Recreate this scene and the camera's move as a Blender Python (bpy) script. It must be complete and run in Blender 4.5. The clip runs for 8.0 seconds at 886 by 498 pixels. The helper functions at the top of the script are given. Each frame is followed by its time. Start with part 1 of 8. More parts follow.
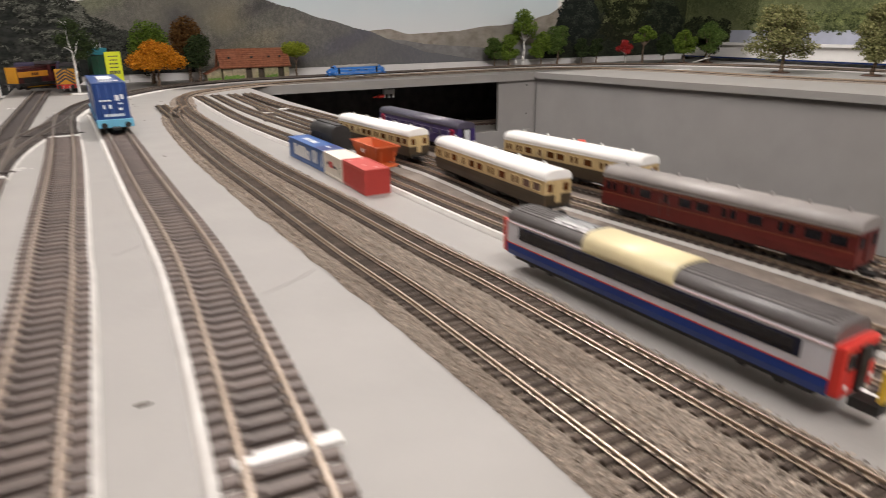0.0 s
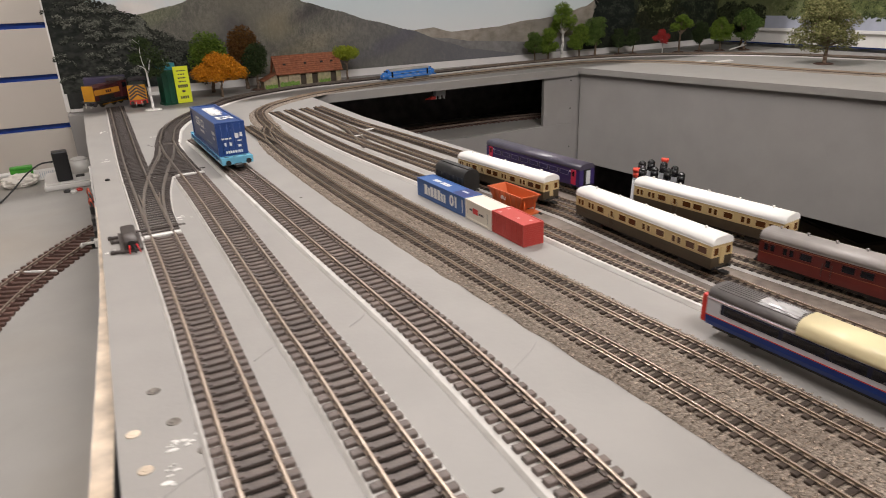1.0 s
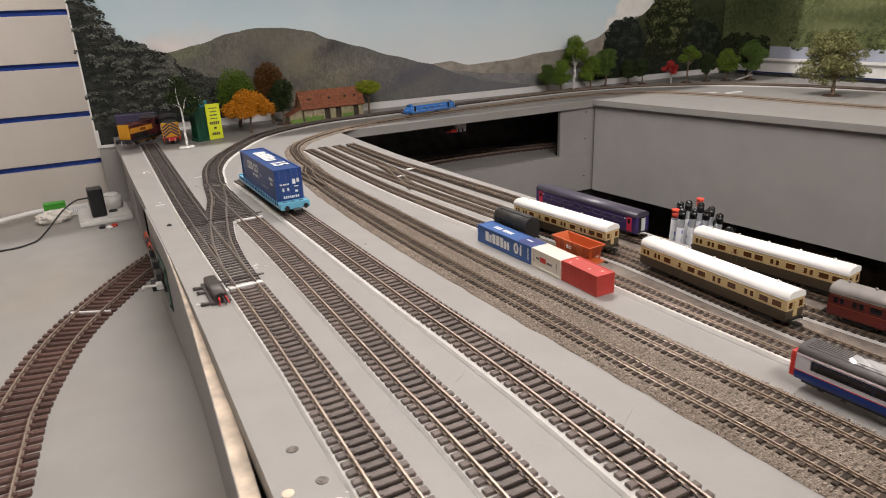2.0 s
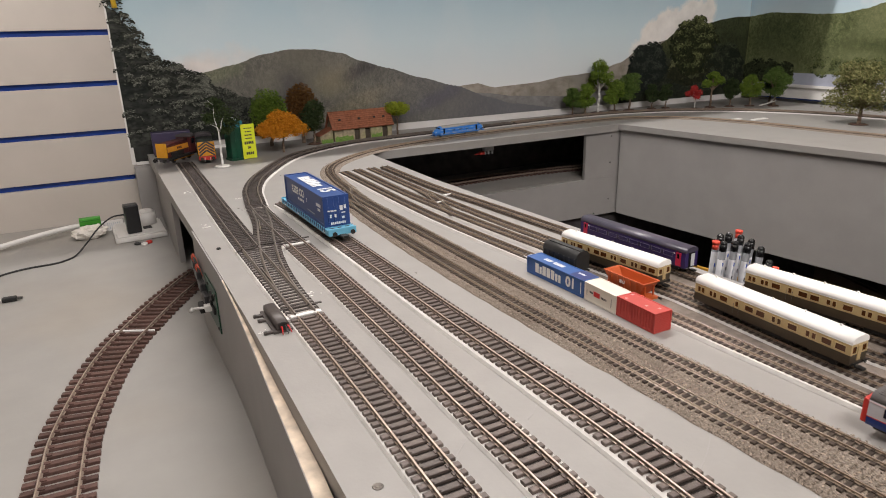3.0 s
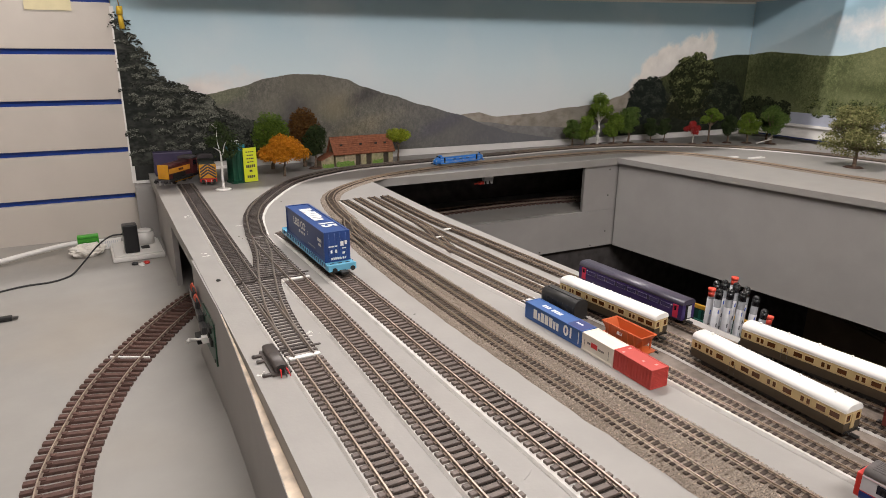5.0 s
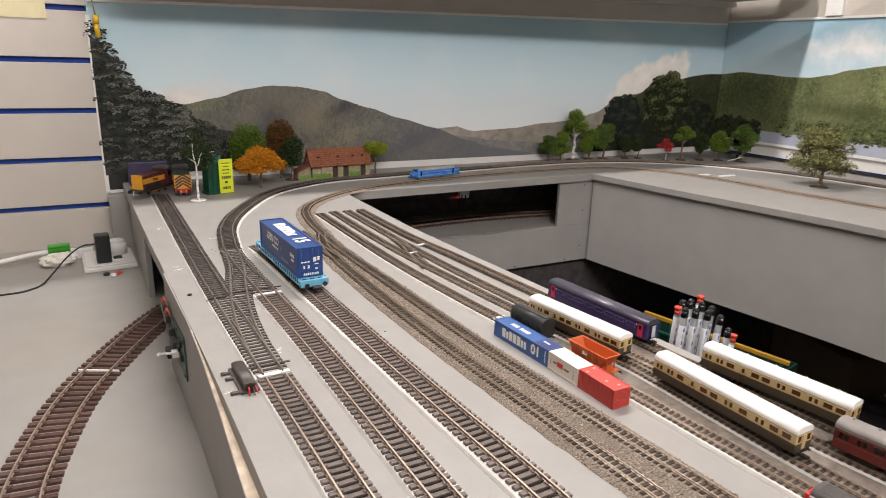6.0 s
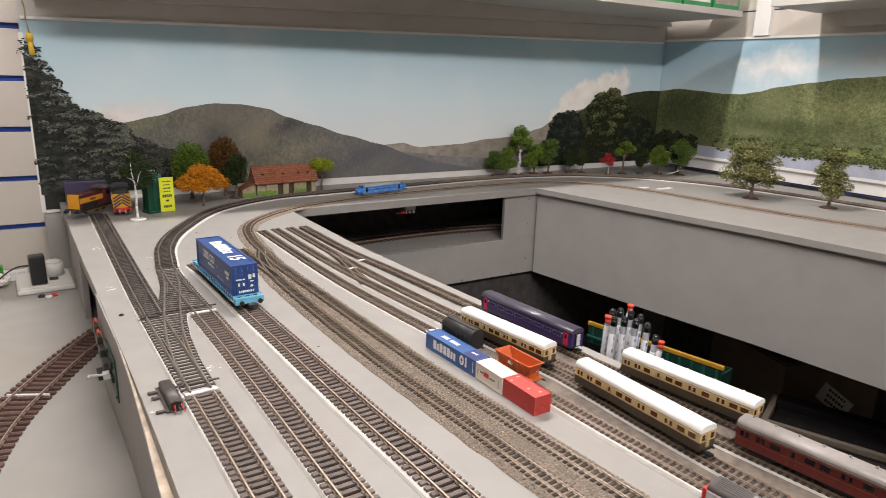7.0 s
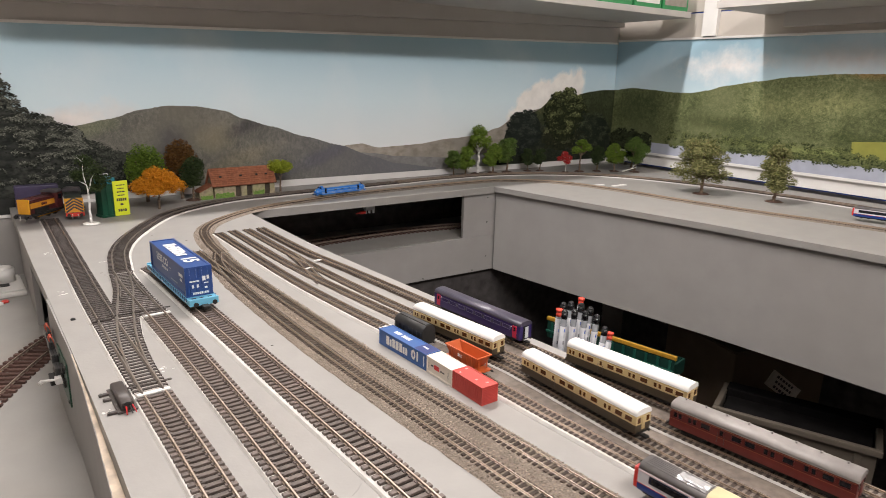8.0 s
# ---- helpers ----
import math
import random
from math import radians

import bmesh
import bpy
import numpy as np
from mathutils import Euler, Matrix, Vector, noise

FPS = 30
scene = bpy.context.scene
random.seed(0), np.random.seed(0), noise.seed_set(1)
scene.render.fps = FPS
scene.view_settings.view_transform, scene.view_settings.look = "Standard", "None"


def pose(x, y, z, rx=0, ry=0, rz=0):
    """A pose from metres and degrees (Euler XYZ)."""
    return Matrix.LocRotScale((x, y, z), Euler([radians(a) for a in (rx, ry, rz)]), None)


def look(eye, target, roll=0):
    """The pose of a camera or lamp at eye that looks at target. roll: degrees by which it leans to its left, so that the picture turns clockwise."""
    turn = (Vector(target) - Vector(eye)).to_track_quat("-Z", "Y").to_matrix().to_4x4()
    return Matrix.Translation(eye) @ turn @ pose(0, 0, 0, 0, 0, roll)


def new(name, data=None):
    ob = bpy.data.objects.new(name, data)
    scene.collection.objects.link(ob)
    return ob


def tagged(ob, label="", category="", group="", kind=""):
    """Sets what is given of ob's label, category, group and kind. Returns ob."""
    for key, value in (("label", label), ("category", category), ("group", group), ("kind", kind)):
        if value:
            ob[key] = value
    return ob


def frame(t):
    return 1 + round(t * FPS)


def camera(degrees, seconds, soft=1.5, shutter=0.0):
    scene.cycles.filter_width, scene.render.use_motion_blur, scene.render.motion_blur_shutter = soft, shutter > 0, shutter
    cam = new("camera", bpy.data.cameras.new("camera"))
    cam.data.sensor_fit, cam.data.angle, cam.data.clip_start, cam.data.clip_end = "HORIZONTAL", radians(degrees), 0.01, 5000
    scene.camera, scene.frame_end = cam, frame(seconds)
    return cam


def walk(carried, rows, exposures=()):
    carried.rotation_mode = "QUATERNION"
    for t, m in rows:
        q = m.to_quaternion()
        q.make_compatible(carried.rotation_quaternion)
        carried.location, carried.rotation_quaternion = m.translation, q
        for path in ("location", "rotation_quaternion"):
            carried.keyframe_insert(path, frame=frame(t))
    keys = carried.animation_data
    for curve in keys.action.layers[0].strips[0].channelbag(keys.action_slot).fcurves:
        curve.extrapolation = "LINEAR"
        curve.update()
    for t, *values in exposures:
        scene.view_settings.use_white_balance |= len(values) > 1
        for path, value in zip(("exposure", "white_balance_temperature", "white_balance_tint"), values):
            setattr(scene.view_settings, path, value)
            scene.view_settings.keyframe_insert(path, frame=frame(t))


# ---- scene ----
# ---------------- camera ----------------
cam = camera(69.0, 8.0, soft=0.6, shutter=0.5)
PATH = [
    (0, (0.091, 0.089, 0.112), (0.921, 1.787, -0.542), -0.7),
    (0.5, (0.029, 0.102, 0.163), (0.826, 1.794, -0.543), 0.2),
    (1, (-0.021, 0.113, 0.185), (0.779, 1.793, -0.548), -2.3),
    (1.5, (-0.057, 0.121, 0.209), (0.759, 1.803, -0.502), -2.3),
    (2, (-0.089, 0.128, 0.223), (0.741, 1.815, -0.458), -2.5),
    (3.5, (-0.138, 0.15, 0.256), (0.672, 1.869, -0.367), -0.7),
    (4, (-0.139, 0.153, 0.266), (0.677, 1.875, -0.339), 0.1),
    (4.5, (-0.136, 0.151, 0.269), (0.691, 1.871, -0.329), 0.2),
    (6, (-0.129, 0.14, 0.286), (0.771, 1.834, -0.28), 1.7),
    (6.5, (-0.12, 0.126, 0.29), (0.84, 1.797, -0.245), 2.0),
    (7, (-0.109, 0.111, 0.291), (0.905, 1.755, -0.227), 1.7),
    (7.5, (-0.103, 0.1, 0.291), (0.954, 1.717, -0.225), 1.4),
    (8, (-0.103, 0.086, 0.293), (0.996, 1.675, -0.222), 1.4),
]
walk(cam, [(t, look(eye, target, roll)) for t, eye, target, roll in PATH], [(0, -0.06), (0.5, -0.12), (1, -0.22), (2, -0.2), (4.5, -0.18), (6, 0.03), (7, 0.06), (8, 0.08)])

# ---------------- light ----------------
world = bpy.data.worlds.new("room_air")
scene.world = world
world.use_nodes = True
world.node_tree.nodes["Background"].inputs[0].default_value = (1.0, 0.95, 0.9, 1)
world.node_tree.nodes["Background"].inputs[1].default_value = 0.04


def area(name, at, target, sx, sy, power, color):
    data = bpy.data.lights.new(name, "AREA")
    data.shape, data.size, data.size_y, data.energy, data.color = "RECTANGLE", sx, sy, power, color
    ob = new(name, data)
    ob.matrix_world = look(at, target)
    return ob


WARM = (1.0, 0.945, 0.925)
area("ceiling_lamp", (0.50, 1.32, 1.42), (0.50, 1.32, 0), 1.4, 0.07, 31, WARM)
area("ceiling_lamp", (0.15, -0.58, 1.42), (0.60, 1.73, 1.05), 1.3, 0.07, 35.0, WARM)

# ---------------- materials ----------------
MATS = {}


def mat(name, color, rough=0.5, metal=0.0, var=0.12, scale=60.0, bump=0.0, bscale=None, spec=0.5, stain=None, stain_scale=8.0, stain_amt=0.35, piece=0.0):
    """A painted or raw surface: two scales of colour variation, optional stains and relief, variation from piece to piece."""
    if name in MATS:
        return MATS[name]
    m = bpy.data.materials.new(name)
    m.use_nodes = True
    nt = m.node_tree
    n, li = nt.nodes, nt.links
    b = n["Principled BSDF"]
    b.inputs["Roughness"].default_value, b.inputs["Metallic"].default_value = rough, metal
    b.inputs["Specular IOR Level"].default_value = spec
    co = n.new("ShaderNodeTexCoord")
    fine = n.new("ShaderNodeTexNoise")
    fine.inputs["Scale"].default_value, fine.inputs["Detail"].default_value = scale, 6
    li.new(co.outputs["Object"], fine.inputs["Vector"])
    ramp = n.new("ShaderNodeMapRange")
    ramp.inputs[1].default_value, ramp.inputs[2].default_value = 0.3, 0.7
    ramp.inputs[3].default_value, ramp.inputs[4].default_value = 1 - var, 1 + var
    li.new(fine.outputs["Fac"], ramp.inputs[0])
    mul = n.new("ShaderNodeVectorMath")
    mul.operation = "SCALE"
    mul.inputs[0].default_value = color[:3]
    li.new(ramp.outputs[0], mul.inputs["Scale"])
    out = mul.outputs[0]
    if piece:
        info = n.new("ShaderNodeObjectInfo")
        pr = n.new("ShaderNodeMapRange")
        pr.inputs[3].default_value, pr.inputs[4].default_value = 1 - piece, 1 + piece
        li.new(info.outputs["Random"], pr.inputs[0])
        m2 = n.new("ShaderNodeVectorMath")
        m2.operation = "SCALE"
        li.new(out, m2.inputs[0])
        li.new(pr.outputs[0], m2.inputs["Scale"])
        out = m2.outputs[0]
    if stain:
        big = n.new("ShaderNodeTexNoise")
        big.inputs["Scale"].default_value, big.inputs["Detail"].default_value = stain_scale, 5
        li.new(co.outputs["Object"], big.inputs["Vector"])
        r2 = n.new("ShaderNodeMapRange")
        r2.inputs[1].default_value, r2.inputs[2].default_value = 0.48, 0.72
        r2.inputs[3].default_value, r2.inputs[4].default_value = 0, stain_amt
        li.new(big.outputs["Fac"], r2.inputs[0])
        mix = n.new("ShaderNodeMix")
        mix.data_type = "RGBA"
        li.new(r2.outputs[0], mix.inputs[0])
        li.new(out, mix.inputs[6])
        mix.inputs[7].default_value = (*stain, 1)
        out = mix.outputs[2]
    li.new(out, b.inputs["Base Color"])
    if bump:
        bn = n.new("ShaderNodeTexNoise")
        bn.inputs["Scale"].default_value, bn.inputs["Detail"].default_value = bscale or scale * 4, 4
        li.new(co.outputs["Object"], bn.inputs["Vector"])
        bu = n.new("ShaderNodeBump")
        bu.inputs["Strength"].default_value, bu.inputs["Distance"].default_value = bump, 0.001
        li.new(bn.outputs["Fac"], bu.inputs["Height"])
        li.new(bu.outputs[0], b.inputs["Normal"])
    MATS[name] = m
    return m


def leafy(name, dark, light, rough=0.8):
    """Foliage whose tone varies from clump to clump."""
    if name in MATS:
        return MATS[name]
    m = bpy.data.materials.new(name)
    m.use_nodes = True
    n, li = m.node_tree.nodes, m.node_tree.links
    b = n["Principled BSDF"]
    b.inputs["Roughness"].default_value = rough
    b.inputs["Specular IOR Level"].default_value = 0.15
    geo = n.new("ShaderNodeNewGeometry")
    mix = n.new("ShaderNodeMix")
    mix.data_type = "RGBA"
    li.new(geo.outputs["Random Per Island"], mix.inputs[0])
    mix.inputs[6].default_value, mix.inputs[7].default_value = (*dark, 1), (*light, 1)
    li.new(mix.outputs[2], b.inputs["Base Color"])
    MATS[name] = m
    return m


def forest_print(name, dark, mid, light, scale, patch=None, patch_scale=5.0, fade=None, crowns=None):
    """A photographic print of woodland: stretched tree grain, broad light and shade, optionally fading along x between two places."""
    m = bpy.data.materials.new(name)
    m.use_nodes = True
    n, li = m.node_tree.nodes, m.node_tree.links
    b = n["Principled BSDF"]
    b.inputs["Roughness"].default_value = 0.6
    b.inputs["Specular IOR Level"].default_value = 0.12
    co = n.new("ShaderNodeTexCoord")
    mp = n.new("ShaderNodeMapping")
    mp.inputs["Scale"].default_value = scale
    li.new(co.outputs["Object"], mp.inputs["Vector"])
    grain = n.new("ShaderNodeTexNoise")
    grain.inputs["Scale"].default_value, grain.inputs["Detail"].default_value, grain.inputs["Roughness"].default_value = 1.0, 5, 0.55
    li.new(mp.outputs[0], grain.inputs["Vector"])
    broad = n.new("ShaderNodeTexNoise")
    broad.inputs["Scale"].default_value, broad.inputs["Detail"].default_value = patch_scale * 2.2, 4
    li.new(co.outputs["Object"], broad.inputs["Vector"])
    add = n.new("ShaderNodeMath")
    add.operation = "MULTIPLY_ADD"
    add.inputs[1].default_value, add.inputs[2].default_value = 0.45, -0.22
    li.new(broad.outputs["Fac"], add.inputs[0])
    tot = n.new("ShaderNodeMath")
    if crowns:
        vm = n.new("ShaderNodeMapping")
        vm.inputs["Scale"].default_value = crowns
        li.new(co.outputs["Object"], vm.inputs["Vector"])
        warp = n.new("ShaderNodeVectorMath")
        warp.operation = "MULTIPLY_ADD"
        warp.inputs[1].default_value = (0.9, 0.9, 0.9)
        li.new(grain.outputs["Color"], warp.inputs[0])
        li.new(vm.outputs[0], warp.inputs[2])
        vor = n.new("ShaderNodeTexVoronoi")
        li.new(warp.outputs[0], vor.inputs["Vector"])
        top = n.new("ShaderNodeMapRange")
        top.inputs[1].default_value, top.inputs[2].default_value, top.inputs[3].default_value, top.inputs[4].default_value = 0.0, 0.8, 0.66, 0.30
        li.new(vor.outputs["Distance"], top.inputs[0])
        half = n.new("ShaderNodeMath")
        half.operation = "MULTIPLY_ADD"
        half.inputs[1].default_value, half.inputs[2].default_value = 0.5, -0.25
        li.new(grain.outputs["Fac"], half.inputs[0])
        both = n.new("ShaderNodeMath")
        li.new(top.outputs[0], both.inputs[0])
        li.new(half.outputs[0], both.inputs[1])
        li.new(both.outputs[0], tot.inputs[0])
    else:
        li.new(grain.outputs["Fac"], tot.inputs[0])
    li.new(add.outputs[0], tot.inputs[1])
    ramp = n.new("ShaderNodeValToRGB")
    e = ramp.color_ramp.elements
    e[0].position, e[0].color, e[1].position, e[1].color = 0.33, (*dark, 1), 0.70, (*light, 1)
    e.new(0.50).color = (*mid, 1)
    li.new(tot.outputs[0], ramp.inputs[0])
    out = ramp.outputs[0]
    if patch:
        pn = n.new("ShaderNodeTexNoise")
        pn.inputs["Scale"].default_value, pn.inputs["Detail"].default_value = patch_scale, 3
        li.new(co.outputs["Object"], pn.inputs["Vector"])
        pr = n.new("ShaderNodeMapRange")
        pr.inputs[1].default_value, pr.inputs[2].default_value, pr.inputs[4].default_value = 0.48, 0.66, 0.6
        li.new(pn.outputs["Fac"], pr.inputs[0])
        mx = n.new("ShaderNodeMix")
        mx.data_type = "RGBA"
        li.new(pr.outputs[0], mx.inputs[0])
        li.new(out, mx.inputs[6])
        mx.inputs[7].default_value = (*patch, 1)
        out = mx.outputs[2]
    if fade:
        x0, x1, tone, amount = fade
        sp = n.new("ShaderNodeSeparateXYZ")
        li.new(co.outputs["Object"], sp.inputs[0])
        fr = n.new("ShaderNodeMapRange")
        fr.inputs[1].default_value, fr.inputs[2].default_value, fr.inputs[4].default_value = x0, x1, amount
        li.new(sp.outputs["X"], fr.inputs[0])
        fx = n.new("ShaderNodeMix")
        fx.data_type = "RGBA"
        li.new(fr.outputs[0], fx.inputs[0])
        li.new(out, fx.inputs[6])
        fx.inputs[7].default_value = (*tone, 1)
        out = fx.outputs[2]
    li.new(out, b.inputs["Base Color"])
    return m


GREY = mat("grey_board_paint", (0.288, 0.2745, 0.258), 0.5, var=0.05, scale=25, bump=0.12, bscale=260, stain=(0.30, 0.27, 0.24), stain_scale=5, stain_amt=0.28)
GREY_SIDE = mat("grey_fascia_paint", (0.31, 0.296, 0.283), 0.6, var=0.05, scale=18, bump=0.15, bscale=200, stain=(0.27, 0.25, 0.23), stain_scale=4, stain_amt=0.3)
GREY_LOW = mat("grey_lower_board_paint", (0.285, 0.274, 0.255), 0.55, var=0.05, scale=20, bump=0.1, bscale=220, stain=(0.30, 0.24, 0.17), stain_scale=3.2, stain_amt=0.3)
WOOD = mat("raw_timber", (0.66, 0.55, 0.43), 0.7, var=0.3, scale=60, bump=0.4, bscale=150, stain=(0.45, 0.30, 0.17), stain_scale=14)
BLACK = mat("dull_black", (0.075, 0.068, 0.066), 0.95, var=0.3, scale=40, spec=0.1)
SLAT = mat("white_slatwall_board", (0.53, 0.483, 0.43), 0.45, var=0.04, scale=12, bump=0.05, bscale=150, stain=(0.48, 0.43, 0.38), stain_scale=3, stain_amt=0.3)
BLUE_INSERT = mat("blue_plastic_insert", (0.008, 0.05, 0.32), 0.35, var=0.1, scale=30)
WHITE_TRIM = mat("white_plastic_trim", (0.75, 0.73, 0.70), 0.4, var=0.04, scale=25)
SHELF = mat("pale_grey_shelf", (0.50, 0.47, 0.44), 0.55, var=0.06, scale=12, stain=(0.40, 0.37, 0.34), stain_scale=3)
CORK = mat("white_foam_underlay", (0.58, 0.56, 0.53), 0.8, var=0.1, scale=80, bump=0.3, bscale=500, stain=(0.45, 0.41, 0.37), stain_scale=25, stain_amt=0.5)
SLEEPER = mat("dark_brown_plastic_sleeper", (0.108, 0.081, 0.069), 0.45, spec=0.5, var=0.25, scale=220, bump=0.3, bscale=700, piece=0.22)
SLEEPER_LOW = mat("red_brown_plastic_sleeper", (0.098, 0.055, 0.045), 0.5, spec=0.2, var=0.25, scale=220, bump=0.3, bscale=700, piece=0.22)
RAIL = mat("nickel_silver_rail", (0.47, 0.39, 0.32), 0.36, metal=0.9, var=0.2, scale=90, stain=(0.30, 0.22, 0.15), stain_scale=40, stain_amt=0.5)
_n, _l = RAIL.node_tree.nodes, RAIL.node_tree.links
_b = _n["Principled BSDF"]
_geo = _n.new("ShaderNodeNewGeometry")
_sep = _n.new("ShaderNodeSeparateXYZ")
_l.new(_geo.outputs["True Normal"], _sep.inputs[0])
_top = _n.new("ShaderNodeMapRange")
_top.inputs[1].default_value, _top.inputs[2].default_value = 0.88, 0.96
_l.new(_sep.outputs["Z"], _top.inputs[0])
_mx = _n.new("ShaderNodeMix")
_mx.data_type = "RGBA"
_l.new(_top.outputs[0], _mx.inputs[0])
_mx.inputs[6].default_value = (0.235, 0.18, 0.14, 1)
_l.new(_b.inputs["Base Color"].links[0].from_socket, _mx.inputs[7])
_l.new(_mx.outputs[2], _b.inputs["Base Color"])
_met = _n.new("ShaderNodeMapRange")
_met.inputs[3].default_value, _met.inputs[4].default_value = 0.2, 0.7
_l.new(_top.outputs[0], _met.inputs[0])
_l.new(_met.outputs[0], _b.inputs["Metallic"])
RAIL_N = RAIL.copy()
RAIL_N.name = "bronzed_fine_rail"
for _node in RAIL_N.node_tree.nodes:
    if _node.bl_idname == "ShaderNodeMix" and not _node.inputs[6].is_linked:
        _node.inputs[6].default_value = (0.40, 0.31, 0.23, 1)
RAIL_N.node_tree.nodes["Principled BSDF"].inputs["Roughness"].default_value = 0.27
BED = mat("brown_painted_track_bed", (0.020, 0.016, 0.014), 0.85, spec=0.1, var=0.3, scale=150, bump=0.5, bscale=600, stain=(0.055, 0.045, 0.038), stain_scale=20, stain_amt=0.5)
SLEEPER_N = mat("weathered_fine_sleeper", (0.056, 0.041, 0.033), 0.6, spec=0.2, var=0.3, scale=250, bump=0.3, bscale=800, piece=0.25)
BALLAST = mat("grey_brown_ballast", (0.225, 0.187, 0.152), 0.9, var=0.7, scale=950, bump=1.0, bscale=900, stain=(0.12, 0.09, 0.07), stain_scale=22, stain_amt=0.5, spec=0.2)
STONE = leafy("ballast_stone", (0.060, 0.045, 0.034), (0.53, 0.43, 0.345))
SLEEPER_B = mat("ballast_dusted_sleeper", (0.062, 0.046, 0.036), 0.7, spec=0.2, var=0.35, scale=250, bump=0.3, bscale=800, stain=(0.12, 0.098, 0.080), stain_scale=60, stain_amt=0.4, piece=0.3)
RAIL_D = RAIL.copy()
RAIL_D.name = "weathered_dark_rail"
for _node in RAIL_D.node_tree.nodes:
    if _node.bl_idname == "ShaderNodeMix" and not _node.inputs[6].is_linked:
        _node.inputs[6].default_value = (0.175, 0.145, 0.122, 1)
    if _node.bl_idname == "ShaderNodeVectorMath" and _node.operation == "SCALE":
        _node.inputs[0].default_value = (0.26, 0.225, 0.20)
SLEEPER_DARK = mat("black_brown_plastic_sleeper", (0.048, 0.038, 0.034), 0.5, spec=0.3, var=0.25, scale=220, bump=0.3, bscale=700, piece=0.22)
BED_DUSTY = mat("dusty_track_bed", (0.17, 0.15, 0.132), 0.85, spec=0.1, var=0.3, scale=150, bump=0.4, bscale=600, stain=(0.06, 0.05, 0.043), stain_scale=24, stain_amt=0.6)
BED_GREY = mat("grey_foam_track_bed", (0.37, 0.34, 0.315), 0.85, spec=0.1, var=0.2, scale=120, bump=0.3, bscale=600, stain=(0.22, 0.195, 0.175), stain_scale=30, stain_amt=0.6)
BED_PALE = mat("worn_grey_track_bed", (0.30, 0.275, 0.25), 0.85, spec=0.1, var=0.25, scale=120, bump=0.3, bscale=600, stain=(0.15, 0.13, 0.115), stain_scale=22, stain_amt=0.6)
SLEEPER_FAR = mat("dust_brown_plastic_sleeper", (0.085, 0.068, 0.056), 0.6, spec=0.2, var=0.3, scale=220, bump=0.3, bscale=700, piece=0.25)


# ---------------- mesh helpers ----------------
def bm_box(bm, x0, x1, y0, y1, z0, z1, bevel=0.0):
    v = [bm.verts.new(p) for p in ((x0, y0, z0), (x1, y0, z0), (x1, y1, z0), (x0, y1, z0), (x0, y0, z1), (x1, y0, z1), (x1, y1, z1), (x0, y1, z1))]
    f = [bm.faces.new([v[i] for i in q]) for q in ((3, 2, 1, 0), (4, 5, 6, 7), (0, 1, 5, 4), (1, 2, 6, 5), (2, 3, 7, 6), (3, 0, 4, 7))]
    if bevel:
        edges = list({e for g in f for e in g.edges})
        bmesh.ops.bevel(bm, geom=edges, offset=bevel, segments=2, affect="EDGES", profile=0.6)
    return bm


def box(x0, x1, y0, y1, z0, z1, bevel=0.0):
    return bm_box(bmesh.new(), x0, x1, y0, y1, z0, z1, bevel)


def boxes(*rows, bevel=0.0):
    bm = bmesh.new()
    for r in rows:
        bm_box(bm, *r, bevel=bevel)
    return bm


def bm_cyl(bm, a, b, r0, r1=None, seg=12):
    """A closed cone or cylinder from a to b."""
    a, b = Vector(a), Vector(b)
    r1 = r0 if r1 is None else r1
    q = (b - a).to_track_quat("Z", "Y")
    rings = []
    for c, r in ((a, r0), (b, r1)):
        rings.append([bm.verts.new(c + q @ Vector((r * math.cos(2 * math.pi * i / seg), r * math.sin(2 * math.pi * i / seg), 0))) for i in range(seg)])
    for i in range(seg):
        f = bm.faces.new((rings[0][i], rings[0][(i + 1) % seg], rings[1][(i + 1) % seg], rings[1][i]))
        f.smooth = True
    bm.faces.new(rings[0][::-1])
    bm.faces.new(rings[1])
    return bm


def cyl(a, b, r0, r1=None, seg=12):
    return bm_cyl(bmesh.new(), a, b, r0, r1, seg)


def prism(profile, y0, y1, smooth=True):
    """A closed profile of (x, z), anticlockwise as seen from the front, drawn out from y0 to y1."""
    bm = bmesh.new()
    a = [bm.verts.new((x, y0, z)) for x, z in profile]
    b = [bm.verts.new((x, y1, z)) for x, z in profile]
    k = len(profile)
    for i in range(k):
        f = bm.faces.new((a[i], a[(i + 1) % k], b[(i + 1) % k], b[i]))
        f.smooth = smooth
    bm.faces.new(a[::-1])
    bm.faces.new(b)
    bmesh.ops.recalc_face_normals(bm, faces=bm.faces)
    return bm


def slab(outline, z0, z1):
    """A flat board with the outline (x, y) from z0 to z1."""
    bm = bmesh.new()
    a = [bm.verts.new((x, y, z0)) for x, y in outline]
    b = [bm.verts.new((x, y, z1)) for x, y in outline]
    k = len(outline)
    for i in range(k):
        bm.faces.new((a[i], a[(i + 1) % k], b[(i + 1) % k], b[i]))
    bm.faces.new(a[::-1])
    bm.faces.new(b)
    bmesh.ops.recalc_face_normals(bm, faces=bm.faces)
    return bm


def to_mesh(name, bm, material):
    me = bpy.data.meshes.new(name)
    bm.to_mesh(me)
    bm.free()
    me.materials.append(material)
    return me


def thing(name, label, category, at=None, group="", kind=""):
    ob = new(name)
    ob.empty_display_size = 0.01
    if at is not None:
        ob.matrix_world = at
    return tagged(ob, label, category, group, kind)


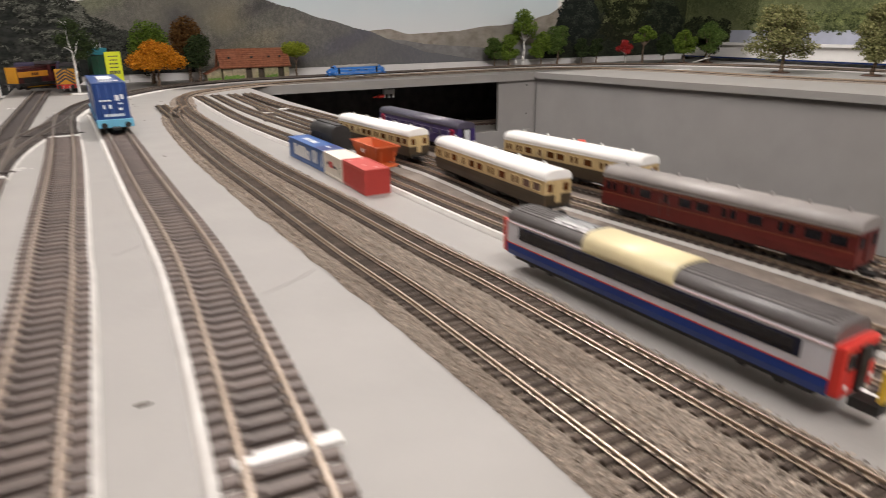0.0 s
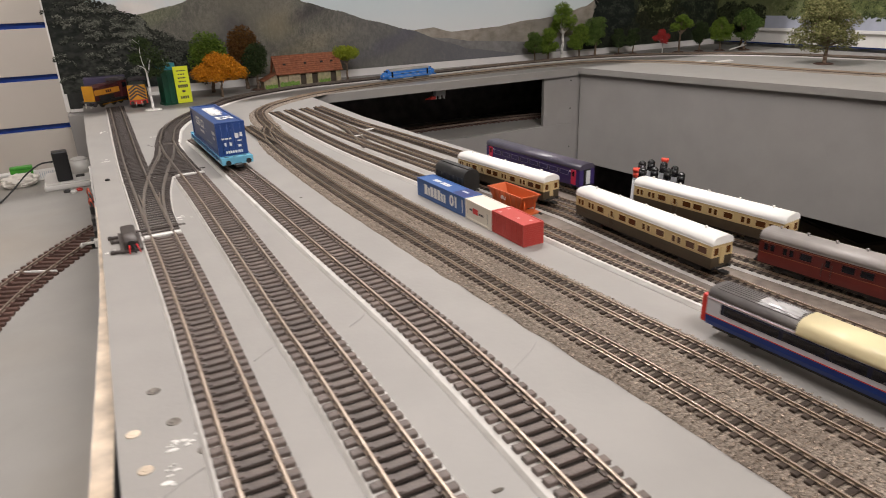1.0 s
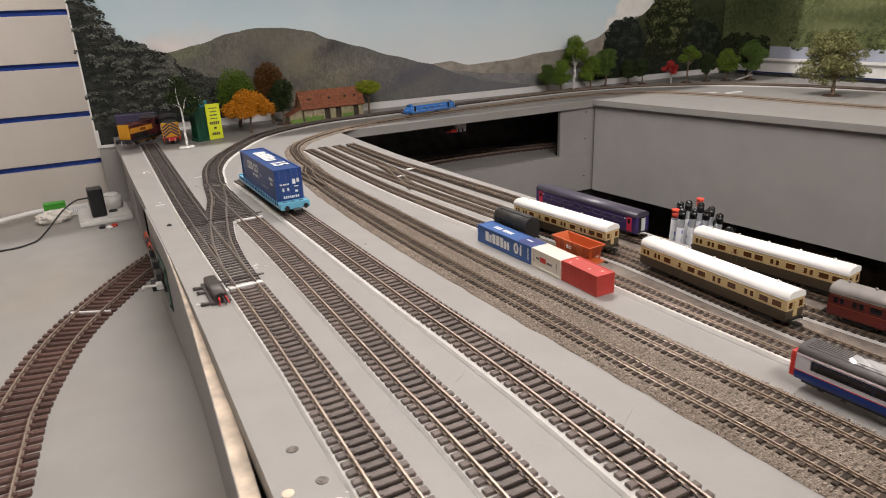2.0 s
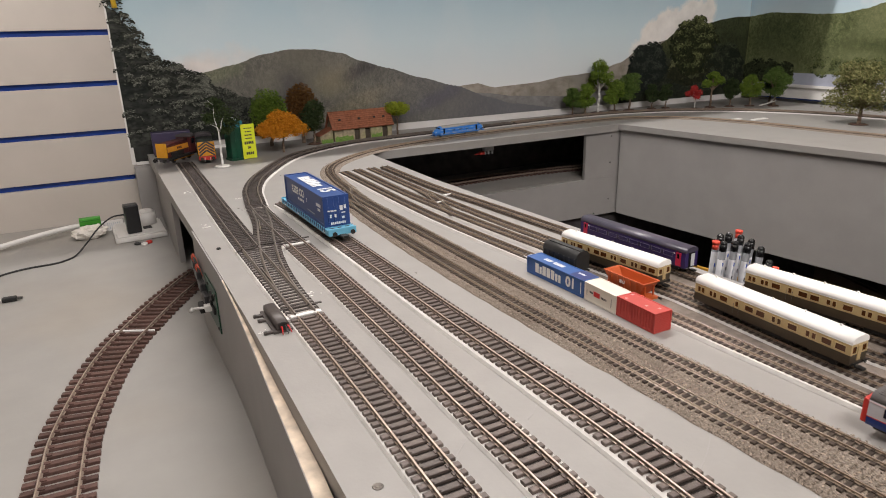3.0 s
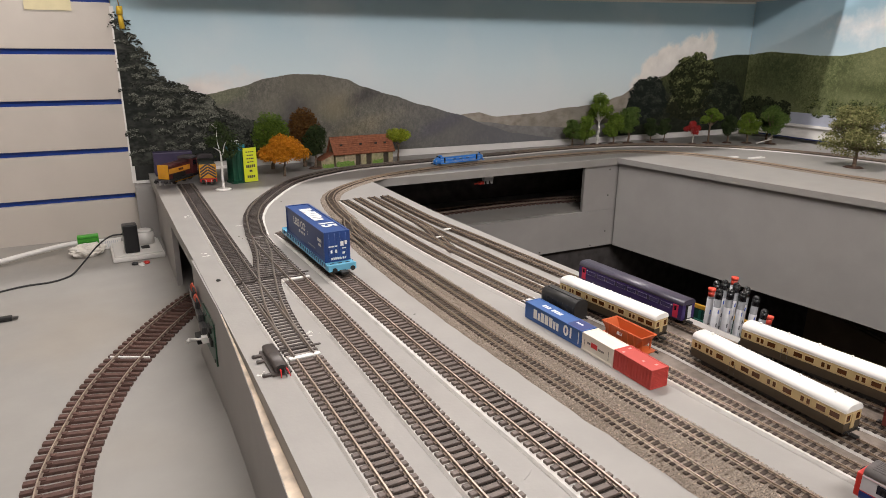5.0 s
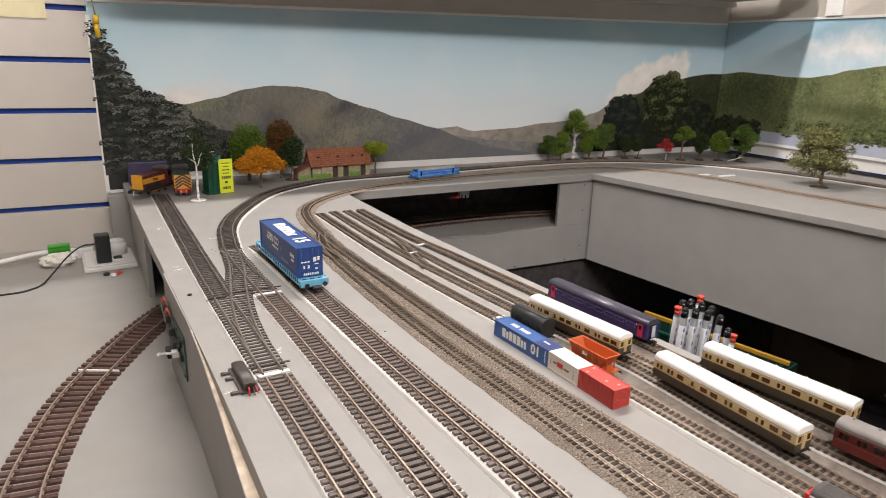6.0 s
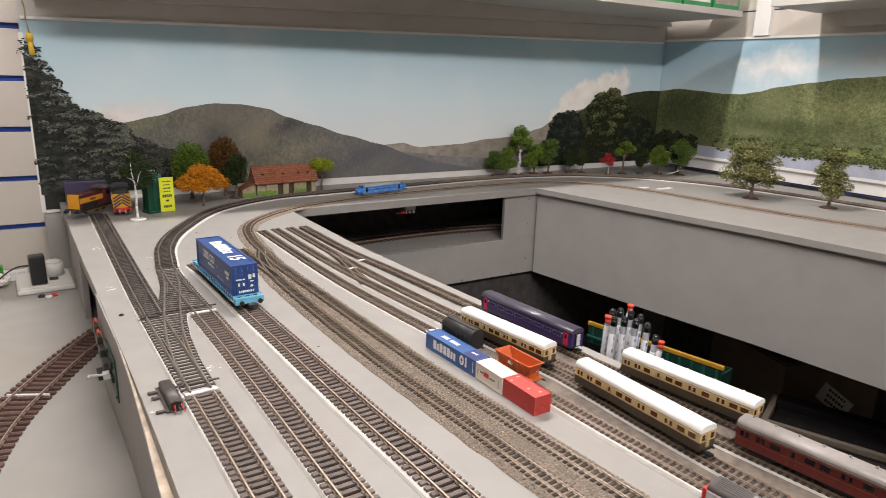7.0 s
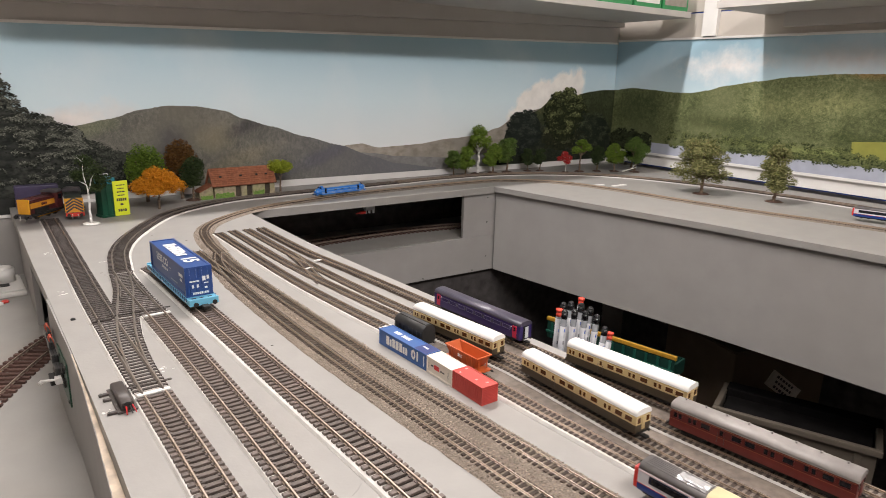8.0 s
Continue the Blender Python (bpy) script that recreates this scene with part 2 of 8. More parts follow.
def part(name, bm, material, parent, label=""):
    ob = new(name, to_mesh(name, bm, material))
    ob.parent = parent
    return tagged(ob, label) if label else ob


def solid(name, bm, material, label, category, kind="", group="", at=None):
    ob = new(name, to_mesh(name, bm, material))
    if at is not None:
        ob.matrix_world = at
    return tagged(ob, label, category, group, kind)


def setting(name, bm, material, label, category):
    return solid(name, bm, material, label, category, kind="structure")


def smooth_path(pts, step):
    """Points and headings every step metres along a smooth curve through pts."""
    p = [Vector((*q, 0)) if len(q) == 2 else Vector(q) for q in pts]
    p = [2 * p[0] - p[1]] + p + [2 * p[-1] - p[-2]]
    dense = []
    for i in range(1, len(p) - 2):
        for k in range(40):
            u = k / 40
            dense.append(0.5 * (2 * p[i] + (p[i + 1] - p[i - 1]) * u + (2 * p[i - 1] - 5 * p[i] + 4 * p[i + 1] - p[i + 2]) * u * u
                                + (3 * p[i] - p[i - 1] - 3 * p[i + 1] + p[i + 2]) * u ** 3))
    dense.append(p[-2])
    out, left = [], 0.0
    for a, b in zip(dense, dense[1:]):
        d = (b - a).length
        if d < 1e-9:
            continue
        while left <= d:
            out.append((a + (b - a) * (left / d), (b - a) / d))
            left += step
        left -= d
    return out


def sweep(bm, path, profile, offset=0.0, z=0.0):
    """Draws the profile of (sideways, up) along a path of points and headings."""
    rings = []
    for pos, way in path:
        side = Vector((way.y, -way.x, 0))
        rings.append([bm.verts.new(pos + side * (offset + s) + Vector((0, 0, z + u))) for s, u in profile])
    k = len(profile)
    for r0, r1 in zip(rings, rings[1:]):
        for i in range(k):
            bm.faces.new((r0[i], r0[(i + 1) % k], r1[(i + 1) % k], r1[i]))
    bm.faces.new(rings[0][::-1])
    bm.faces.new(rings[-1])
    return bm


# ---------------- room ----------------
LOW = -0.138
setting("floor", box(-2.2, 2.4, -2.6, 1.9, -0.92, -0.90), mat("dark_floor", (0.13, 0.115, 0.105), 0.8), "dark worn carpet floor under the layout", "floor")
setting("ceiling", box(-2.2, 2.4, -2.6, 1.9, 1.50, 1.54), mat("white_ceiling", (0.82, 0.80, 0.77), 0.8), "plain white ceiling", "ceiling")
ROOM = mat("pale_room_wall", (0.72, 0.68, 0.64), 0.7, var=0.05, scale=6)
setting("wall_north", box(-2.2, 2.4, 1.765, 1.80, -0.90, 1.50), ROOM, "pale painted wall behind the slatted panels", "wall")
setting("wall_east", box(1.81, 1.85, -2.6, 1.765, -0.90, 1.50), ROOM, "pale painted wall beside the layout", "wall")
setting("wall_west", box(-2.24, -2.2, -2.6, 1.765, -0.90, 1.50), ROOM, "pale painted wall", "wall")
setting("wall_south", box(-2.2, 2.4, -2.64, -2.6, -0.90, 1.50), ROOM, "pale painted wall", "wall")

# slatted display wall: boards with blue inserts in their grooves
slatwall = thing("slatwall", "off-white slatted wall boards with blue plastic groove inserts", "wall panel", kind="structure")
for k in range(-2, 12):
    z = -0.0478 + 0.103 * k
    part("board", box(-1.4, -0.131, 1.733, 1.765, z + 0.0056, z + 0.0974, 0.001), SLAT, slatwall)
    part("insert", box(-1.4, -0.133, 1.744, 1.765, z - 0.0056, z + 0.0056), BLUE_INSERT, slatwall, "blue plastic insert")
slatwall_east = thing("slatwall", "off-white slatted wall boards with blue groove inserts above the backdrop", "wall panel", kind="structure")
for k in range(0, 12):
    z = 0.010 + 0.1 * k
    part("board", box(1.784, 1.81, -1.2, 1.735, z + 0.0020, z + 0.0980, 0.001), SLAT if k else WHITE_TRIM, slatwall_east)
    part("insert", box(1.788, 1.81, -1.2, 1.735, z - 0.0018, z + 0.0018), BLUE_INSERT, slatwall_east, "blue plastic insert")

# ---------------- boards ----------------
def along(table, y):
    """The value at y in a table of (y, value), straight between its entries."""
    for (a, va), (b, vb) in zip(table, table[1:]):
        if y <= b:
            return va + (vb - va) * (y - a) / (b - a)
    return table[-1][1]


BOARD_EDGE = [(-0.5, -0.0300), (0.30, -0.0510), (0.39, -0.0538), (0.49, -0.0560), (0.60, -0.0582), (0.70, -0.0610), (0.80, -0.0645), (0.90, -0.0687), (1.056, -0.0748), (1.20, -0.0815), (1.43, -0.0900), (1.732, -0.1000)]
FASCIA_FACE = [(-0.5, -0.0800), (0.30, -0.0705), (0.39, -0.0690), (0.49, -0.0672), (0.57, -0.0660), (0.65, -0.0652), (0.75, -0.0655), (0.85, -0.0680), (0.90, -0.0705), (1.056, -0.0775)]
edge_l = lambda y: along(BOARD_EDGE, y)


RIGHT_EDGE = [(0.327, 1.458), (0.336, 1.15), (0.352, 0.95), (0.378, 0.68), (0.405, 0.4), (0.43, -0.5)]
WELL = [(1.033, 1.478), (1.088, 1.17), (1.148, 0.87), (1.193, 0.556), (1.33, -0.5)]
upper = [(x, y) for y, x in BOARD_EDGE] + [(1.782, 1.732), (1.782, -0.5)] + WELL[::-1] + RIGHT_EDGE
setting("baseboard", slab(upper, -0.018, 0.0), GREY, "grey-painted plywood layout baseboard with scuffs and pencil marks", "baseboard")
setting("lower_baseboard", slab([(-1.4, -0.5), (-1.4, 1.732), (1.782, 1.732), (1.782, 1.496), (0.30, 1.496), (0.30, -0.5)], LOW - 0.018, LOW), GREY_LOW,
        "grey-painted lower level baseboard with brown stains", "baseboard")
# fascia along the aisle
gap = lambda y: max(0.0003, min(0.0060, 0.045 * (0.47 - y) + 0.0010))
drop = lambda y: 0.0006 + 0.0150 * max(0.0, min(1.0, (0.84 - y) / 0.24))
YS = [-0.5 + 0.012 * i for i in range(129)]
rng = random.Random(5)


def strip(quads):
    """A mesh drawn along the board edge: each entry of quads gives the corners of its section at a place."""
    bm = bmesh.new()
    rings = [[bm.verts.new(p) for p in q] for q in quads]
    k = len(rings[0])
    for a, b in zip(rings, rings[1:]):
        for i in range(k):
            bm.faces.new((a[i], a[(i + 1) % k], b[(i + 1) % k], b[i]))
    bm.faces.new(rings[0])
    bm.faces.new(rings[-1][::-1])
    bmesh.ops.recalc_face_normals(bm, faces=bm.faces)
    return bm


setting("fascia", strip([((along(FASCIA_FACE, y), y, LOW), (edge_l(y) - gap(y), y, LOW), (edge_l(y) - gap(y), y, -drop(y)), (along(FASCIA_FACE, y), y, -drop(y))) for y in YS]),
        GREY_SIDE, "grey-painted plywood fascia under the board edge", "fascia")
ragged = lambda y: 0.0005 + 0.0007 * noise.noise(Vector((y * 34, 3, 0))) + 0.0005 * noise.noise(Vector((y * 130, 5, 0)))
setting("edge_strip", strip([((along(FASCIA_FACE, y) + ragged(y), y, -drop(y) + 0.0001), (edge_l(y) - gap(y) - 0.0001, y, -drop(y) + 0.0001), (edge_l(y) - gap(y) - 0.0001, y, -drop(y) + 0.0005), (along(FASCIA_FACE, y) + ragged(y) + 0.0002, y, -drop(y) + 0.0005)) for y in [-0.5 + 0.004 * i for i in range(333)]]),
        WOOD, "raw sawn timber edge where the paint stops", "edge strip")
setting("end_panel", slab([(-0.084, 1.335), (-0.075, 1.335), (-0.080, 1.689), (-0.092, 1.689)], LOW, -0.0185), GREY_SIDE, "grey-painted end panel beside the tunnel mouth", "support panel")
setting("end_block", boxes((-0.131, -0.080, 1.690, 1.7275, LOW, -0.0225), bevel=0.0006), GREY_SIDE, "grey-painted end panel beneath the corner of the board", "support block")
# rear fascia with the tunnel opening, and the side of the operating well
setting("well_back", boxes((0.31, 1.046, 1.484, 1.494, -0.241, LOW - 0.001), (0.930, 1.046, 1.484, 1.494, LOW - 0.0008, -0.0182), bevel=0.0004), GREY_SIDE,
        "grey-painted panel below and beside the tunnel opening", "fascia")
bm = bmesh.new()
lip = bmesh.new()
for d0, d1, z0, z1, tgt in ((0.004, 0.014, -0.241, -0.0182, bm), (-0.005, 0.004, -0.0135, 0.0006, lip)):
    low = 0.018 if tgt is bm else 0.0
    rings = [[tgt.verts.new(p) for p in ((x + d0, y, z0 - low * (1.478 - y)), (x + d1, y, z0 - low * (1.478 - y)), (x + d1, y, z1), (x + d0, y, z1))] for x, y in WELL]
    for r0, r1 in zip(rings, rings[1:]):
        for i in range(4):
            tgt.faces.new((r0[i], r0[(i + 1) % 4], r1[(i + 1) % 4], r1[i]))
    tgt.faces.new(rings[0])
    tgt.faces.new(rings[-1][::-1])
    bmesh.ops.recalc_face_normals(tgt, faces=tgt.faces)
setting("well_side", bm, GREY_SIDE, "grey-painted plywood side of the operating well", "fascia")
setting("well_lip", lip, GREY, "grey-painted lip along the well edge", "trim")
# added black sheets stand in for the unlit space under the boards
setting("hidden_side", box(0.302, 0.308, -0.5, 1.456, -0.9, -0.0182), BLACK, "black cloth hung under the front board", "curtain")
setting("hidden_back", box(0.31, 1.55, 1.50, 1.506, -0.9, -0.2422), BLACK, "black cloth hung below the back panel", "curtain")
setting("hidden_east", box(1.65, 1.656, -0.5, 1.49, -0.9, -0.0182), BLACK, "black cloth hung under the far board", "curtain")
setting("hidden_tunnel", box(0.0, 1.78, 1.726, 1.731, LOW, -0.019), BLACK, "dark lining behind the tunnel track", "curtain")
# ---------------- track ----------------
OO = dict(gauge=0.0165, length=0.031, width=0.0044, height=0.0025, spacing=0.00775, rail_h=0.0027, rail_w=0.0017)
O7 = dict(gauge=0.0325, length=0.063, width=0.0064, height=0.0034, spacing=0.01356, rail_h=0.0038, rail_w=0.0021)
NG = dict(gauge=0.0090, length=0.0180, width=0.0030, height=0.0015, spacing=0.0057, rail_h=0.0019, rail_w=0.0011)
MESHES = {}
DUSTY = mat("dusty_brown_underlay", (0.155, 0.125, 0.102), 0.85, var=0.3, scale=120, bump=0.4, bscale=600, stain=(0.30, 0.265, 0.235), stain_scale=18, stain_amt=0.45)


def sleeper_mesh(kind, material, tag):
    if tag not in MESHES:
        bm = box(-kind["length"] / 2, kind["length"] / 2, -kind["width"] / 2, kind["width"] / 2, 0, kind["height"])
        top = [e for e in bm.edges if all(abs(v.co.z - kind["height"]) < 1e-7 for v in e.verts)]
        bmesh.ops.bevel(bm, geom=top, offset=0.0003, segments=1, affect="EDGES")
        g = kind["gauge"] / 2
        for s in (-1, 1):
            bm_box(bm, s * g - 0.0021 * kind["gauge"] / 0.0165, s * g + 0.0027 * kind["gauge"] / 0.0165, -kind["width"] * 0.36, kind["width"] * 0.36,
                   kind["height"] - 0.0001, kind["height"] + kind["rail_h"] * 0.30)
        MESHES[tag] = to_mesh("sleeper", bm, material)
    return MESHES[tag]


def track(label, pts, kind, z=0.0, material=None, tag="", near=None, underlay=None, sleepers=True, skip=(), bed=None):
    """A length of model track: two rails in chairs on sleepers. near(p): sleepers that are parts of their own."""
    material = material or SLEEPER
    ob = thing("track", label, "railway track")
    path = smooth_path(pts, kind["spacing"])
    u = underlay[2] if underlay else 0.0
    if underlay:
        bm = bmesh.new()
        l, r, h = underlay
        sweep(bm, path, [(-l, 0), (r, 0), (r - 0.0015, h), (-l + 0.0015, h)], z=z + 0.0002)
        part("underlay", bm, (DUSTY if kind is NG and l < 0.01 else CORK), ob, "foam strip under the track")
        lift = 0.0014 if bed else 0.0006
        half = kind["length"] * (0.47 if kind is NG or bed else (0.44 if material is SLEEPER_DARK else 0.25))
        part("bed", sweep(bmesh.new(), path, [(-half, 0), (half, 0), (half, lift), (-half, lift)], z=z + h + 0.0001), bed or (DUSTY if kind is NG else (BED_DUSTY if material is SLEEPER_DARK else BED)), ob)
    if sleepers:
        rest = bmesh.new()
        n = 0
        me = sleeper_mesh(kind, material, (tag or "oo") + material.name)
        r = random.Random(len(pts) + int(pts[0][0] * 1000))
        for pos, way in path:
            if any(a < pos.y < b for a, b in skip):
                continue
            m = Matrix.Translation((pos.x, pos.y, z + u)) @ Matrix.Rotation(math.atan2(way.y, way.x) - math.pi / 2 + r.uniform(-0.012, 0.012), 4, "Z")
            if (near is None or near(pos)) and n < 300:
                s = new("sleeper", me)
                s.parent, s.matrix_basis = ob, m
                n += 1
            else:
                bm_box(rest, -kind["length"] / 2, kind["length"] / 2, -kind["width"] / 2, kind["width"] / 2, 0, kind["height"])
                rest.verts.ensure_lookup_table()
                for v in rest.verts[-8:]:
                    v.co = m @ v.co
        if rest.verts:
            tagged(part("sleeper_run", rest, material, ob), kind="stuff")
        else:
            rest.free()
    rz = z + u + kind["height"]
    h, w = kind["rail_h"], kind["rail_w"] / 2
    fine = smooth_path(pts, 0.012)
    prof = [(-w * 1.7, 0), (w * 1.7, 0), (w * 1.7, h * 0.12), (w * 0.45, h * 0.3), (w * 0.45, h * 0.66), (w, h * 0.78), (w, h * 0.90), (w * 0.6, h * 0.985), (0, h), (-w * 0.6, h * 0.985), (-w, h * 0.90), (-w, h * 0.78), (-w * 0.45, h * 0.66), (-w * 0.45, h * 0.3), (-w * 1.7, h * 0.12)]
    for s in (-1, 1):
        part("rail", sweep(bmesh.new(), fine, prof, offset=s * (kind["gauge"] / 2 + w), z=rz), RAIL_N if kind is NG else (RAIL_D if material is SLEEPER_DARK else RAIL), ob)
    return rz + h


T1 = [(0.012, -0.2), (-0.001, 0.35), (-0.006, 0.53), (-0.0215, 0.87), (-0.027, 1.05), (-0.036, 1.48), (-0.038, 1.55)]
T2C1 = [(0.062, -0.2), (0.052, 0.35), (0.048, 0.467), (0.0425, 0.64), (0.0375, 0.768), (0.031, 0.892), (0.024, 1.02), (0.023, 1.11), (0.041, 1.235), (0.086, 1.355), (0.180, 1.503),
        (0.320, 1.590), (0.465, 1.612), (0.625, 1.627), (0.807, 1.644), (0.955, 1.655), (1.15, 1.648), (1.33, 1.59), (1.49, 1.46), (1.59, 1.26), (1.64, 1.0), (1.66, 0.72), (1.665, 0.2)]
T3 = [(0.104, -0.2), (0.1130, 0.18), (0.1150, 0.30), (0.1140, 0.40), (0.1095, 0.485), (0.1045, 0.554), (0.098, 0.653), (0.0915, 0.763), (0.083, 0.897), (0.074, 1.04), (0.066, 1.115)]
LINK = [(-0.0135, 0.69), (-0.0145, 0.76), (-0.010, 0.84), (0.002, 0.93), (0.015, 1.01), (0.0215, 1.08)]
M1 = [(0.220, -0.2), (0.196, 0.25), (0.183, 0.40), (0.172, 0.545), (0.163, 0.657), (0.156, 0.804), (0.153, 0.976), (0.160, 1.08), (0.178, 1.15)]
M2C2 = [(0.262, -0.2), (0.234, 0.25), (0.221, 0.384), (0.209, 0.515), (0.200, 0.603), (0.192, 0.720), (0.184, 0.869), (0.175, 1.05), (0.178, 1.15), (0.182, 1.227), (0.199, 1.317),
        (0.244, 1.389), (0.345, 1.467), (0.493, 1.517), (0.651, 1.545), (0.831, 1.560), (1.0, 1.563), (1.127, 1.545), (1.24, 1.45), (1.30, 1.279), (1.325, 1.088), (1.36, 0.9), (1.41, 0.72), (1.47, 0.45), (1.53, 0.1)]
STUB = [(0.154, 1.0), (0.150, 1.08), (0.147, 1.17)]
S1 = [(0.312, -0.2), (0.295, 0.2), (0.281, 0.368), (0.274, 0.452), (0.269, 0.519), (0.2625, 0.60), (0.2555, 0.672), (0.240, 0.80), (0.225, 0.970), (0.214, 1.282)]
S2 = [(0.345, -0.2), (0.325, 0.2), (0.311, 0.385), (0.308, 0.525), (0.3045, 0.57), (0.286, 0.70), (0.265, 0.87), (0.249, 1.042), (0.241, 1.284)]
S3 = [(0.40, -0.2), (0.371, 0.2), (0.347, 0.385), (0.332, 0.5), (0.303, 0.74), (0.287, 0.892), (0.276, 1.065), (0.268, 1.285)]
S4 = [(0.42, -0.2), (0.402, 0.2), (0.383, 0.39), (0.365, 0.523), (0.358, 0.585), (0.341, 0.76), (0.320, 0.95), (0.304, 1.083), (0.295, 1.286)]
CROSS = [(0.2755, 1.075), (0.2735, 1.03), (0.2625, 0.96), (0.2575, 0.91)]
LOWT = [(-0.245, 0.45), (-0.243, 0.60), (-0.238, 0.755), (-0.233, 0.825), (-0.213, 0.925), (-0.193, 0.995), (-0.165, 1.062), (-0.105, 1.18), (-0.035, 1.285), (0.09, 1.42), (0.27, 1.545), (0.48, 1.612), (0.7, 1.635), (0.95, 1.62), (1.2, 1.56)]
near_oo = lambda p: p.y < 1.5 and p.x < 0.2
near_n = lambda p: 0.15 < p.y < 1.05

OO_TOP = track("brown-sleepered model railway track along the board edge", T1[:3] + [(-0.0130, 0.683)], OO, near=near_oo, underlay=(0.0182, 0.0150, 0.0022))
track("dark-sleepered model track through the points at the board edge", [(-0.0130, 0.683), (-0.0172, 0.776), (-0.0227, 0.905)], OO, material=SLEEPER_DARK, near=near_oo, underlay=(0.0182, 0.0150, 0.0022), skip=((0.683, 0.91),), bed=BED_GREY)
track("dark-sleepered model railway track running back to the locomotives", [(-0.0227, 0.905)] + T1[4:], OO, material=SLEEPER_DARK, near=near_oo, underlay=(0.0182, 0.0150, 0.0022), bed=BED_PALE)
track("straight brown-sleepered model railway track running up to the points", T2C1[:6], OO, near=near_oo, underlay=(0.0176, 0.0178, 0.0022))
track("short dark-sleepered model track through the points", T2C1[5:8], OO, material=SLEEPER_DARK, near=near_oo, underlay=(0.0176, 0.0178, 0.0022), skip=((0.892, 1.095),), bed=BED_GREY)
track("model railway track curving away towards the back of the layout", T2C1[7:15], OO, material=SLEEPER_DARK, near=near_oo, underlay=(0.0152, 0.0190, 0.0022))
track("dusty brown model railway track round the far corner of the layout", T2C1[14:], OO, material=SLEEPER_FAR, tag="far", near=near_oo, underlay=(0.0152, 0.0190, 0.0022), bed=BED_DUSTY)
track("straight model railway siding holding the container wagon", T3, OO, near=near_oo, underlay=(0.0198, 0.0150, 0.0022))
track("crossover points linking two model tracks", LINK, OO, z=-0.0001, material=SLEEPER_DARK, underlay=(0.0165, 0.0165, 0.0021), sleepers=False, bed=BED_GREY)


def turnout(label, left, right, y0, y1):
    """Long timbers laid across two converging routes, with check rails beside the crossing."""
    ob = thing("turnout", label, "railway points")
    la, ra = smooth_path(left, 0.001), smooth_path(right, 0.001)
    at_y = lambda path, y: min(path, key=lambda q: abs(q[0].y - y))
    timber = sleeper_mesh(dict(OO, gauge=0.0001, rail_h=0.0, width=0.0036), SLEEPER_DARK, "timber")
    n = int((y1 - y0) / OO["spacing"])
    for k in range(n):
        y = y0 + (k + 0.5) * (y1 - y0) / n
        xl, xr = at_y(la, y)[0].x - 0.0155, at_y(ra, y)[0].x + 0.0155
        way = at_y(la, y)[1]
        t = new("timber", timber)
        t.parent = ob
        t.matrix_basis = Matrix.Translation(((xl + xr) / 2, y, 0.0022)) @ Matrix.Rotation(math.atan2(way.y, way.x) - math.pi / 2, 4, "Z") @ Matrix.Diagonal(((xr - xl) / OO["length"], 1, 1, 1))
    mid = (y0 + y1) / 2
    for path, side in ((la, -1), (ra, 1)):
        run = [q for q in path if mid - 0.028 < q[0].y < mid + 0.028][::4]
        part("check_rail", sweep(bmesh.new(), run, [(-0.0006, 0), (0.0006, 0), (0.0005, 0.0025), (-0.0005, 0.0025)], offset=side * (OO["gauge"] / 2 - 0.0022), z=0.0047), RAIL_D, ob)
    part("tie_bar", boxes((at_y(la, y0 + 0.012)[0].x - 0.020, at_y(ra, y0 + 0.012)[0].x + 0.021, y0 + 0.010, y0 + 0.013, 0.0047, 0.0056), bevel=0.0003), SLEEPER_DARK, ob)
    return ob


turnout("dark-timbered points where the crossover leaves the edge track", [(-0.0130, 0.683), (-0.0172, 0.776), (-0.0227, 0.905)], LINK, 0.690, 0.900)
turnout("dark-timbered points where the crossover joins the second track", LINK, T2C1[4:9], 0.900, 1.095)
track("red-brown-sleepered track curving across the lower level into the tunnel", LOWT, O7, z=LOW, material=SLEEPER_LOW, tag="low", near=lambda p: p.y < 1.3)
N_TOP = track("fine ballasted model main line track with bright rails", M1, NG, z=0.0024, material=SLEEPER_B, tag="n", near=near_n)
track("fine ballasted model main line track curving round the layout", M2C2, NG, z=0.0024, material=SLEEPER_B, tag="n", near=near_n)
S_TOP = track("fine model siding track on a white underlay", S1, NG, material=SLEEPER_N, tag="n", near=near_n, underlay=(0.0126, 0.0086, 0.0026))
for p, l_ in ((S2, 0.0108), (S3, 0.0106), (S4, 0.0088)):
    track("fine dark-sleepered model siding track on a dusty underlay", p, NG, material=SLEEPER_N, tag="n", near=near_n, underlay=(l_, 0.0086, 0.0026))

siding_at = lambda pts, y: min(smooth_path(pts, 0.002), key=lambda q: abs(q[0].y - y))[0].x
# brown strip added between the sidings to stand in for the coaches' shadow
setting("siding_ground", strip([((siding_at(S1, y) + 0.009, y, 0.0003), (siding_at(S4, y) - 0.009, y, 0.0003), (siding_at(S4, y) - 0.009, y, 0.0011), (siding_at(S1, y) + 0.009, y, 0.0011)) for y in (-0.19, -0.05, 0.1, 0.2, 0.3, 0.4, 0.5, 0.6, 0.7)]),
        DUSTY, "dusty brown ground painted between the sidings", "ground cover")
track("short stub of fine track off the main line points", STUB, NG, z=0.0024, material=SLEEPER_B, tag="n", near=lambda p: False)
track("diagonal crossover of fine siding track", CROSS, NG, z=0.0024, material=SLEEPER_N, tag="n", near=lambda p: False)

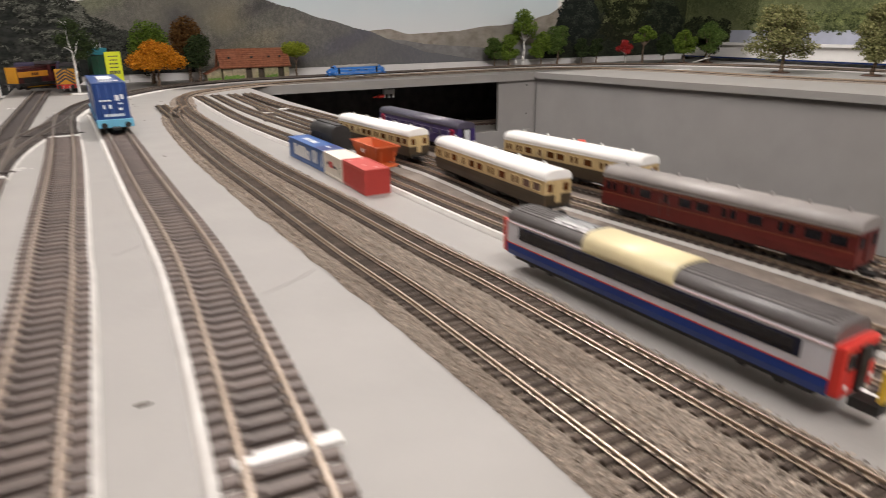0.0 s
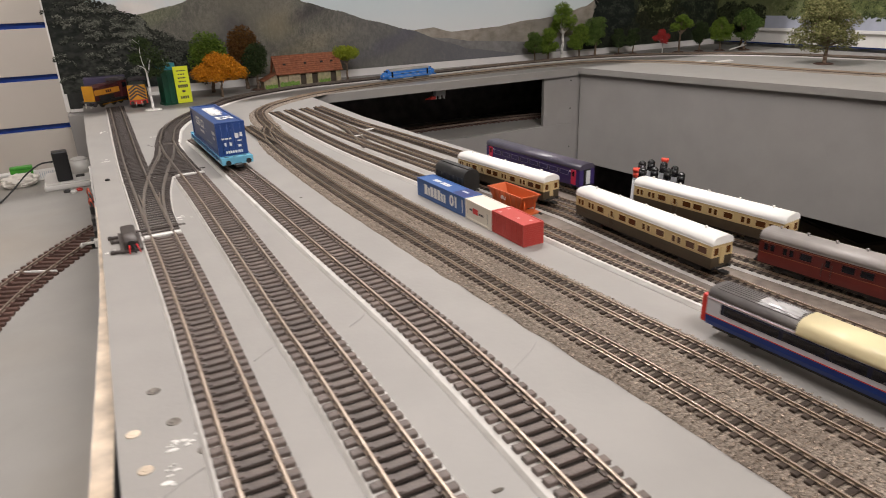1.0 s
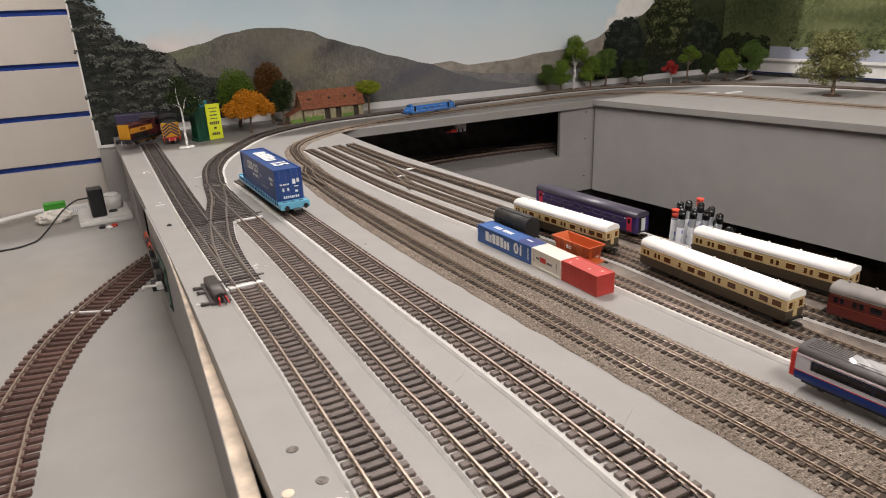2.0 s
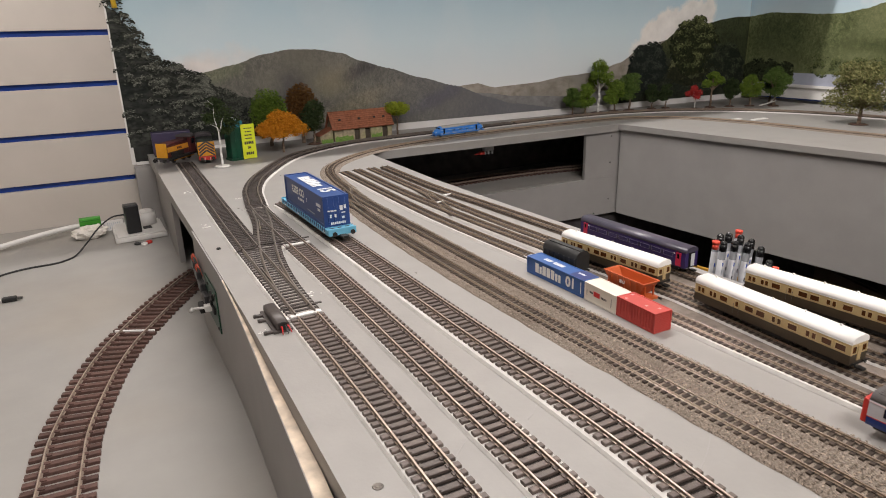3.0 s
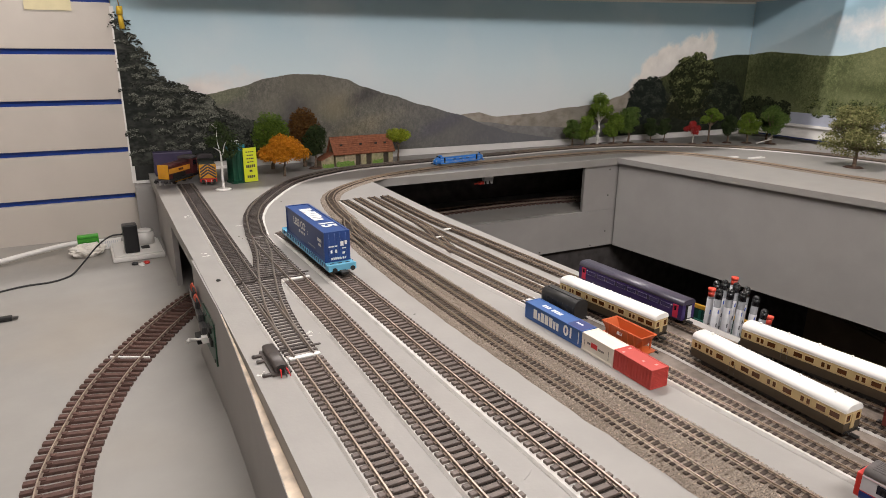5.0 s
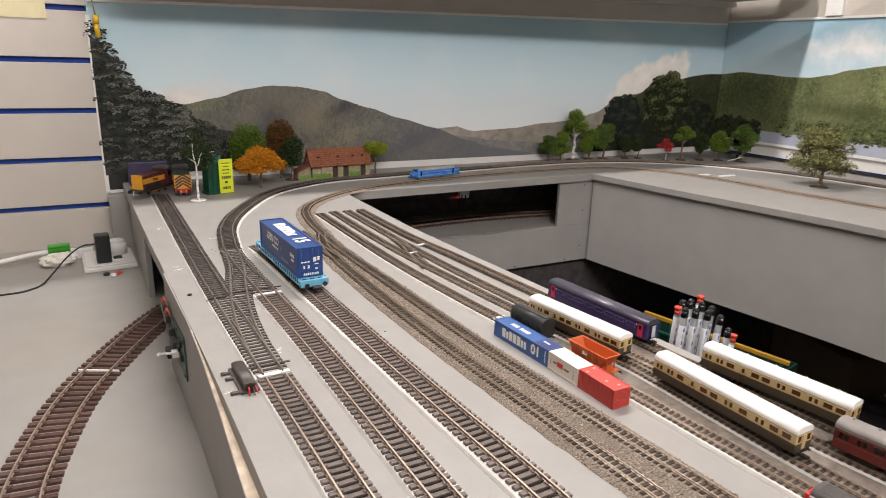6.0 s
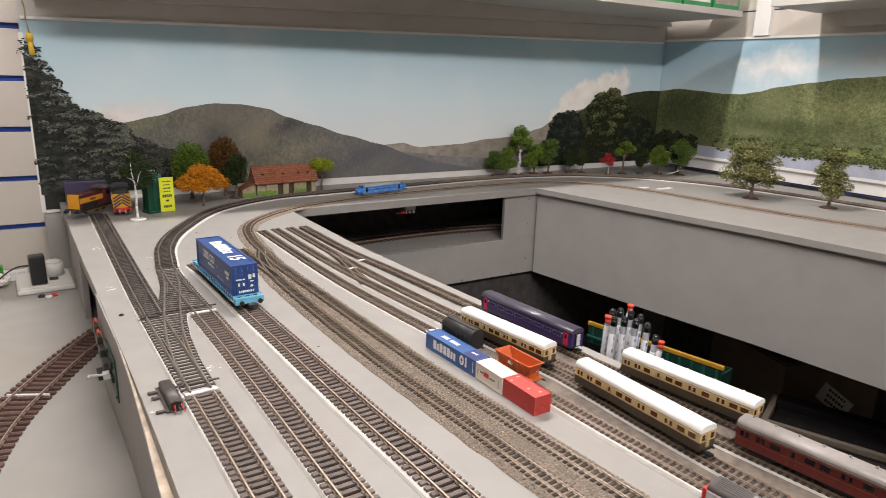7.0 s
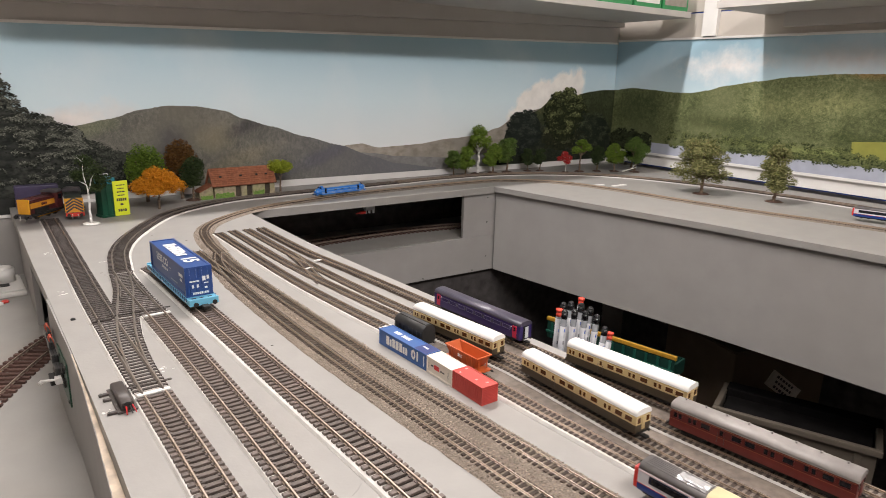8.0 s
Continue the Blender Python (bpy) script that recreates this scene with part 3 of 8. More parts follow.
# ballast beds
def ballast(label, pts, l, r, seed, stones):
    rng = random.Random(seed)
    path = smooth_path(pts, 0.004)
    bm = bmesh.new()
    rings = []
    for k, (pos, way) in enumerate(path):
        side = Vector((way.y, -way.x, 0))
        wob = 0.0022 * noise.noise(Vector((k * 0.03, seed, 0))) + 0.0016 * noise.noise(Vector((k * 0.17, seed, 4)))
        ring = []
        for s, u in ((-l - 0.003 + wob, 0.0001), (-l + wob * 0.6, 0.0020), (-0.009, 0.0026), (0, 0.0027), (0.009, 0.0026), (r, 0.0020), (r + 0.003, 0.0001)):
            ring.append(bm.verts.new(pos + side * s + Vector((0, 0, u + (rng.uniform(-0.0003, 0.0003) if u > 0.001 else 0)))))
        rings.append(ring)
    for a, b in zip(rings, rings[1:]):
        for i in range(6):
            f = bm.faces.new((a[i], a[i + 1], b[i + 1], b[i]))
            f.smooth = True
    bed = thing("ballast", label, "ballast", kind="stuff")
    part("bed", bm, BALLAST, bed)
    verts, faces = [], []
    for _ in range(stones):
        pos, way = path[rng.randrange(len(path))]
        side = Vector((way.y, -way.x, 0))
        s = rng.uniform(-l - 0.003, r + 0.003)
        c = pos + side * s + Vector((0, 0, (0.0025 if abs(s) < 0.0095 else 0.0024) if -l < s < r else 0.001))
        q = rng.uniform(0.0004, 0.0007 if abs(s) < 0.0095 else 0.0011)
        k = len(verts)
        for _v in range(4):
            verts.append(c + Vector((rng.uniform(-q, q), rng.uniform(-q, q), rng.uniform(-q * 0.4, q))))
        faces += [(k, k + 1, k + 2), (k, k + 1, k + 3), (k + 1, k + 2, k + 3), (k, k + 2, k + 3)]
    me = bpy.data.meshes.new("stones")
    me.from_pydata([tuple(v) for v in verts], [], faces)
    me.materials.append(STONE)
    st = new("stones", me)
    st.parent = bed


ballast("grey-brown model ballast heaped along the main line", M1[:8], 0.0145, 0.017, 3, 36000)
ballast("grey-brown model ballast heaped along the main line", M2C2[:9], 0.016, 0.0122, 4, 26000)
ballast("thin brown ballast along the curved inner line", M2C2[8:], 0.0155, 0.0155, 6, 6500)
# ---------------- the printed backdrop ----------------
SKY = bpy.data.materials.new("printed_sky")
SKY.use_nodes = True
_n, _l = SKY.node_tree.nodes, SKY.node_tree.links
_b = _n["Principled BSDF"]
_b.inputs["Roughness"].default_value = 0.5
_b.inputs["Specular IOR Level"].default_value = 0.2
_co = _n.new("ShaderNodeTexCoord")
_sep = _n.new("ShaderNodeSeparateXYZ")
_l.new(_co.outputs["Object"], _sep.inputs[0])
_mr = _n.new("ShaderNodeMapRange")
_mr.inputs[1].default_value, _mr.inputs[2].default_value = 0.08, 0.40
_l.new(_sep.outputs["Z"], _mr.inputs[0])
_ramp = _n.new("ShaderNodeValToRGB")
_ramp.color_ramp.elements[0].color = (0.78, 0.80, 0.80, 1)
_ramp.color_ramp.elements[1].color = (0.37, 0.55, 0.65, 1)
_e = _ramp.color_ramp.elements.new(0.45)
_e.color = (0.62, 0.745, 0.79, 1)
_l.new(_mr.outputs[0], _ramp.inputs[0])
_no = _n.new("ShaderNodeTexNoise")
_no.inputs["Scale"].default_value, _no.inputs["Detail"].default_value = 4.0, 6
_l.new(_co.outputs["Object"], _no.inputs["Vector"])
_m2 = _n.new("ShaderNodeMapRange")
_m2.inputs[1].default_value, _m2.inputs[2].default_value, _m2.inputs[4].default_value = 0.5, 0.75, 0.35
_l.new(_no.outputs["Fac"], _m2.inputs[0])
_mx = _n.new("ShaderNodeMix")
_mx.data_type = "RGBA"
_l.new(_m2.outputs[0], _mx.inputs[0])
_l.new(_ramp.outputs[0], _mx.inputs[6])
_mx.inputs[7].default_value = (0.80, 0.81, 0.81, 1)
_l.new(_mx.outputs[2], _b.inputs["Base Color"])


SKY_EAST = SKY.copy()
SKY_EAST.name = "printed_sky_east"


def soft_cloud(material, at, radius, turn, tone, ragged=1.5, soft=0.5):
    """Adds a soft-edged cloud to the printed sky: at and radius in the plane of the wall, turn about the wall's normal."""
    n, li = material.node_tree.nodes, material.node_tree.links
    b = n["Principled BSDF"]
    before = b.inputs["Base Color"].links[0].from_socket
    co = n.new("ShaderNodeTexCoord")
    off = n.new("ShaderNodeVectorMath")
    off.operation = "SUBTRACT"
    off.inputs[1].default_value = at
    li.new(co.outputs["Object"], off.inputs[0])
    rot = n.new("ShaderNodeVectorRotate")
    rot.rotation_type = "EULER_XYZ"
    rot.inputs["Rotation"].default_value = turn
    li.new(off.outputs[0], rot.inputs["Vector"])
    div = n.new("ShaderNodeVectorMath")
    div.operation = "DIVIDE"
    div.inputs[1].default_value = radius
    li.new(rot.outputs[0], div.inputs[0])
    ln = n.new("ShaderNodeVectorMath")
    ln.operation = "LENGTH"
    li.new(div.outputs[0], ln.inputs[0])
    nz = n.new("ShaderNodeTexNoise")
    nz.inputs["Scale"].default_value, nz.inputs["Detail"].default_value, nz.inputs["Roughness"].default_value = 17.0, 9, 0.6
    li.new(co.outputs["Object"], nz.inputs["Vector"])
    mad = n.new("ShaderNodeMath")
    mad.operation = "MULTIPLY_ADD"
    mad.inputs[1].default_value = ragged
    li.new(nz.outputs["Fac"], mad.inputs[0])
    sub_ = n.new("ShaderNodeMath")
    sub_.operation = "SUBTRACT"
    sub_.inputs[0].default_value = 1.0 - ragged * 0.5
    li.new(ln.outputs["Value"], sub_.inputs[1])
    li.new(sub_.outputs[0], mad.inputs[2])
    mr = n.new("ShaderNodeMapRange")
    mr.inputs[1].default_value, mr.inputs[2].default_value = 0.0, soft
    li.new(mad.outputs[0], mr.inputs[0])
    tint = n.new("ShaderNodeTexNoise")
    tint.inputs["Scale"].default_value, tint.inputs["Detail"].default_value = 30.0, 5
    li.new(co.outputs["Object"], tint.inputs["Vector"])
    shade = n.new("ShaderNodeMapRange")
    shade.inputs[1].default_value, shade.inputs[2].default_value, shade.inputs[3].default_value, shade.inputs[4].default_value = 0.3, 0.7, 0.90, 1.06
    li.new(tint.outputs["Fac"], shade.inputs[0])
    col = n.new("ShaderNodeVectorMath")
    col.operation = "SCALE"
    col.inputs[0].default_value = tone
    li.new(shade.outputs[0], col.inputs["Scale"])
    mx = n.new("ShaderNodeMix")
    mx.data_type = "RGBA"
    li.new(mr.outputs[0], mx.inputs[0])
    li.new(before, mx.inputs[6])
    li.new(col.outputs[0], mx.inputs[7])
    li.new(mx.outputs[2], b.inputs["Base Color"])


def soft_tint(material, at, radius, turn, tone, ragged=0.8, soft=0.8, scale=14.0):
    """Multiplies a broad soft patch of the print by a tone, as light and shade in a photograph."""
    n, li = material.node_tree.nodes, material.node_tree.links
    b = n["Principled BSDF"]
    before = b.inputs["Base Color"].links[0].from_socket
    co = n.new("ShaderNodeTexCoord")
    off = n.new("ShaderNodeVectorMath")
    off.operation = "SUBTRACT"
    off.inputs[1].default_value = at
    li.new(co.outputs["Object"], off.inputs[0])
    rot = n.new("ShaderNodeVectorRotate")
    rot.rotation_type = "EULER_XYZ"
    rot.inputs["Rotation"].default_value = turn
    li.new(off.outputs[0], rot.inputs["Vector"])
    div = n.new("ShaderNodeVectorMath")
    div.operation = "DIVIDE"
    div.inputs[1].default_value = radius
    li.new(rot.outputs[0], div.inputs[0])
    ln = n.new("ShaderNodeVectorMath")
    ln.operation = "LENGTH"
    li.new(div.outputs[0], ln.inputs[0])
    nz = n.new("ShaderNodeTexNoise")
    nz.inputs["Scale"].default_value, nz.inputs["Detail"].default_value = scale, 5
    li.new(co.outputs["Object"], nz.inputs["Vector"])
    mad = n.new("ShaderNodeMath")
    mad.operation = "MULTIPLY_ADD"
    mad.inputs[1].default_value = ragged
    li.new(nz.outputs["Fac"], mad.inputs[0])
    inv = n.new("ShaderNodeMath")
    inv.operation = "SUBTRACT"
    inv.inputs[0].default_value = 1.0 - ragged * 0.5
    li.new(ln.outputs["Value"], inv.inputs[1])
    li.new(inv.outputs[0], mad.inputs[2])
    mr = n.new("ShaderNodeMapRange")
    mr.interpolation_type = "SMOOTHSTEP"
    mr.inputs[1].default_value, mr.inputs[2].default_value = 0.0, soft
    li.new(mad.outputs[0], mr.inputs[0])
    mx = n.new("ShaderNodeMix")
    mx.data_type, mx.blend_type, mx.clamp_result = "RGBA", "MULTIPLY", False
    li.new(mr.outputs[0], mx.inputs[0])
    li.new(before, mx.inputs[6])
    mx.inputs[7].default_value = (*tone, 1)
    li.new(mx.outputs[2], b.inputs["Base Color"])
    return material


soft_cloud(SKY, (1.455, 1.733, 0.225), (0.20, 1.0, 0.078), (0, 0.38, 0), (0.90, 0.865, 0.82), 1.1, 0.22)
soft_cloud(SKY, (0.02, 1.733, 0.160), (0.17, 1.0, 0.060), (0, 0.25, 0), (0.80, 0.765, 0.735), 1.2, 0.7)
soft_cloud(SKY_EAST, (1.78, 1.30, 0.345), (1.0, 0.17, 0.060), (0, 0, 0), (0.86, 0.85, 0.84), 2.2, 1.0)
soft_cloud(SKY_EAST, (1.78, 0.92, 0.365), (1.0, 0.30, 0.05), (0, 0, 0), (0.60, 0.60, 0.61), 1.5, 0.9)


def print_mat(name, c, var=0.35, scale=70.0, stain=None):
    return mat("print_" + name, c, 0.45, var=var, scale=scale, stain=stain, stain_scale=14, stain_amt=0.6)


NORTH = lambda u, z, d: (u, 1.7332 - d, z)
EAST = lambda u, z, d: (1.7798 - d, u, z)


def curve_at(ctrl, u):
    for (a, za), (b, zb) in zip(ctrl, ctrl[1:]):
        if a <= u <= b:
            s = (u - a) / (b - a)
            s = s * s * (3 - 2 * s) * 0.5 + s * 0.5
            return za + (zb - za) * s
    return ctrl[0][1] if u < ctrl[0][0] else ctrl[-1][1]


def ridge(name, ctrl, base, wall, layer, material, parent, rough=0.004, freq=90.0, label=""):
    """A printed hill: a flat strip from base up to a ragged skyline."""
    u0, u1 = ctrl[0][0], ctrl[-1][0]
    k = int((u1 - u0) / 0.0035)
    bm = bmesh.new()
    lo, hi = [], []
    for i in range(k + 1):
        u = u0 + (u1 - u0) * i / k
        z = curve_at(ctrl, u) + rough * (noise.noise(Vector((u * freq, layer, 0))) + 0.5 * noise.noise(Vector((u * freq * 3, layer, 5))))
        lo.append(bm.verts.new(wall(u, base, 0.0004 * layer)))
        hi.append(bm.verts.new(wall(u, max(z, base + 0.0002), 0.0004 * layer)))
    for i in range(k):
        bm.faces.new((lo[i], lo[i + 1], hi[i + 1], hi[i]))
    return part(name, bm, material, parent, label)


def dabs(name, region, count, wall, layer, material, parent, size=(0.003, 0.008), tall=1.0, seed=1, label=""):
    """Printed foliage: many small ragged flat shapes; region(rng) gives (u, z) or None."""
    rng = random.Random(seed)
    verts, faces = [], []
    for _ in range(count):
        p = region(rng)
        if p is None:
            continue
        s = rng.uniform(*size)
        k = len(verts)
        n = rng.choice((5, 6, 7))
        d = 0.0004 * layer + rng.uniform(0, 0.00035)
        a0 = rng.uniform(0, 6.28)
        for i in range(n):
            a = a0 + 6.283 * i / n
            r = s * rng.uniform(0.45, 1.0)
            verts.append(wall(p[0] + r * math.cos(a), max(0.001, p[1] + tall * r * math.sin(a)), d))
        faces.append(tuple(range(k, k + n)))
    me = bpy.data.meshes.new(name)
    me.from_pydata(verts, [], faces)
    me.materials.append(material)
    ob = new(name, me)
    ob.parent = parent
    return tagged(ob, label, kind="stuff")


back = thing("backdrop", "printed photographic backdrop of wooded hills under a cloudy blue sky", "backdrop", kind="structure")
top_z = lambda x: 0.3795 + 0.0222 * (x + 0.07)
part("sky", strip([((x, 1.7333, 0.018), (x, 1.7345, 0.018), (x, 1.7345, top_z(x)), (x, 1.7333, top_z(x))) for x in (-0.131, 0.5, 1.1, 1.779)]), SKY, back)
HILL = [(0.02, 0.150), (0.035, 0.169), (0.116, 0.185), (0.177, 0.204), (0.240, 0.213), (0.304, 0.211), (0.371, 0.200), (0.412, 0.181), (0.485, 0.160), (0.578, 0.131), (0.677, 0.105), (0.783, 0.068), (0.859, 0.045), (1.0, 0.025)]
FAR = [(0.55, 0.09), (0.677, 0.102), (0.747, 0.106), (0.80, 0.093), (0.839, 0.094), (0.937, 0.098), (1.040, 0.110), (1.150, 0.116), (1.241, 0.139), (1.32, 0.18), (1.43, 0.2), (1.55, 0.235), (1.78, 0.262)]
MID = [(0.6, 0.08), (0.70, 0.085), (0.78, 0.078), (0.86, 0.066), (0.94, 0.060), (1.05, 0.052), (1.2, 0.06), (1.3, 0.075)]
CONIFER = [(-0.131, 0.345), (-0.115, 0.338), (-0.104, 0.312), (-0.093, 0.292), (-0.085, 0.268), (-0.070, 0.242), (-0.058, 0.216), (-0.035, 0.198), (-0.014, 0.192), (0.031, 0.168), (0.066, 0.135), (0.115, 0.112), (0.18, 0.085), (0.26, 0.05)]
DARK = [(1.225, 0.04), (1.255, 0.09), (1.278, 0.16), (1.297, 0.192), (1.335, 0.205), (1.370, 0.207), (1.415, 0.195), (1.434, 0.172), (1.452, 0.210), (1.478, 0.238), (1.515, 0.252), (1.555, 0.264), (1.60, 0.258), (1.635, 0.232), (1.656, 0.185), (1.69, 0.145), (1.73, 0.12), (1.779, 0.115)]
ridge("far_hill", FAR, 0.018, NORTH, 2, forest_print("print_far_hill", (0.25, 0.22, 0.18), (0.33, 0.295, 0.25), (0.40, 0.36, 0.31), (40, 40, 60), (0.20, 0.19, 0.165), 7.0), back, 0.0012, 30)
ridge("lake_shore", MID, 0.018, NORTH, 3, forest_print("print_grey_hill", (0.18, 0.172, 0.168), (0.22, 0.215, 0.21), (0.26, 0.255, 0.25), (50, 50, 70)), back, 0.001, 30)
HILLP = forest_print("print_wooded_hill", (0.108, 0.106, 0.089), (0.190, 0.180, 0.156), (0.285, 0.268, 0.220), (150, 150, 95), (0.175, 0.162, 0.130), 6.0, (0.42, 0.85, (0.158, 0.160, 0.182), 0.75), (210, 210, 105))
for at_, rad, tone in (((0.345, 1.73, 0.135), (0.075, 1, 0.045), (1.42, 1.36, 1.18)), ((0.40, 1.73, 0.075), (0.16, 1, 0.035), (1.25, 1.2, 1.05)), ((0.235, 1.73, 0.125), (0.055, 1, 0.075), (0.66, 0.68, 0.78)), ((0.43, 1.73, 0.165), (0.13, 1, 0.028), (0.66, 0.66, 0.74)),
                       ((0.07, 1.73, 0.165), (0.10, 1, 0.035), (1.22, 1.30, 1.05)), ((0.16, 1.73, 0.075), (0.10, 1, 0.045), (0.60, 0.62, 0.70)), ((0.62, 1.73, 0.075), (0.16, 1, 0.030), (0.82, 0.84, 0.98))):
    soft_tint(HILLP, at_, rad, (0, 0.35, 0), tone, 0.9, 0.9, 22.0)
ridge("hill", HILL, 0.018, NORTH, 4, HILLP, back, 0.0016, 170, "wooded hill in muted green and brown")
lower = [(u, z * 0.90) for u, z in CONIFER]
ridge("conifers", lower, 0.018, NORTH, 7, forest_print("print_conifers", (0.012, 0.013, 0.012), (0.030, 0.032, 0.028), (0.068, 0.071, 0.061), (60, 60, 110), (0.014, 0.017, 0.016), 9.0), back, 0.006, 120, "dark conifers")


def bough_list(count, top, u0, u1, half, seed):
    """Drooping boughs scattered under a skyline: place, half length, sense, whether it catches the light."""
    r = random.Random(seed)
    out = []
    for _ in range(count):
        u = r.uniform(u0, u1)
        v = r.random() ** 0.7
        out.append((u, 0.022 + (curve_at(top, u) - 0.022) * v, r.uniform(*half), r.choice((-1, 1)), r.random()))
    return out


def on_boughs(boughs, lift, spread, bright):
    """Places along the boughs; lift raises them to the lit upper side, bright keeps the boughs that catch the light."""
    pick = [q for q in boughs if q[4] > bright]

    def region(rng):
        u, z, half, way, _ = rng.choice(pick)
        t = rng.uniform(-1, 1)
        return (u + t * half, z - 0.30 * half * t * t - way * 0.18 * t * half + lift + rng.gauss(0, spread))
    return region


BOUGHS = bough_list(430, CONIFER, -0.128, 0.20, (0.007, 0.017), 55)
EDGE_BOUGHS = [(u, curve_at(CONIFER, u) * w, 0.006 + 0.006 * w, 1, 1.0) for i in range(120) for u, w in ((-0.125 + 0.33 * i / 120, 0.93 + 0.10 * math.sin(i * 2.4) * math.sin(i * 0.9)),)]
dabs("conifer_boughs", on_boughs(EDGE_BOUGHS, 0.0, 0.0022, -1), 2600, NORTH, 8, leafy("print_conifer", (0.016, 0.018, 0.015), (0.050, 0.054, 0.045)), back, (0.0016, 0.0052), 0.45, 4)
dabs("conifer_shade", on_boughs(BOUGHS, -0.0030, 0.0020, -1), 3600, NORTH, 8, leafy("print_conifer_shade", (0.009, 0.010, 0.009), (0.026, 0.029, 0.024)), back, (0.0014, 0.0040), 0.8, 14)
dabs("conifer_needles", on_boughs(BOUGHS, 0.0008, 0.0024, 0.35), 6200, NORTH, 9, leafy("print_conifer_tip", (0.026, 0.028, 0.023), (0.094, 0.098, 0.080)), back, (0.0010, 0.0030), 0.8, 5)
dabs("conifer_tips", on_boughs([q for q in BOUGHS if q[0] < 0.06], 0.0018, 0.0019, 0.68), 3000, NORTH, 10, leafy("print_conifer_lit", (0.070, 0.073, 0.060), (0.235, 0.238, 0.200)), back, (0.0007, 0.0020), 0.8, 15)
# hillside greens darkened here to carry the shadow of the room corner
CORNERP = forest_print("print_corner_hill", (0.020, 0.026, 0.012), (0.044, 0.053, 0.025), (0.080, 0.090, 0.045), (130, 130, 80), crowns=(170, 170, 90))
soft_tint(CORNERP, (1.45, 1.73, 0.20), (0.10, 1, 0.05), (0, 0, 0), (1.8, 1.6, 1.5), 0.6, 0.9)
ridge("corner_hill", [(1.36, 0.15), (1.40, 0.19), (1.46, 0.222), (1.52, 0.236), (1.58, 0.243), (1.66, 0.256), (1.72, 0.262), (1.779, 0.262)], 0.018, NORTH, 5, CORNERP, back, 0.0018, 110, "green forested hillside")
inner = [(u, 0.018 + (z - 0.018) * 0.80) for u, z in DARK]
ridge("woodland", inner, 0.018, NORTH, 7, forest_print("print_woodland_shade", (0.012, 0.015, 0.010), (0.030, 0.036, 0.023), (0.075, 0.083, 0.050), (70, 70, 85), crowns=(85, 85, 90)), back, 0.004, 70, "dark broadleaf woodland")


def crown(cu, cz, ru, rz, count, size, seed):
    """Leaf masses of a printed broadleaf crown: (u, z, half width, half height, light)."""
    r = random.Random(seed)
    out = []
    for _ in range(count):
        a, d = r.uniform(0, 6.283), r.random() ** 0.5
        q = size * r.uniform(0.55, 1.25)
        out.append((cu + ru * d * math.cos(a), cz + rz * d * math.sin(a), q, q * r.uniform(0.42, 0.7), r.random()))
    return out


def on_masses(masses, lift, reach, bright):
    pick = [q for q in masses if q[4] > bright]

    def region(rng):
        u, z, hu, hz, _ = rng.choice(pick)
        a, d = rng.uniform(0, 6.283), reach * rng.random() ** 0.5
        return (u + hu * d * math.cos(a), z + hz * (lift + d * math.sin(a)))
    return region


def printed_crown(name, masses, dark, mid, lit, seed):
    """A printed broadleaf tree: each bough overlaps the last, dark beneath, leafy across and lit along its upper side."""
    rng = random.Random(seed)
    for tone, low, high, lift, reach, bright, count, size in (("shade", dark, tuple(p * 0.7 + q * 0.3 for p, q in zip(dark, mid)), -0.25, 1.20, -1, 46, 0.24),
                                                              ("leaves", tuple(p * 0.45 + q * 0.55 for p, q in zip(dark, mid)), tuple(p * 0.85 + q * 0.15 for p, q in zip(mid, lit)), 0.30, 0.78, 0.15, 40, 0.15),
                                                              ("lit_leaves", tuple(p * 0.75 + q * 0.25 for p, q in zip(mid, lit)), lit, 0.58, 0.55, 0.42, 26, 0.10)):
        verts, faces = [], []
        for i, (u, z, hu, hz, light) in enumerate(masses):
            if light < bright:
                continue
            depth = 0.0032 + 0.0000145 * i + (0.000003 if tone == "leaves" else 0.000006 if tone == "lit_leaves" else 0)
            for _ in range(count):
                a, d = rng.uniform(0, 6.283), reach * rng.random() ** 0.5
                cu, cz = u + hu * d * math.cos(a), z + hz * (lift + d * math.sin(a)) - 0.25 * hu * (d * math.cos(a)) ** 2
                q = hu * size * rng.uniform(0.6, 1.3)
                k, n = len(verts), rng.choice((5, 6, 7))
                a0, dd = rng.uniform(0, 6.28), depth + rng.uniform(0, 0.0000025)
                for v in range(n):
                    t = a0 + 6.283 * v / n
                    r = q * rng.uniform(0.45, 1.0)
                    verts.append(NORTH(min(1.779, cu + r * math.cos(t)), max(0.019, cz + 0.75 * r * math.sin(t)), dd))
                faces.append(tuple(range(k, k + n)))
        me = bpy.data.meshes.new(name)
        me.from_pydata(verts, [], faces)
        me.materials.append(leafy("print_%s_%d" % (tone, seed), low, high))
        ob = new(name + "_" + tone, me)
        ob.parent = back
        tagged(ob, kind="stuff")


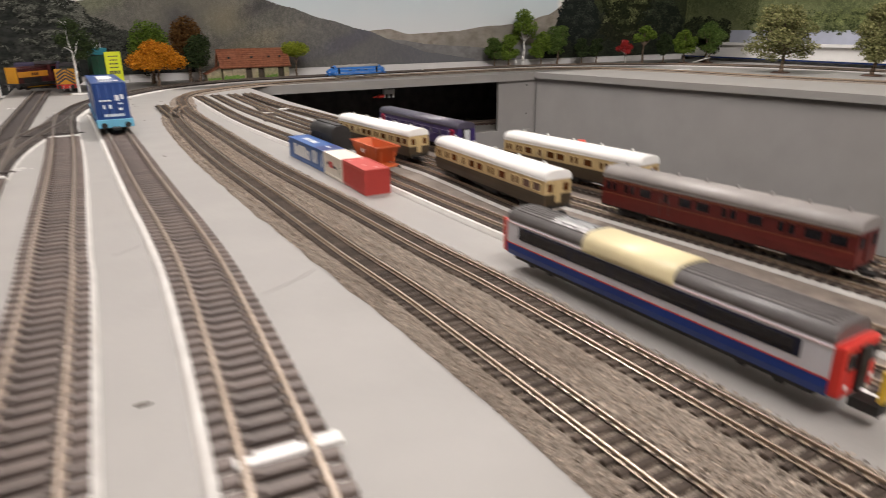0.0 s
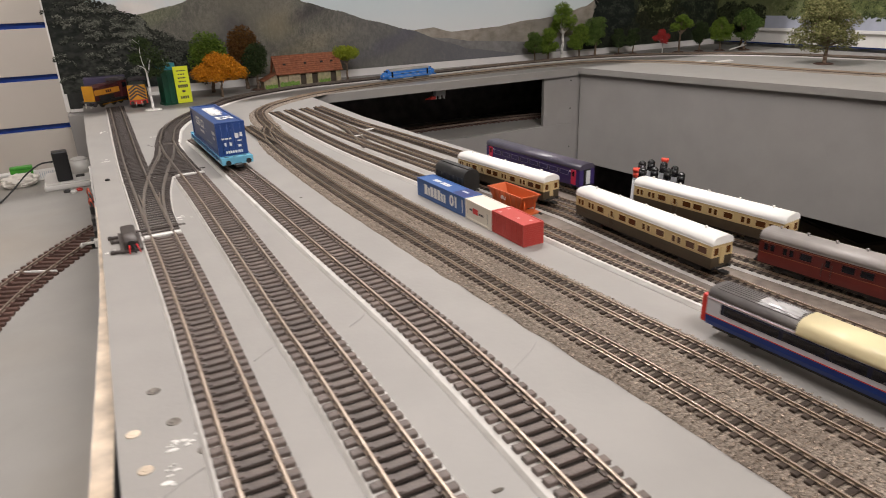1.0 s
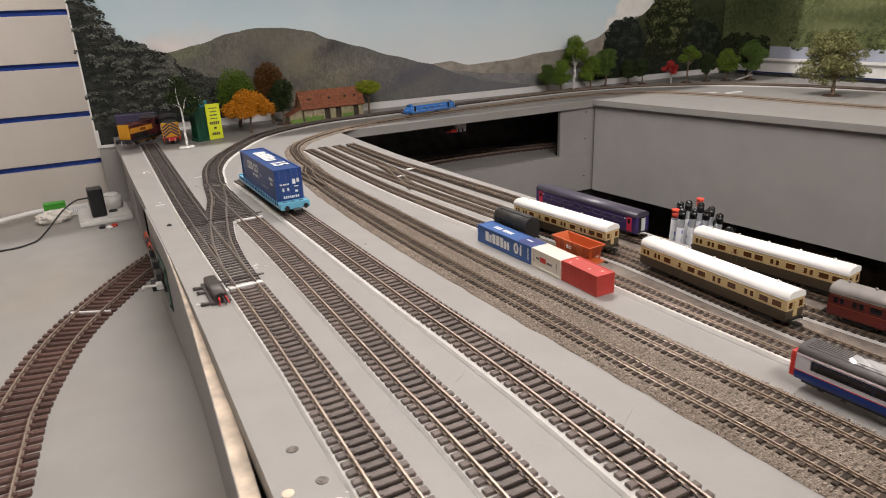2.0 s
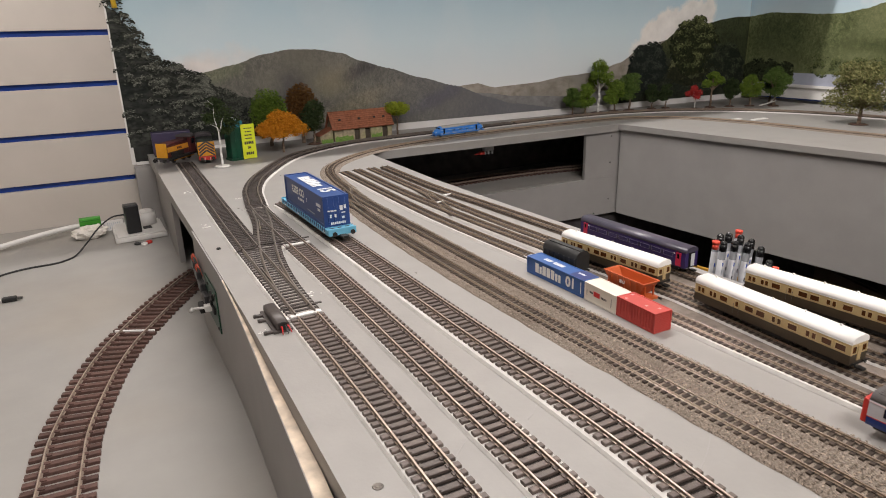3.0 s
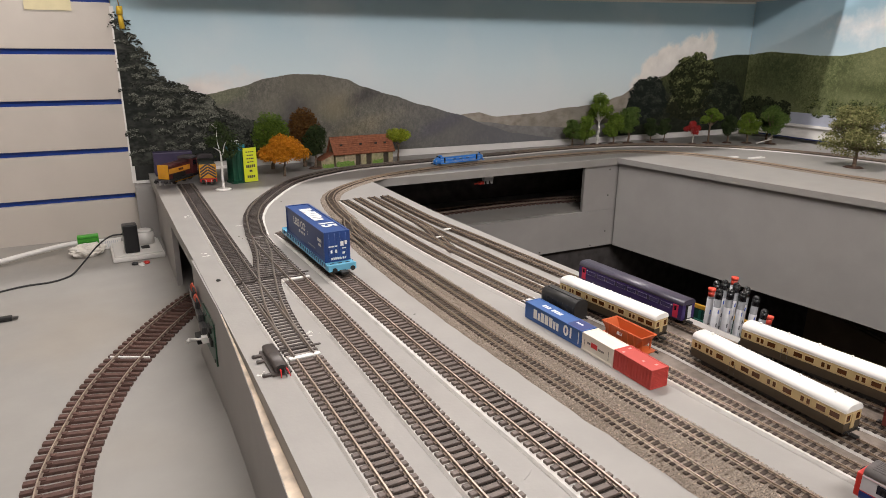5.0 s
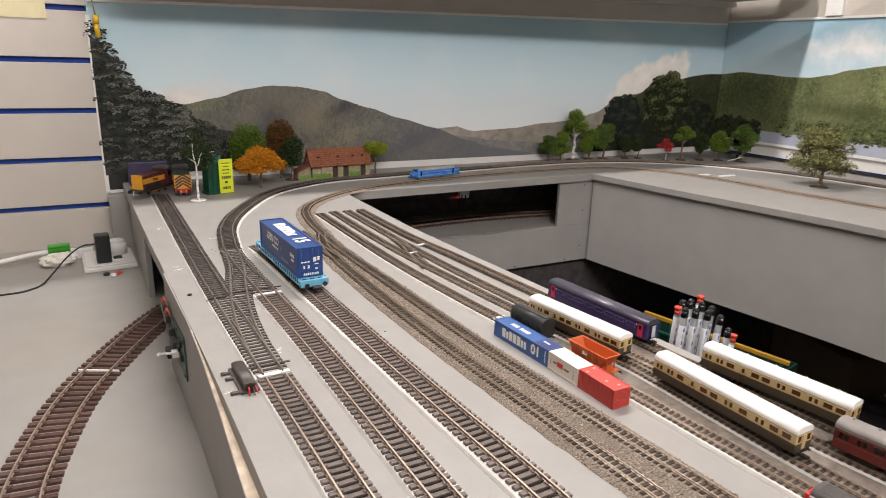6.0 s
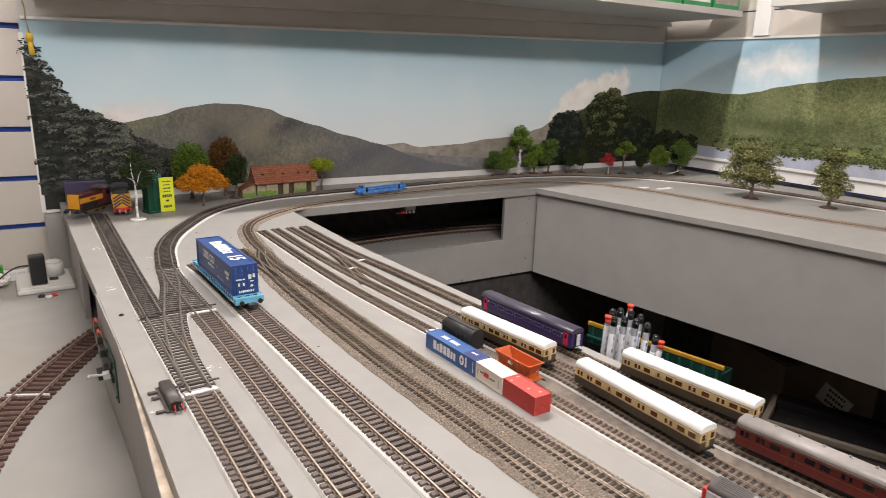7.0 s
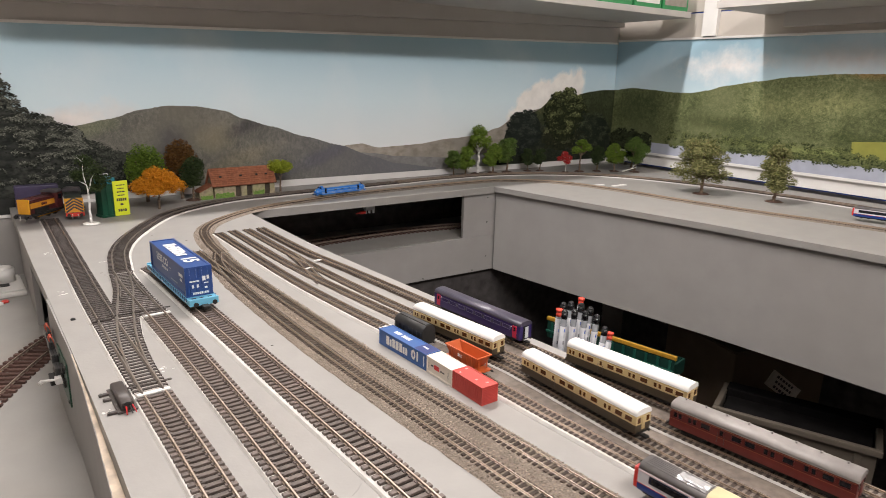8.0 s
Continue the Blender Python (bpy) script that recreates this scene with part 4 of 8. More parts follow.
printed_crown("shade_tree", crown(1.350, 0.128, 0.060, 0.066, 90, 0.020, 71), (0.011, 0.014, 0.012), (0.029, 0.036, 0.028), (0.062, 0.073, 0.054), 500)
printed_crown("shade_tree", crown(1.665, 0.115, 0.085, 0.060, 110, 0.020, 75), (0.012, 0.016, 0.011), (0.036, 0.045, 0.026), (0.080, 0.092, 0.052), 540)
printed_crown("oak", crown(1.560, 0.112, 0.110, 0.040, 76, 0.026, 74), (0.013, 0.015, 0.008), (0.066, 0.070, 0.034), (0.220, 0.225, 0.108), 530)
printed_crown("oak", crown(1.540, 0.185, 0.078, 0.076, 110, 0.026, 73), (0.009, 0.012, 0.005), (0.075, 0.085, 0.034), (0.270, 0.285, 0.120), 520)
part("conifer_foot", boxes((-0.1262, -0.080, 1.7318, 1.7345, -0.0148, 0.0182)), print_mat("conifer_foot", (0.014, 0.015, 0.013), 0.4, 90), back)
part("white_margin", boxes((0.12, 1.779, 1.7322, 1.7345, 0.0005, 0.0178)), mat("paper_margin", (0.72, 0.70, 0.68), 0.5, var=0.04, scale=20), back, "plain white paper margin")

east = thing("backdrop", "printed photographic backdrop of a green wooded hillside above a lake", "backdrop", kind="structure")
part("sky", box(1.7799, 1.7815, -0.8, 1.733, 0.055, 0.428), SKY_EAST, east)
ERIDGE = [(-0.8, 0.31), (0.4, 0.335), (0.847, 0.327), (0.967, 0.326), (1.088, 0.317), (1.188, 0.303), (1.296, 0.287), (1.35, 0.272), (1.414, 0.262), (1.48, 0.262), (1.572, 0.268), (1.65, 0.272), (1.733, 0.262)]
EASTP = forest_print("print_green_hillside", (0.070, 0.086, 0.036), (0.168, 0.188, 0.084), (0.315, 0.325, 0.162), (100, 100, 95), (0.20, 0.21, 0.105), 5.0, crowns=(130, 130, 120))
# the patch at y 1.62 paints the shelf's shadow in the corner onto the print
for at_, rad, turn, tone, rag in (((1.78, 0.75, 0.325), (1, 0.36, 0.030), (-0.06, 0, 0), (1.9, 1.05, 0.85), 0.9), ((1.78, 1.62, 0.19), (1, 0.20, 0.13), (0, 0, 0), (0.46, 0.50, 0.48), 0.5), ((1.78, 1.30, 0.175), (1, 0.20, 0.035), (0, 0, 0), (0.62, 0.66, 0.60), 1.0),
                                  ((1.78, 1.05, 0.235), (1, 0.26, 0.050), (0.1, 0, 0), (1.35, 1.30, 1.25), 0.9), ((1.78, 0.80, 0.16), (1, 0.30, 0.030), (0, 0, 0), (0.66, 0.70, 0.62), 1.0), ((1.78, 0.95, 0.115), (1, 0.50, 0.020), (0, 0, 0), (1.45, 1.5, 1.2), 0.7)):
    soft_tint(EASTP, at_, rad, turn, tone, rag, 0.9, 20.0)
ridge("hillside", ERIDGE, 0.0556, EAST, 2, EASTP, east, 0.0018, 110, "green forested hillside")
part("field", slab([(0.3, 0.004), (0.898, 0), (0.902, 0.040), (0.80, 0.048), (0.3, 0.06)], -0.0001, 0.0001), print_mat("field", (0.27, 0.27, 0.055), 0.12, 40), east, "bright green field").matrix_world = Matrix(((0, 0, -1, 1.7778), (1, 0, 0, 0), (0, 1, 0, 0.112), (0, 0, 0, 1)))
rr = random.Random(808)
copse = [(rr.uniform(0.15, 1.50), 0.088 + 0.052 * rr.random() ** 1.4, rr.uniform(0.006, 0.014), rr.uniform(0.004, 0.009), rr.random()) for _ in range(420)]
copse = [q for q in copse if not (q[0] < 0.90 and 0.116 < q[1] < 0.165)] + [(rr.uniform(0.84, 0.93), rr.uniform(0.108, 0.120), 0.008, 0.006, 0.4) for _ in range(16)]
dabs("copse_shade", on_masses(copse, -0.25, 1.1, -1), 5200, EAST, 6, leafy("print_copse_shade", (0.022, 0.032, 0.012), (0.070, 0.088, 0.032)), east, (0.0014, 0.0036), 0.9, 10)
dabs("copse_leaves", on_masses(copse, 0.35, 0.8, 0.2), 6800, EAST, 7, leafy("print_copse", (0.075, 0.095, 0.032), (0.205, 0.225, 0.090)), east, (0.0009, 0.0026), 0.8, 11)
hollow = [(rr.uniform(1.555, 1.725), 0.064 + 0.056 * rr.random() * min(1.0, (q_ + 1) / 40), rr.uniform(0.010, 0.020), rr.uniform(0.007, 0.013), rr.random()) for q_ in range(110)]
dabs("shaded_wood", on_masses(hollow, -0.1, 1.1, -1), 2600, EAST, 8, leafy("print_shaded_wood", (0.007, 0.010, 0.005), (0.026, 0.033, 0.016)), east, (0.002, 0.006), 0.8, 12)
dabs("shaded_leaves", on_masses(hollow, 0.3, 0.8, 0.3), 1800, EAST, 9, leafy("print_shaded_leaves", (0.022, 0.029, 0.013), (0.060, 0.070, 0.034)), east, (0.0010, 0.0032), 0.8, 13)
part("lake", box(1.7775, 1.7788, -0.8, 1.545, 0.0552, 0.090), print_mat("lake", (0.40, 0.42, 0.50), 0.1, 25), east, "pale grey-blue lake")

# trims
setting("trim", box(-0.1345, -0.1265, 1.7305, 1.7345, -0.020, 0.352, 0.0004), WHITE_TRIM, "white plastic corner strip beside the backdrop", "trim")
setting("trim", box(-0.1260, -0.080, 1.728, 1.7345, -0.0210, -0.0150), WHITE_TRIM, "white plastic strip along the foot of the backdrop", "trim")
setting("trim", box(-0.0795, 0.118, 1.728, 1.7345, -0.0004, 0.006), WHITE_TRIM, "white plastic strip along the foot of the backdrop", "trim")
setting("trim", strip([((x, 1.7285, top_z(x)), (x, 1.7345, top_z(x)), (x, 1.7345, top_z(x) + 0.006), (x, 1.7285, top_z(x) + 0.006)) for x in (-0.128, 0.5, 1.1, 1.772)]), WHITE_TRIM, "white plastic strip above the backdrop", "trim")
setting("trim", box(1.774, 1.7815, -0.8, 1.7335, 0.428, 0.435, 0.0004), WHITE_TRIM, "white plastic strip above the backdrop", "trim")
setting("trim", box(1.775, 1.7835, -0.8, 1.733, 0.047, 0.0550, 0.0004), WHITE_TRIM, "white plastic strip under the backdrop", "trim")
setting("wall_board", box(-0.131, 1.78, 1.7345, 1.765, -0.05, 1.0), SHELF, "pale wall board behind the backdrop", "wall board")

# shelf over the back wall
shelf = thing("shelf", "long pale grey shelf mounted above the backdrop", "shelf", kind="structure")
part("panel", box(-0.10, 1.745, 1.42, 1.734, 0.490, 0.508, 0.0008), SHELF, shelf)
part("batten", strip([((x, 1.695, 0.4235 + 0.0295 * x), (x, 1.7342, 0.4235 + 0.0295 * x), (x, 1.7342, 0.4898), (x, 1.695, 0.4898)) for x in (-0.10, 0.5, 1.1, 1.76)]), SHELF, shelf)
shelf = thing("shelf", "pale grey shelf mounted on the side wall", "shelf", kind="structure")
part("panel", box(1.545, 1.783, -0.8, 1.20, 0.490, 0.508, 0.0008), SHELF, shelf)
setting("wall_post", box(1.768, 1.7838, 1.343, 1.393, 0.4362, 1.48, 0.0012), WHITE_TRIM, "white upright post fixed to the slatted wall", "post")
part("batten", box(1.745, 1.7834, -0.8, 1.12, 0.452, 0.4898, 0.0008), SHELF, shelf)
# ---------------- helpers for rolling stock ----------------
def at_track(pts, y, z, flip=False):
    """A pose on a track where it passes y, with its own y along the track."""
    pos, way = min(smooth_path(pts, 0.002), key=lambda q: abs(q[0].y - y) + (10 if q[0].y > 1.3 and y < 1.3 else 0))
    return Matrix.Translation((pos.x, pos.y, z)) @ Matrix.Rotation(math.atan2(way.y, way.x) - math.pi / 2 + (math.pi if flip else 0), 4, "Z")


def words(name, text, size, m, material, parent, squeeze=1.0, heavy=0.0):
    """Lettering in the built-in font, as a thin mesh; m places it with x along the line and z out of the surface."""
    cu = bpy.data.curves.new(name, "FONT")
    cu.body, cu.size, cu.extrude, cu.align_x, cu.align_y = text, size, 0.00006, "CENTER", "CENTER"
    cu.offset = heavy
    tmp = new(name, cu)
    me = bpy.data.meshes.new_from_object(tmp.evaluated_get(bpy.context.evaluated_depsgraph_get()))
    bpy.data.objects.remove(tmp)
    me.materials.clear()
    me.materials.append(material)
    ob = new(name, me)
    ob.parent = parent
    ob.matrix_basis = m @ Matrix.Diagonal((squeeze, 1, 1, 1))
    return ob


def bold(name, text, size, m, material, parent):
    """Heavier lettering: strokes thickened by an outline offset."""
    return words(name, text, size, m, material, parent, 1.0, size * 0.035)


def letter_bars(name, widths, height, gap, m, material, parent):
    """A word that stays unlettered: plain upright bars of its size and colour."""
    bm = bmesh.new()
    total = sum(widths) + gap * (len(widths) - 1)
    x = -total / 2
    for w in widths:
        tall = height * (1.0 if w > height * 0.45 or w < height * 0.3 else 0.8)
        bm_box(bm, x, x + w, -height / 2, -height / 2 + tall, -0.00005, 0.00008)
        x += w + gap
    ob = part(name, bm, material, parent)
    ob.matrix_basis = m
    return ob


SIDE_L = lambda x, y, z: Matrix(((0, 0, -1, x), (-1, 0, 0, y), (0, 1, 0, z), (0, 0, 0, 1)))
SIDE_R = lambda x, y, z: Matrix(((0, 0, 1, x), (1, 0, 0, y), (0, 1, 0, z), (0, 0, 0, 1)))
FRONT = lambda x, y, z: Matrix(((1, 0, 0, x), (0, 0, -1, y), (0, 1, 0, z), (0, 0, 0, 1)))
TOP = lambda x, y, z: Matrix(((0, 1, 0, x), (-1, 0, 0, y), (0, 0, 1, z), (0, 0, 0, 1)))

UNDER = mat("black_underframe_plastic", (0.014, 0.013, 0.012), 0.6, var=0.2, scale=200)
STEEL = mat("blackened_steel_wheel", (0.10, 0.095, 0.09), 0.4, metal=0.8, scale=200)
GLASS_BROWN = mat("smoked_window", (0.10, 0.035, 0.012), 0.12, var=0.2, scale=60)
GLASS_DARK = mat("dark_window", (0.008, 0.009, 0.014), 0.1, var=0.1, scale=60)
CREAM = mat("cream_coach_paint", (0.56, 0.42, 0.21), 0.4, var=0.06, scale=120)
CHOC = mat("chocolate_coach_paint", (0.060, 0.042, 0.024), 0.42, var=0.08, scale=120)
ROOF_WHITE = mat("white_coach_roof", (0.90, 0.885, 0.85), 0.45, var=0.03, scale=60)
ROOF_GREY = mat("grey_coach_roof", (0.30, 0.275, 0.26), 0.45, var=0.1, scale=90, stain=(0.2, 0.18, 0.17), stain_scale=40)
MAROON = mat("maroon_coach_paint", (0.110, 0.015, 0.013), 0.35, var=0.08, scale=120)
MAROON_LOW = mat("red_coach_paint", (0.150, 0.022, 0.018), 0.35, var=0.08, scale=120)
PURPLE = mat("purple_coach_paint", (0.036, 0.020, 0.115), 0.35, var=0.08, scale=120)
PINK = mat("magenta_door_paint", (0.52, 0.022, 0.065), 0.35, var=0.06, scale=120)
WHITE = mat("white_print", (0.80, 0.79, 0.77), 0.45, var=0.03, scale=100)


def wheelset(parent, y, z0, r, gauge):
    bm = bmesh.new()
    for s in (-1, 1):
        bm_cyl(bm, (s * gauge / 2 - s * 0.0004, y, z0 + r), (s * (gauge / 2 + 0.0012), y, z0 + r), r, seg=14)
    bm_cyl(bm, (-gauge / 2, y, z0 + r), (gauge / 2, y, z0 + r), r * 0.25, seg=8)
    return part("wheelset", bm, STEEL, parent)


def bogie(veh, y, scale=1.0, gauge=0.009):
    s = scale
    bm = boxes((-0.0068 * s, -0.0056 * s, y - 0.010 * s, y + 0.010 * s, 0.0016 * s, 0.0040 * s), (0.0056 * s, 0.0068 * s, y - 0.010 * s, y + 0.010 * s, 0.0016 * s, 0.0040 * s),
               (-0.006 * s, 0.006 * s, y - 0.002 * s, y + 0.002 * s, 0.003 * s, 0.0055 * s), bevel=0.0002)
    for k in (-1, 1):
        for q in (-1, 1):
            bm_box(bm, q * 0.0066 * s - 0.0007, q * 0.0066 * s + 0.0007, y + k * 0.0066 * s - 0.0016 * s, y + k * 0.0066 * s + 0.0016 * s, 0.0008 * s, 0.0036 * s)
    b = part("bogie", bm, UNDER, veh)
    wheelset(b, y - 0.0066 * s, 0.0, 0.0030 * s, gauge)
    wheelset(b, y + 0.0066 * s, 0.0, 0.0030 * s, gauge)
    return b


def roof_profile(w, z0, z1, k=10, round_=0.55):
    pts = [(w * math.copysign(abs(math.cos(a)) ** round_, math.cos(a)), z0 + (z1 - z0) * math.sin(a) ** 0.85) for a in (math.pi * i / k for i in range(k + 1))]
    return pts


def coach_shell(veh, L, w, z, mats):
    """Lower side, upper side, roof and underframe of a coach along its own y. z: sill, waist, gutter, roof top."""
    sill, waist, gut, top = z
    low, high, roof = mats
    part("lower_side", prism([(-w * 0.95, sill), (w * 0.95, sill), (w, sill + 0.004), (w, waist), (-w, waist), (-w, sill + 0.004)], -L / 2, L / 2, False), low, veh)
    part("upper_side", prism([(-w, waist), (w, waist), (w, waist + 0.003), (w * 0.955, gut), (-w * 0.955, gut), (-w, waist + 0.003)], -L / 2, L / 2, False), high, veh)
    r = prism(roof_profile(w * 1.0, gut, top), -L / 2 - 0.0004, L / 2 + 0.0004)
    part("roof", r, roof, veh)
    part("underframe", boxes((-w * 0.8, w * 0.8, -L / 2 + 0.002, L / 2 - 0.002, sill - 0.0012, sill), (-w * 0.5, w * 0.5, -L * 0.16, L * 0.16, 0.0022, sill - 0.001), (-w * 0.7, -w * 0.35, -L * 0.1, L * 0.02, 0.0018, sill - 0.001)), UNDER, veh)
    for s in (-1, 1):
        bogie(veh, s * (L / 2 - 0.020))
        part("coupling", boxes((-0.0022, 0.0022, s * (L / 2 + 0.003) - 0.003, s * (L / 2 + 0.003) + 0.003, 0.0025, 0.0040)), UNDER, veh)
        for q in (-1, 1):
            part("buffer", bm_cyl(cyl((q * w * 0.62, s * L / 2, sill + 0.001), (q * w * 0.62, s * (L / 2 + 0.0022), sill + 0.001), 0.0005, seg=8), (q * w * 0.62, s * (L / 2 + 0.0022), sill + 0.001), (q * w * 0.62, s * (L / 2 + 0.0026), sill + 0.001), 0.0012, seg=10), UNDER, veh)


def window(veh, side, w, y0, y1, z0, z1, glass, frame_mat=None):
    x = side * w
    f = part("window", boxes((x - 0.0004, x + 0.0004, y0, y1, z0, z1), bevel=0.0003), glass, veh)
    if frame_mat:
        t = 0.00035
        part("frame", boxes((x - 0.0005, x + 0.0005, y0 - t, y1 + t, z1, z1 + t), (x - 0.0005, x + 0.0005, y0 - t, y1 + t, z0 - t, z0), (x - 0.0005, x + 0.0005, y0 - t, y0, z0, z1), (x - 0.0005, x + 0.0005, y1, y1 + t, z0, z1)), frame_mat, f)
    return f


ROWS_W = [(0.035, 0), (0.065, 0), (0.125, 0), (0.155, 0), (0.22, 1), (0.315, 0), (0.40, 1), (0.475, 1), (0.56, 0), (0.595, 0), (0.675, 1), (0.765, 0), (0.80, 0), (0.87, 1), (0.945, 1)]


def suburban_coach(name, label, m, L, mats, glass, vents, group):
    veh = thing(name, label, "coach", m, group)
    w = 0.0094
    coach_shell(veh, L, w, (0.0058, 0.0135, 0.0222, 0.0278), mats)
    for side in (-1, 1):
        for u, wide in ROWS_W:
            y = L / 2 - u * L
            h = 0.0037 if wide else 0.0014
            window(veh, side, w * 0.985, y - h, y + h, 0.0152, 0.0196, glass, mats[1])
        for u in (0.295, 0.335):
            y = L / 2 - u * L
            part("handrail", cyl((side * (w + 0.0007), y, 0.0085), (side * (w + 0.0007), y, 0.0175), 0.00018, seg=6), STEEL, veh)
        part("gutter", boxes((side * w * 0.97 - 0.0004, side * w * 0.97 + 0.0004, -L / 2, L / 2, 0.0217, 0.0223)), mats[2], veh)
    for s in (-1, 1):
        for x in (-0.0055, 0.0055):
            part("end_window", boxes((x - 0.0018, x + 0.0018, s * L / 2 - 0.0003, s * L / 2 + 0.0003, 0.0150, 0.0198), bevel=0.0002), glass, veh)
        part("gangway", boxes((-0.0020, 0.0020, s * L / 2 - 0.0006, s * L / 2 + 0.0008, 0.0085, 0.0205), bevel=0.0003), mats[1], veh)
        part("headstock", boxes((-w * 0.9, w * 0.9, s * L / 2 - 0.0006, s * L / 2 + 0.0007, 0.0052, 0.0066)), UNDER, veh)
    for k in range(vents):
        y = -L / 2 + L * (k + 0.6) / vents
        part("roof_vent", bm_cyl(cyl((0.0025, y, 0.0268), (0.0025, y, 0.0290), 0.0007, seg=8), (0.0025, y, 0.0290), (0.0025, y, 0.0294), 0.0011, 0.0007, seg=8), mats[2], veh)
    return veh


SZ = S_TOP
LIVERY = (CHOC, CREAM, ROOF_WHITE)
suburban_coach("coach", "cream and chocolate model coach with a bright white roof", at_track(S2, 0.455, SZ), 0.140, LIVERY, GLASS_BROWN, 5, "cream and chocolate coaches")
suburban_coach("coach", "cream and chocolate model coach with a bright white roof", at_track(S4, 0.456, SZ), 0.132, LIVERY, GLASS_BROWN, 5, "cream and chocolate coaches")
suburban_coach("coach", "cream and chocolate model coach beside the orange hopper wagon", at_track(S2, 0.632, SZ), 0.128, LIVERY, GLASS_BROWN, 5, "cream and chocolate coaches")
suburban_coach("coach", "maroon model coach with a weathered grey roof", at_track(S3, 0.312, SZ), 0.140, (MAROON_LOW, MAROON, ROOF_GREY), GLASS_DARK, 8, "")

maroon = [o for o in bpy.data.objects if o.name.startswith("coach") and o.get("label", "").startswith("maroon")]
for side in (-1, 1):
    for z in (0.0130, 0.0205):
        for veh in maroon:
            part("lining", boxes((side * 0.00945 - 0.0002, side * 0.00945 + 0.0002, -0.069, 0.069, z, z + 0.0005)), mat("orange_lining", (0.24, 0.065, 0.03), 0.4), veh)

# purple express coach
m = at_track(S4, 0.660, SZ)
veh = thing("coach", "purple model express coach with magenta doors and dark roof", "coach", m)
L, w = 0.150, 0.0094
coach_shell(veh, L, w, (0.0052, 0.0120, 0.0215, 0.0268), (PURPLE, PURPLE, mat("dark_violet_coach_roof", (0.070, 0.062, 0.090), 0.3, var=0.15, scale=90)))
for side in (-1, 1):
    part("window_band", boxes((side * w * 0.985 - 0.0003, side * w * 0.985 + 0.0003, -L * 0.40, L * 0.40, 0.0138, 0.0188)), mat("dark_purple_band", (0.02, 0.014, 0.05), 0.3), veh)
    for k in range(8):
        y = -L * 0.36 + k * L * 0.103
        window(veh, side, w * 0.992, y - 0.0058, y + 0.0058, 0.0144, 0.0183, mat("violet_tinted_window", (0.055, 0.045, 0.12), 0.15), mat("pale_violet_trim", (0.16, 0.14, 0.26), 0.35))
    for s in (-1, 1):
        d = part("door", boxes((side * w * 0.985 - 0.0005, side * w * 0.985 + 0.0005, s * L * 0.445 - 0.0032, s * L * 0.445 + 0.0032, 0.0065, 0.0205), bevel=0.0002), PINK, veh, "magenta door")
        part("door_window", boxes((side * w * 0.985 - 0.0006, side * w * 0.985 + 0.0006, s * L * 0.445 - 0.0013, s * L * 0.445 + 0.0013, 0.0145, 0.0190)), GLASS_DARK, d)
        part("notice", boxes((side * w * 0.99 - 0.0004, side * w * 0.99 + 0.0004, s * L * 0.41 - 0.0006, s * L * 0.41 + 0.0006, 0.0180, 0.0192)), WHITE, veh)
for s in (-1, 1):
    part("gangway", boxes((-0.0042, 0.0042, s * L / 2 - 0.0005, s * L / 2 + 0.0016, 0.0058, 0.0215), bevel=0.0003), UNDER, veh)
    part("end_door", boxes((-0.0026, 0.0026, s * (L / 2 + 0.0016) - 0.0002, s * (L / 2 + 0.0016) + 0.0002, 0.0075, 0.0205)), mat("pale_end_door", (0.55, 0.57, 0.58), 0.4), veh, "pale grey end door")

# railcar with the cream roof patch
m = Matrix.Translation((0.2645, 0.264, 0.0042)) @ Matrix.Rotation(0.094, 4, "Z")
L, w = 0.153, 0.0098


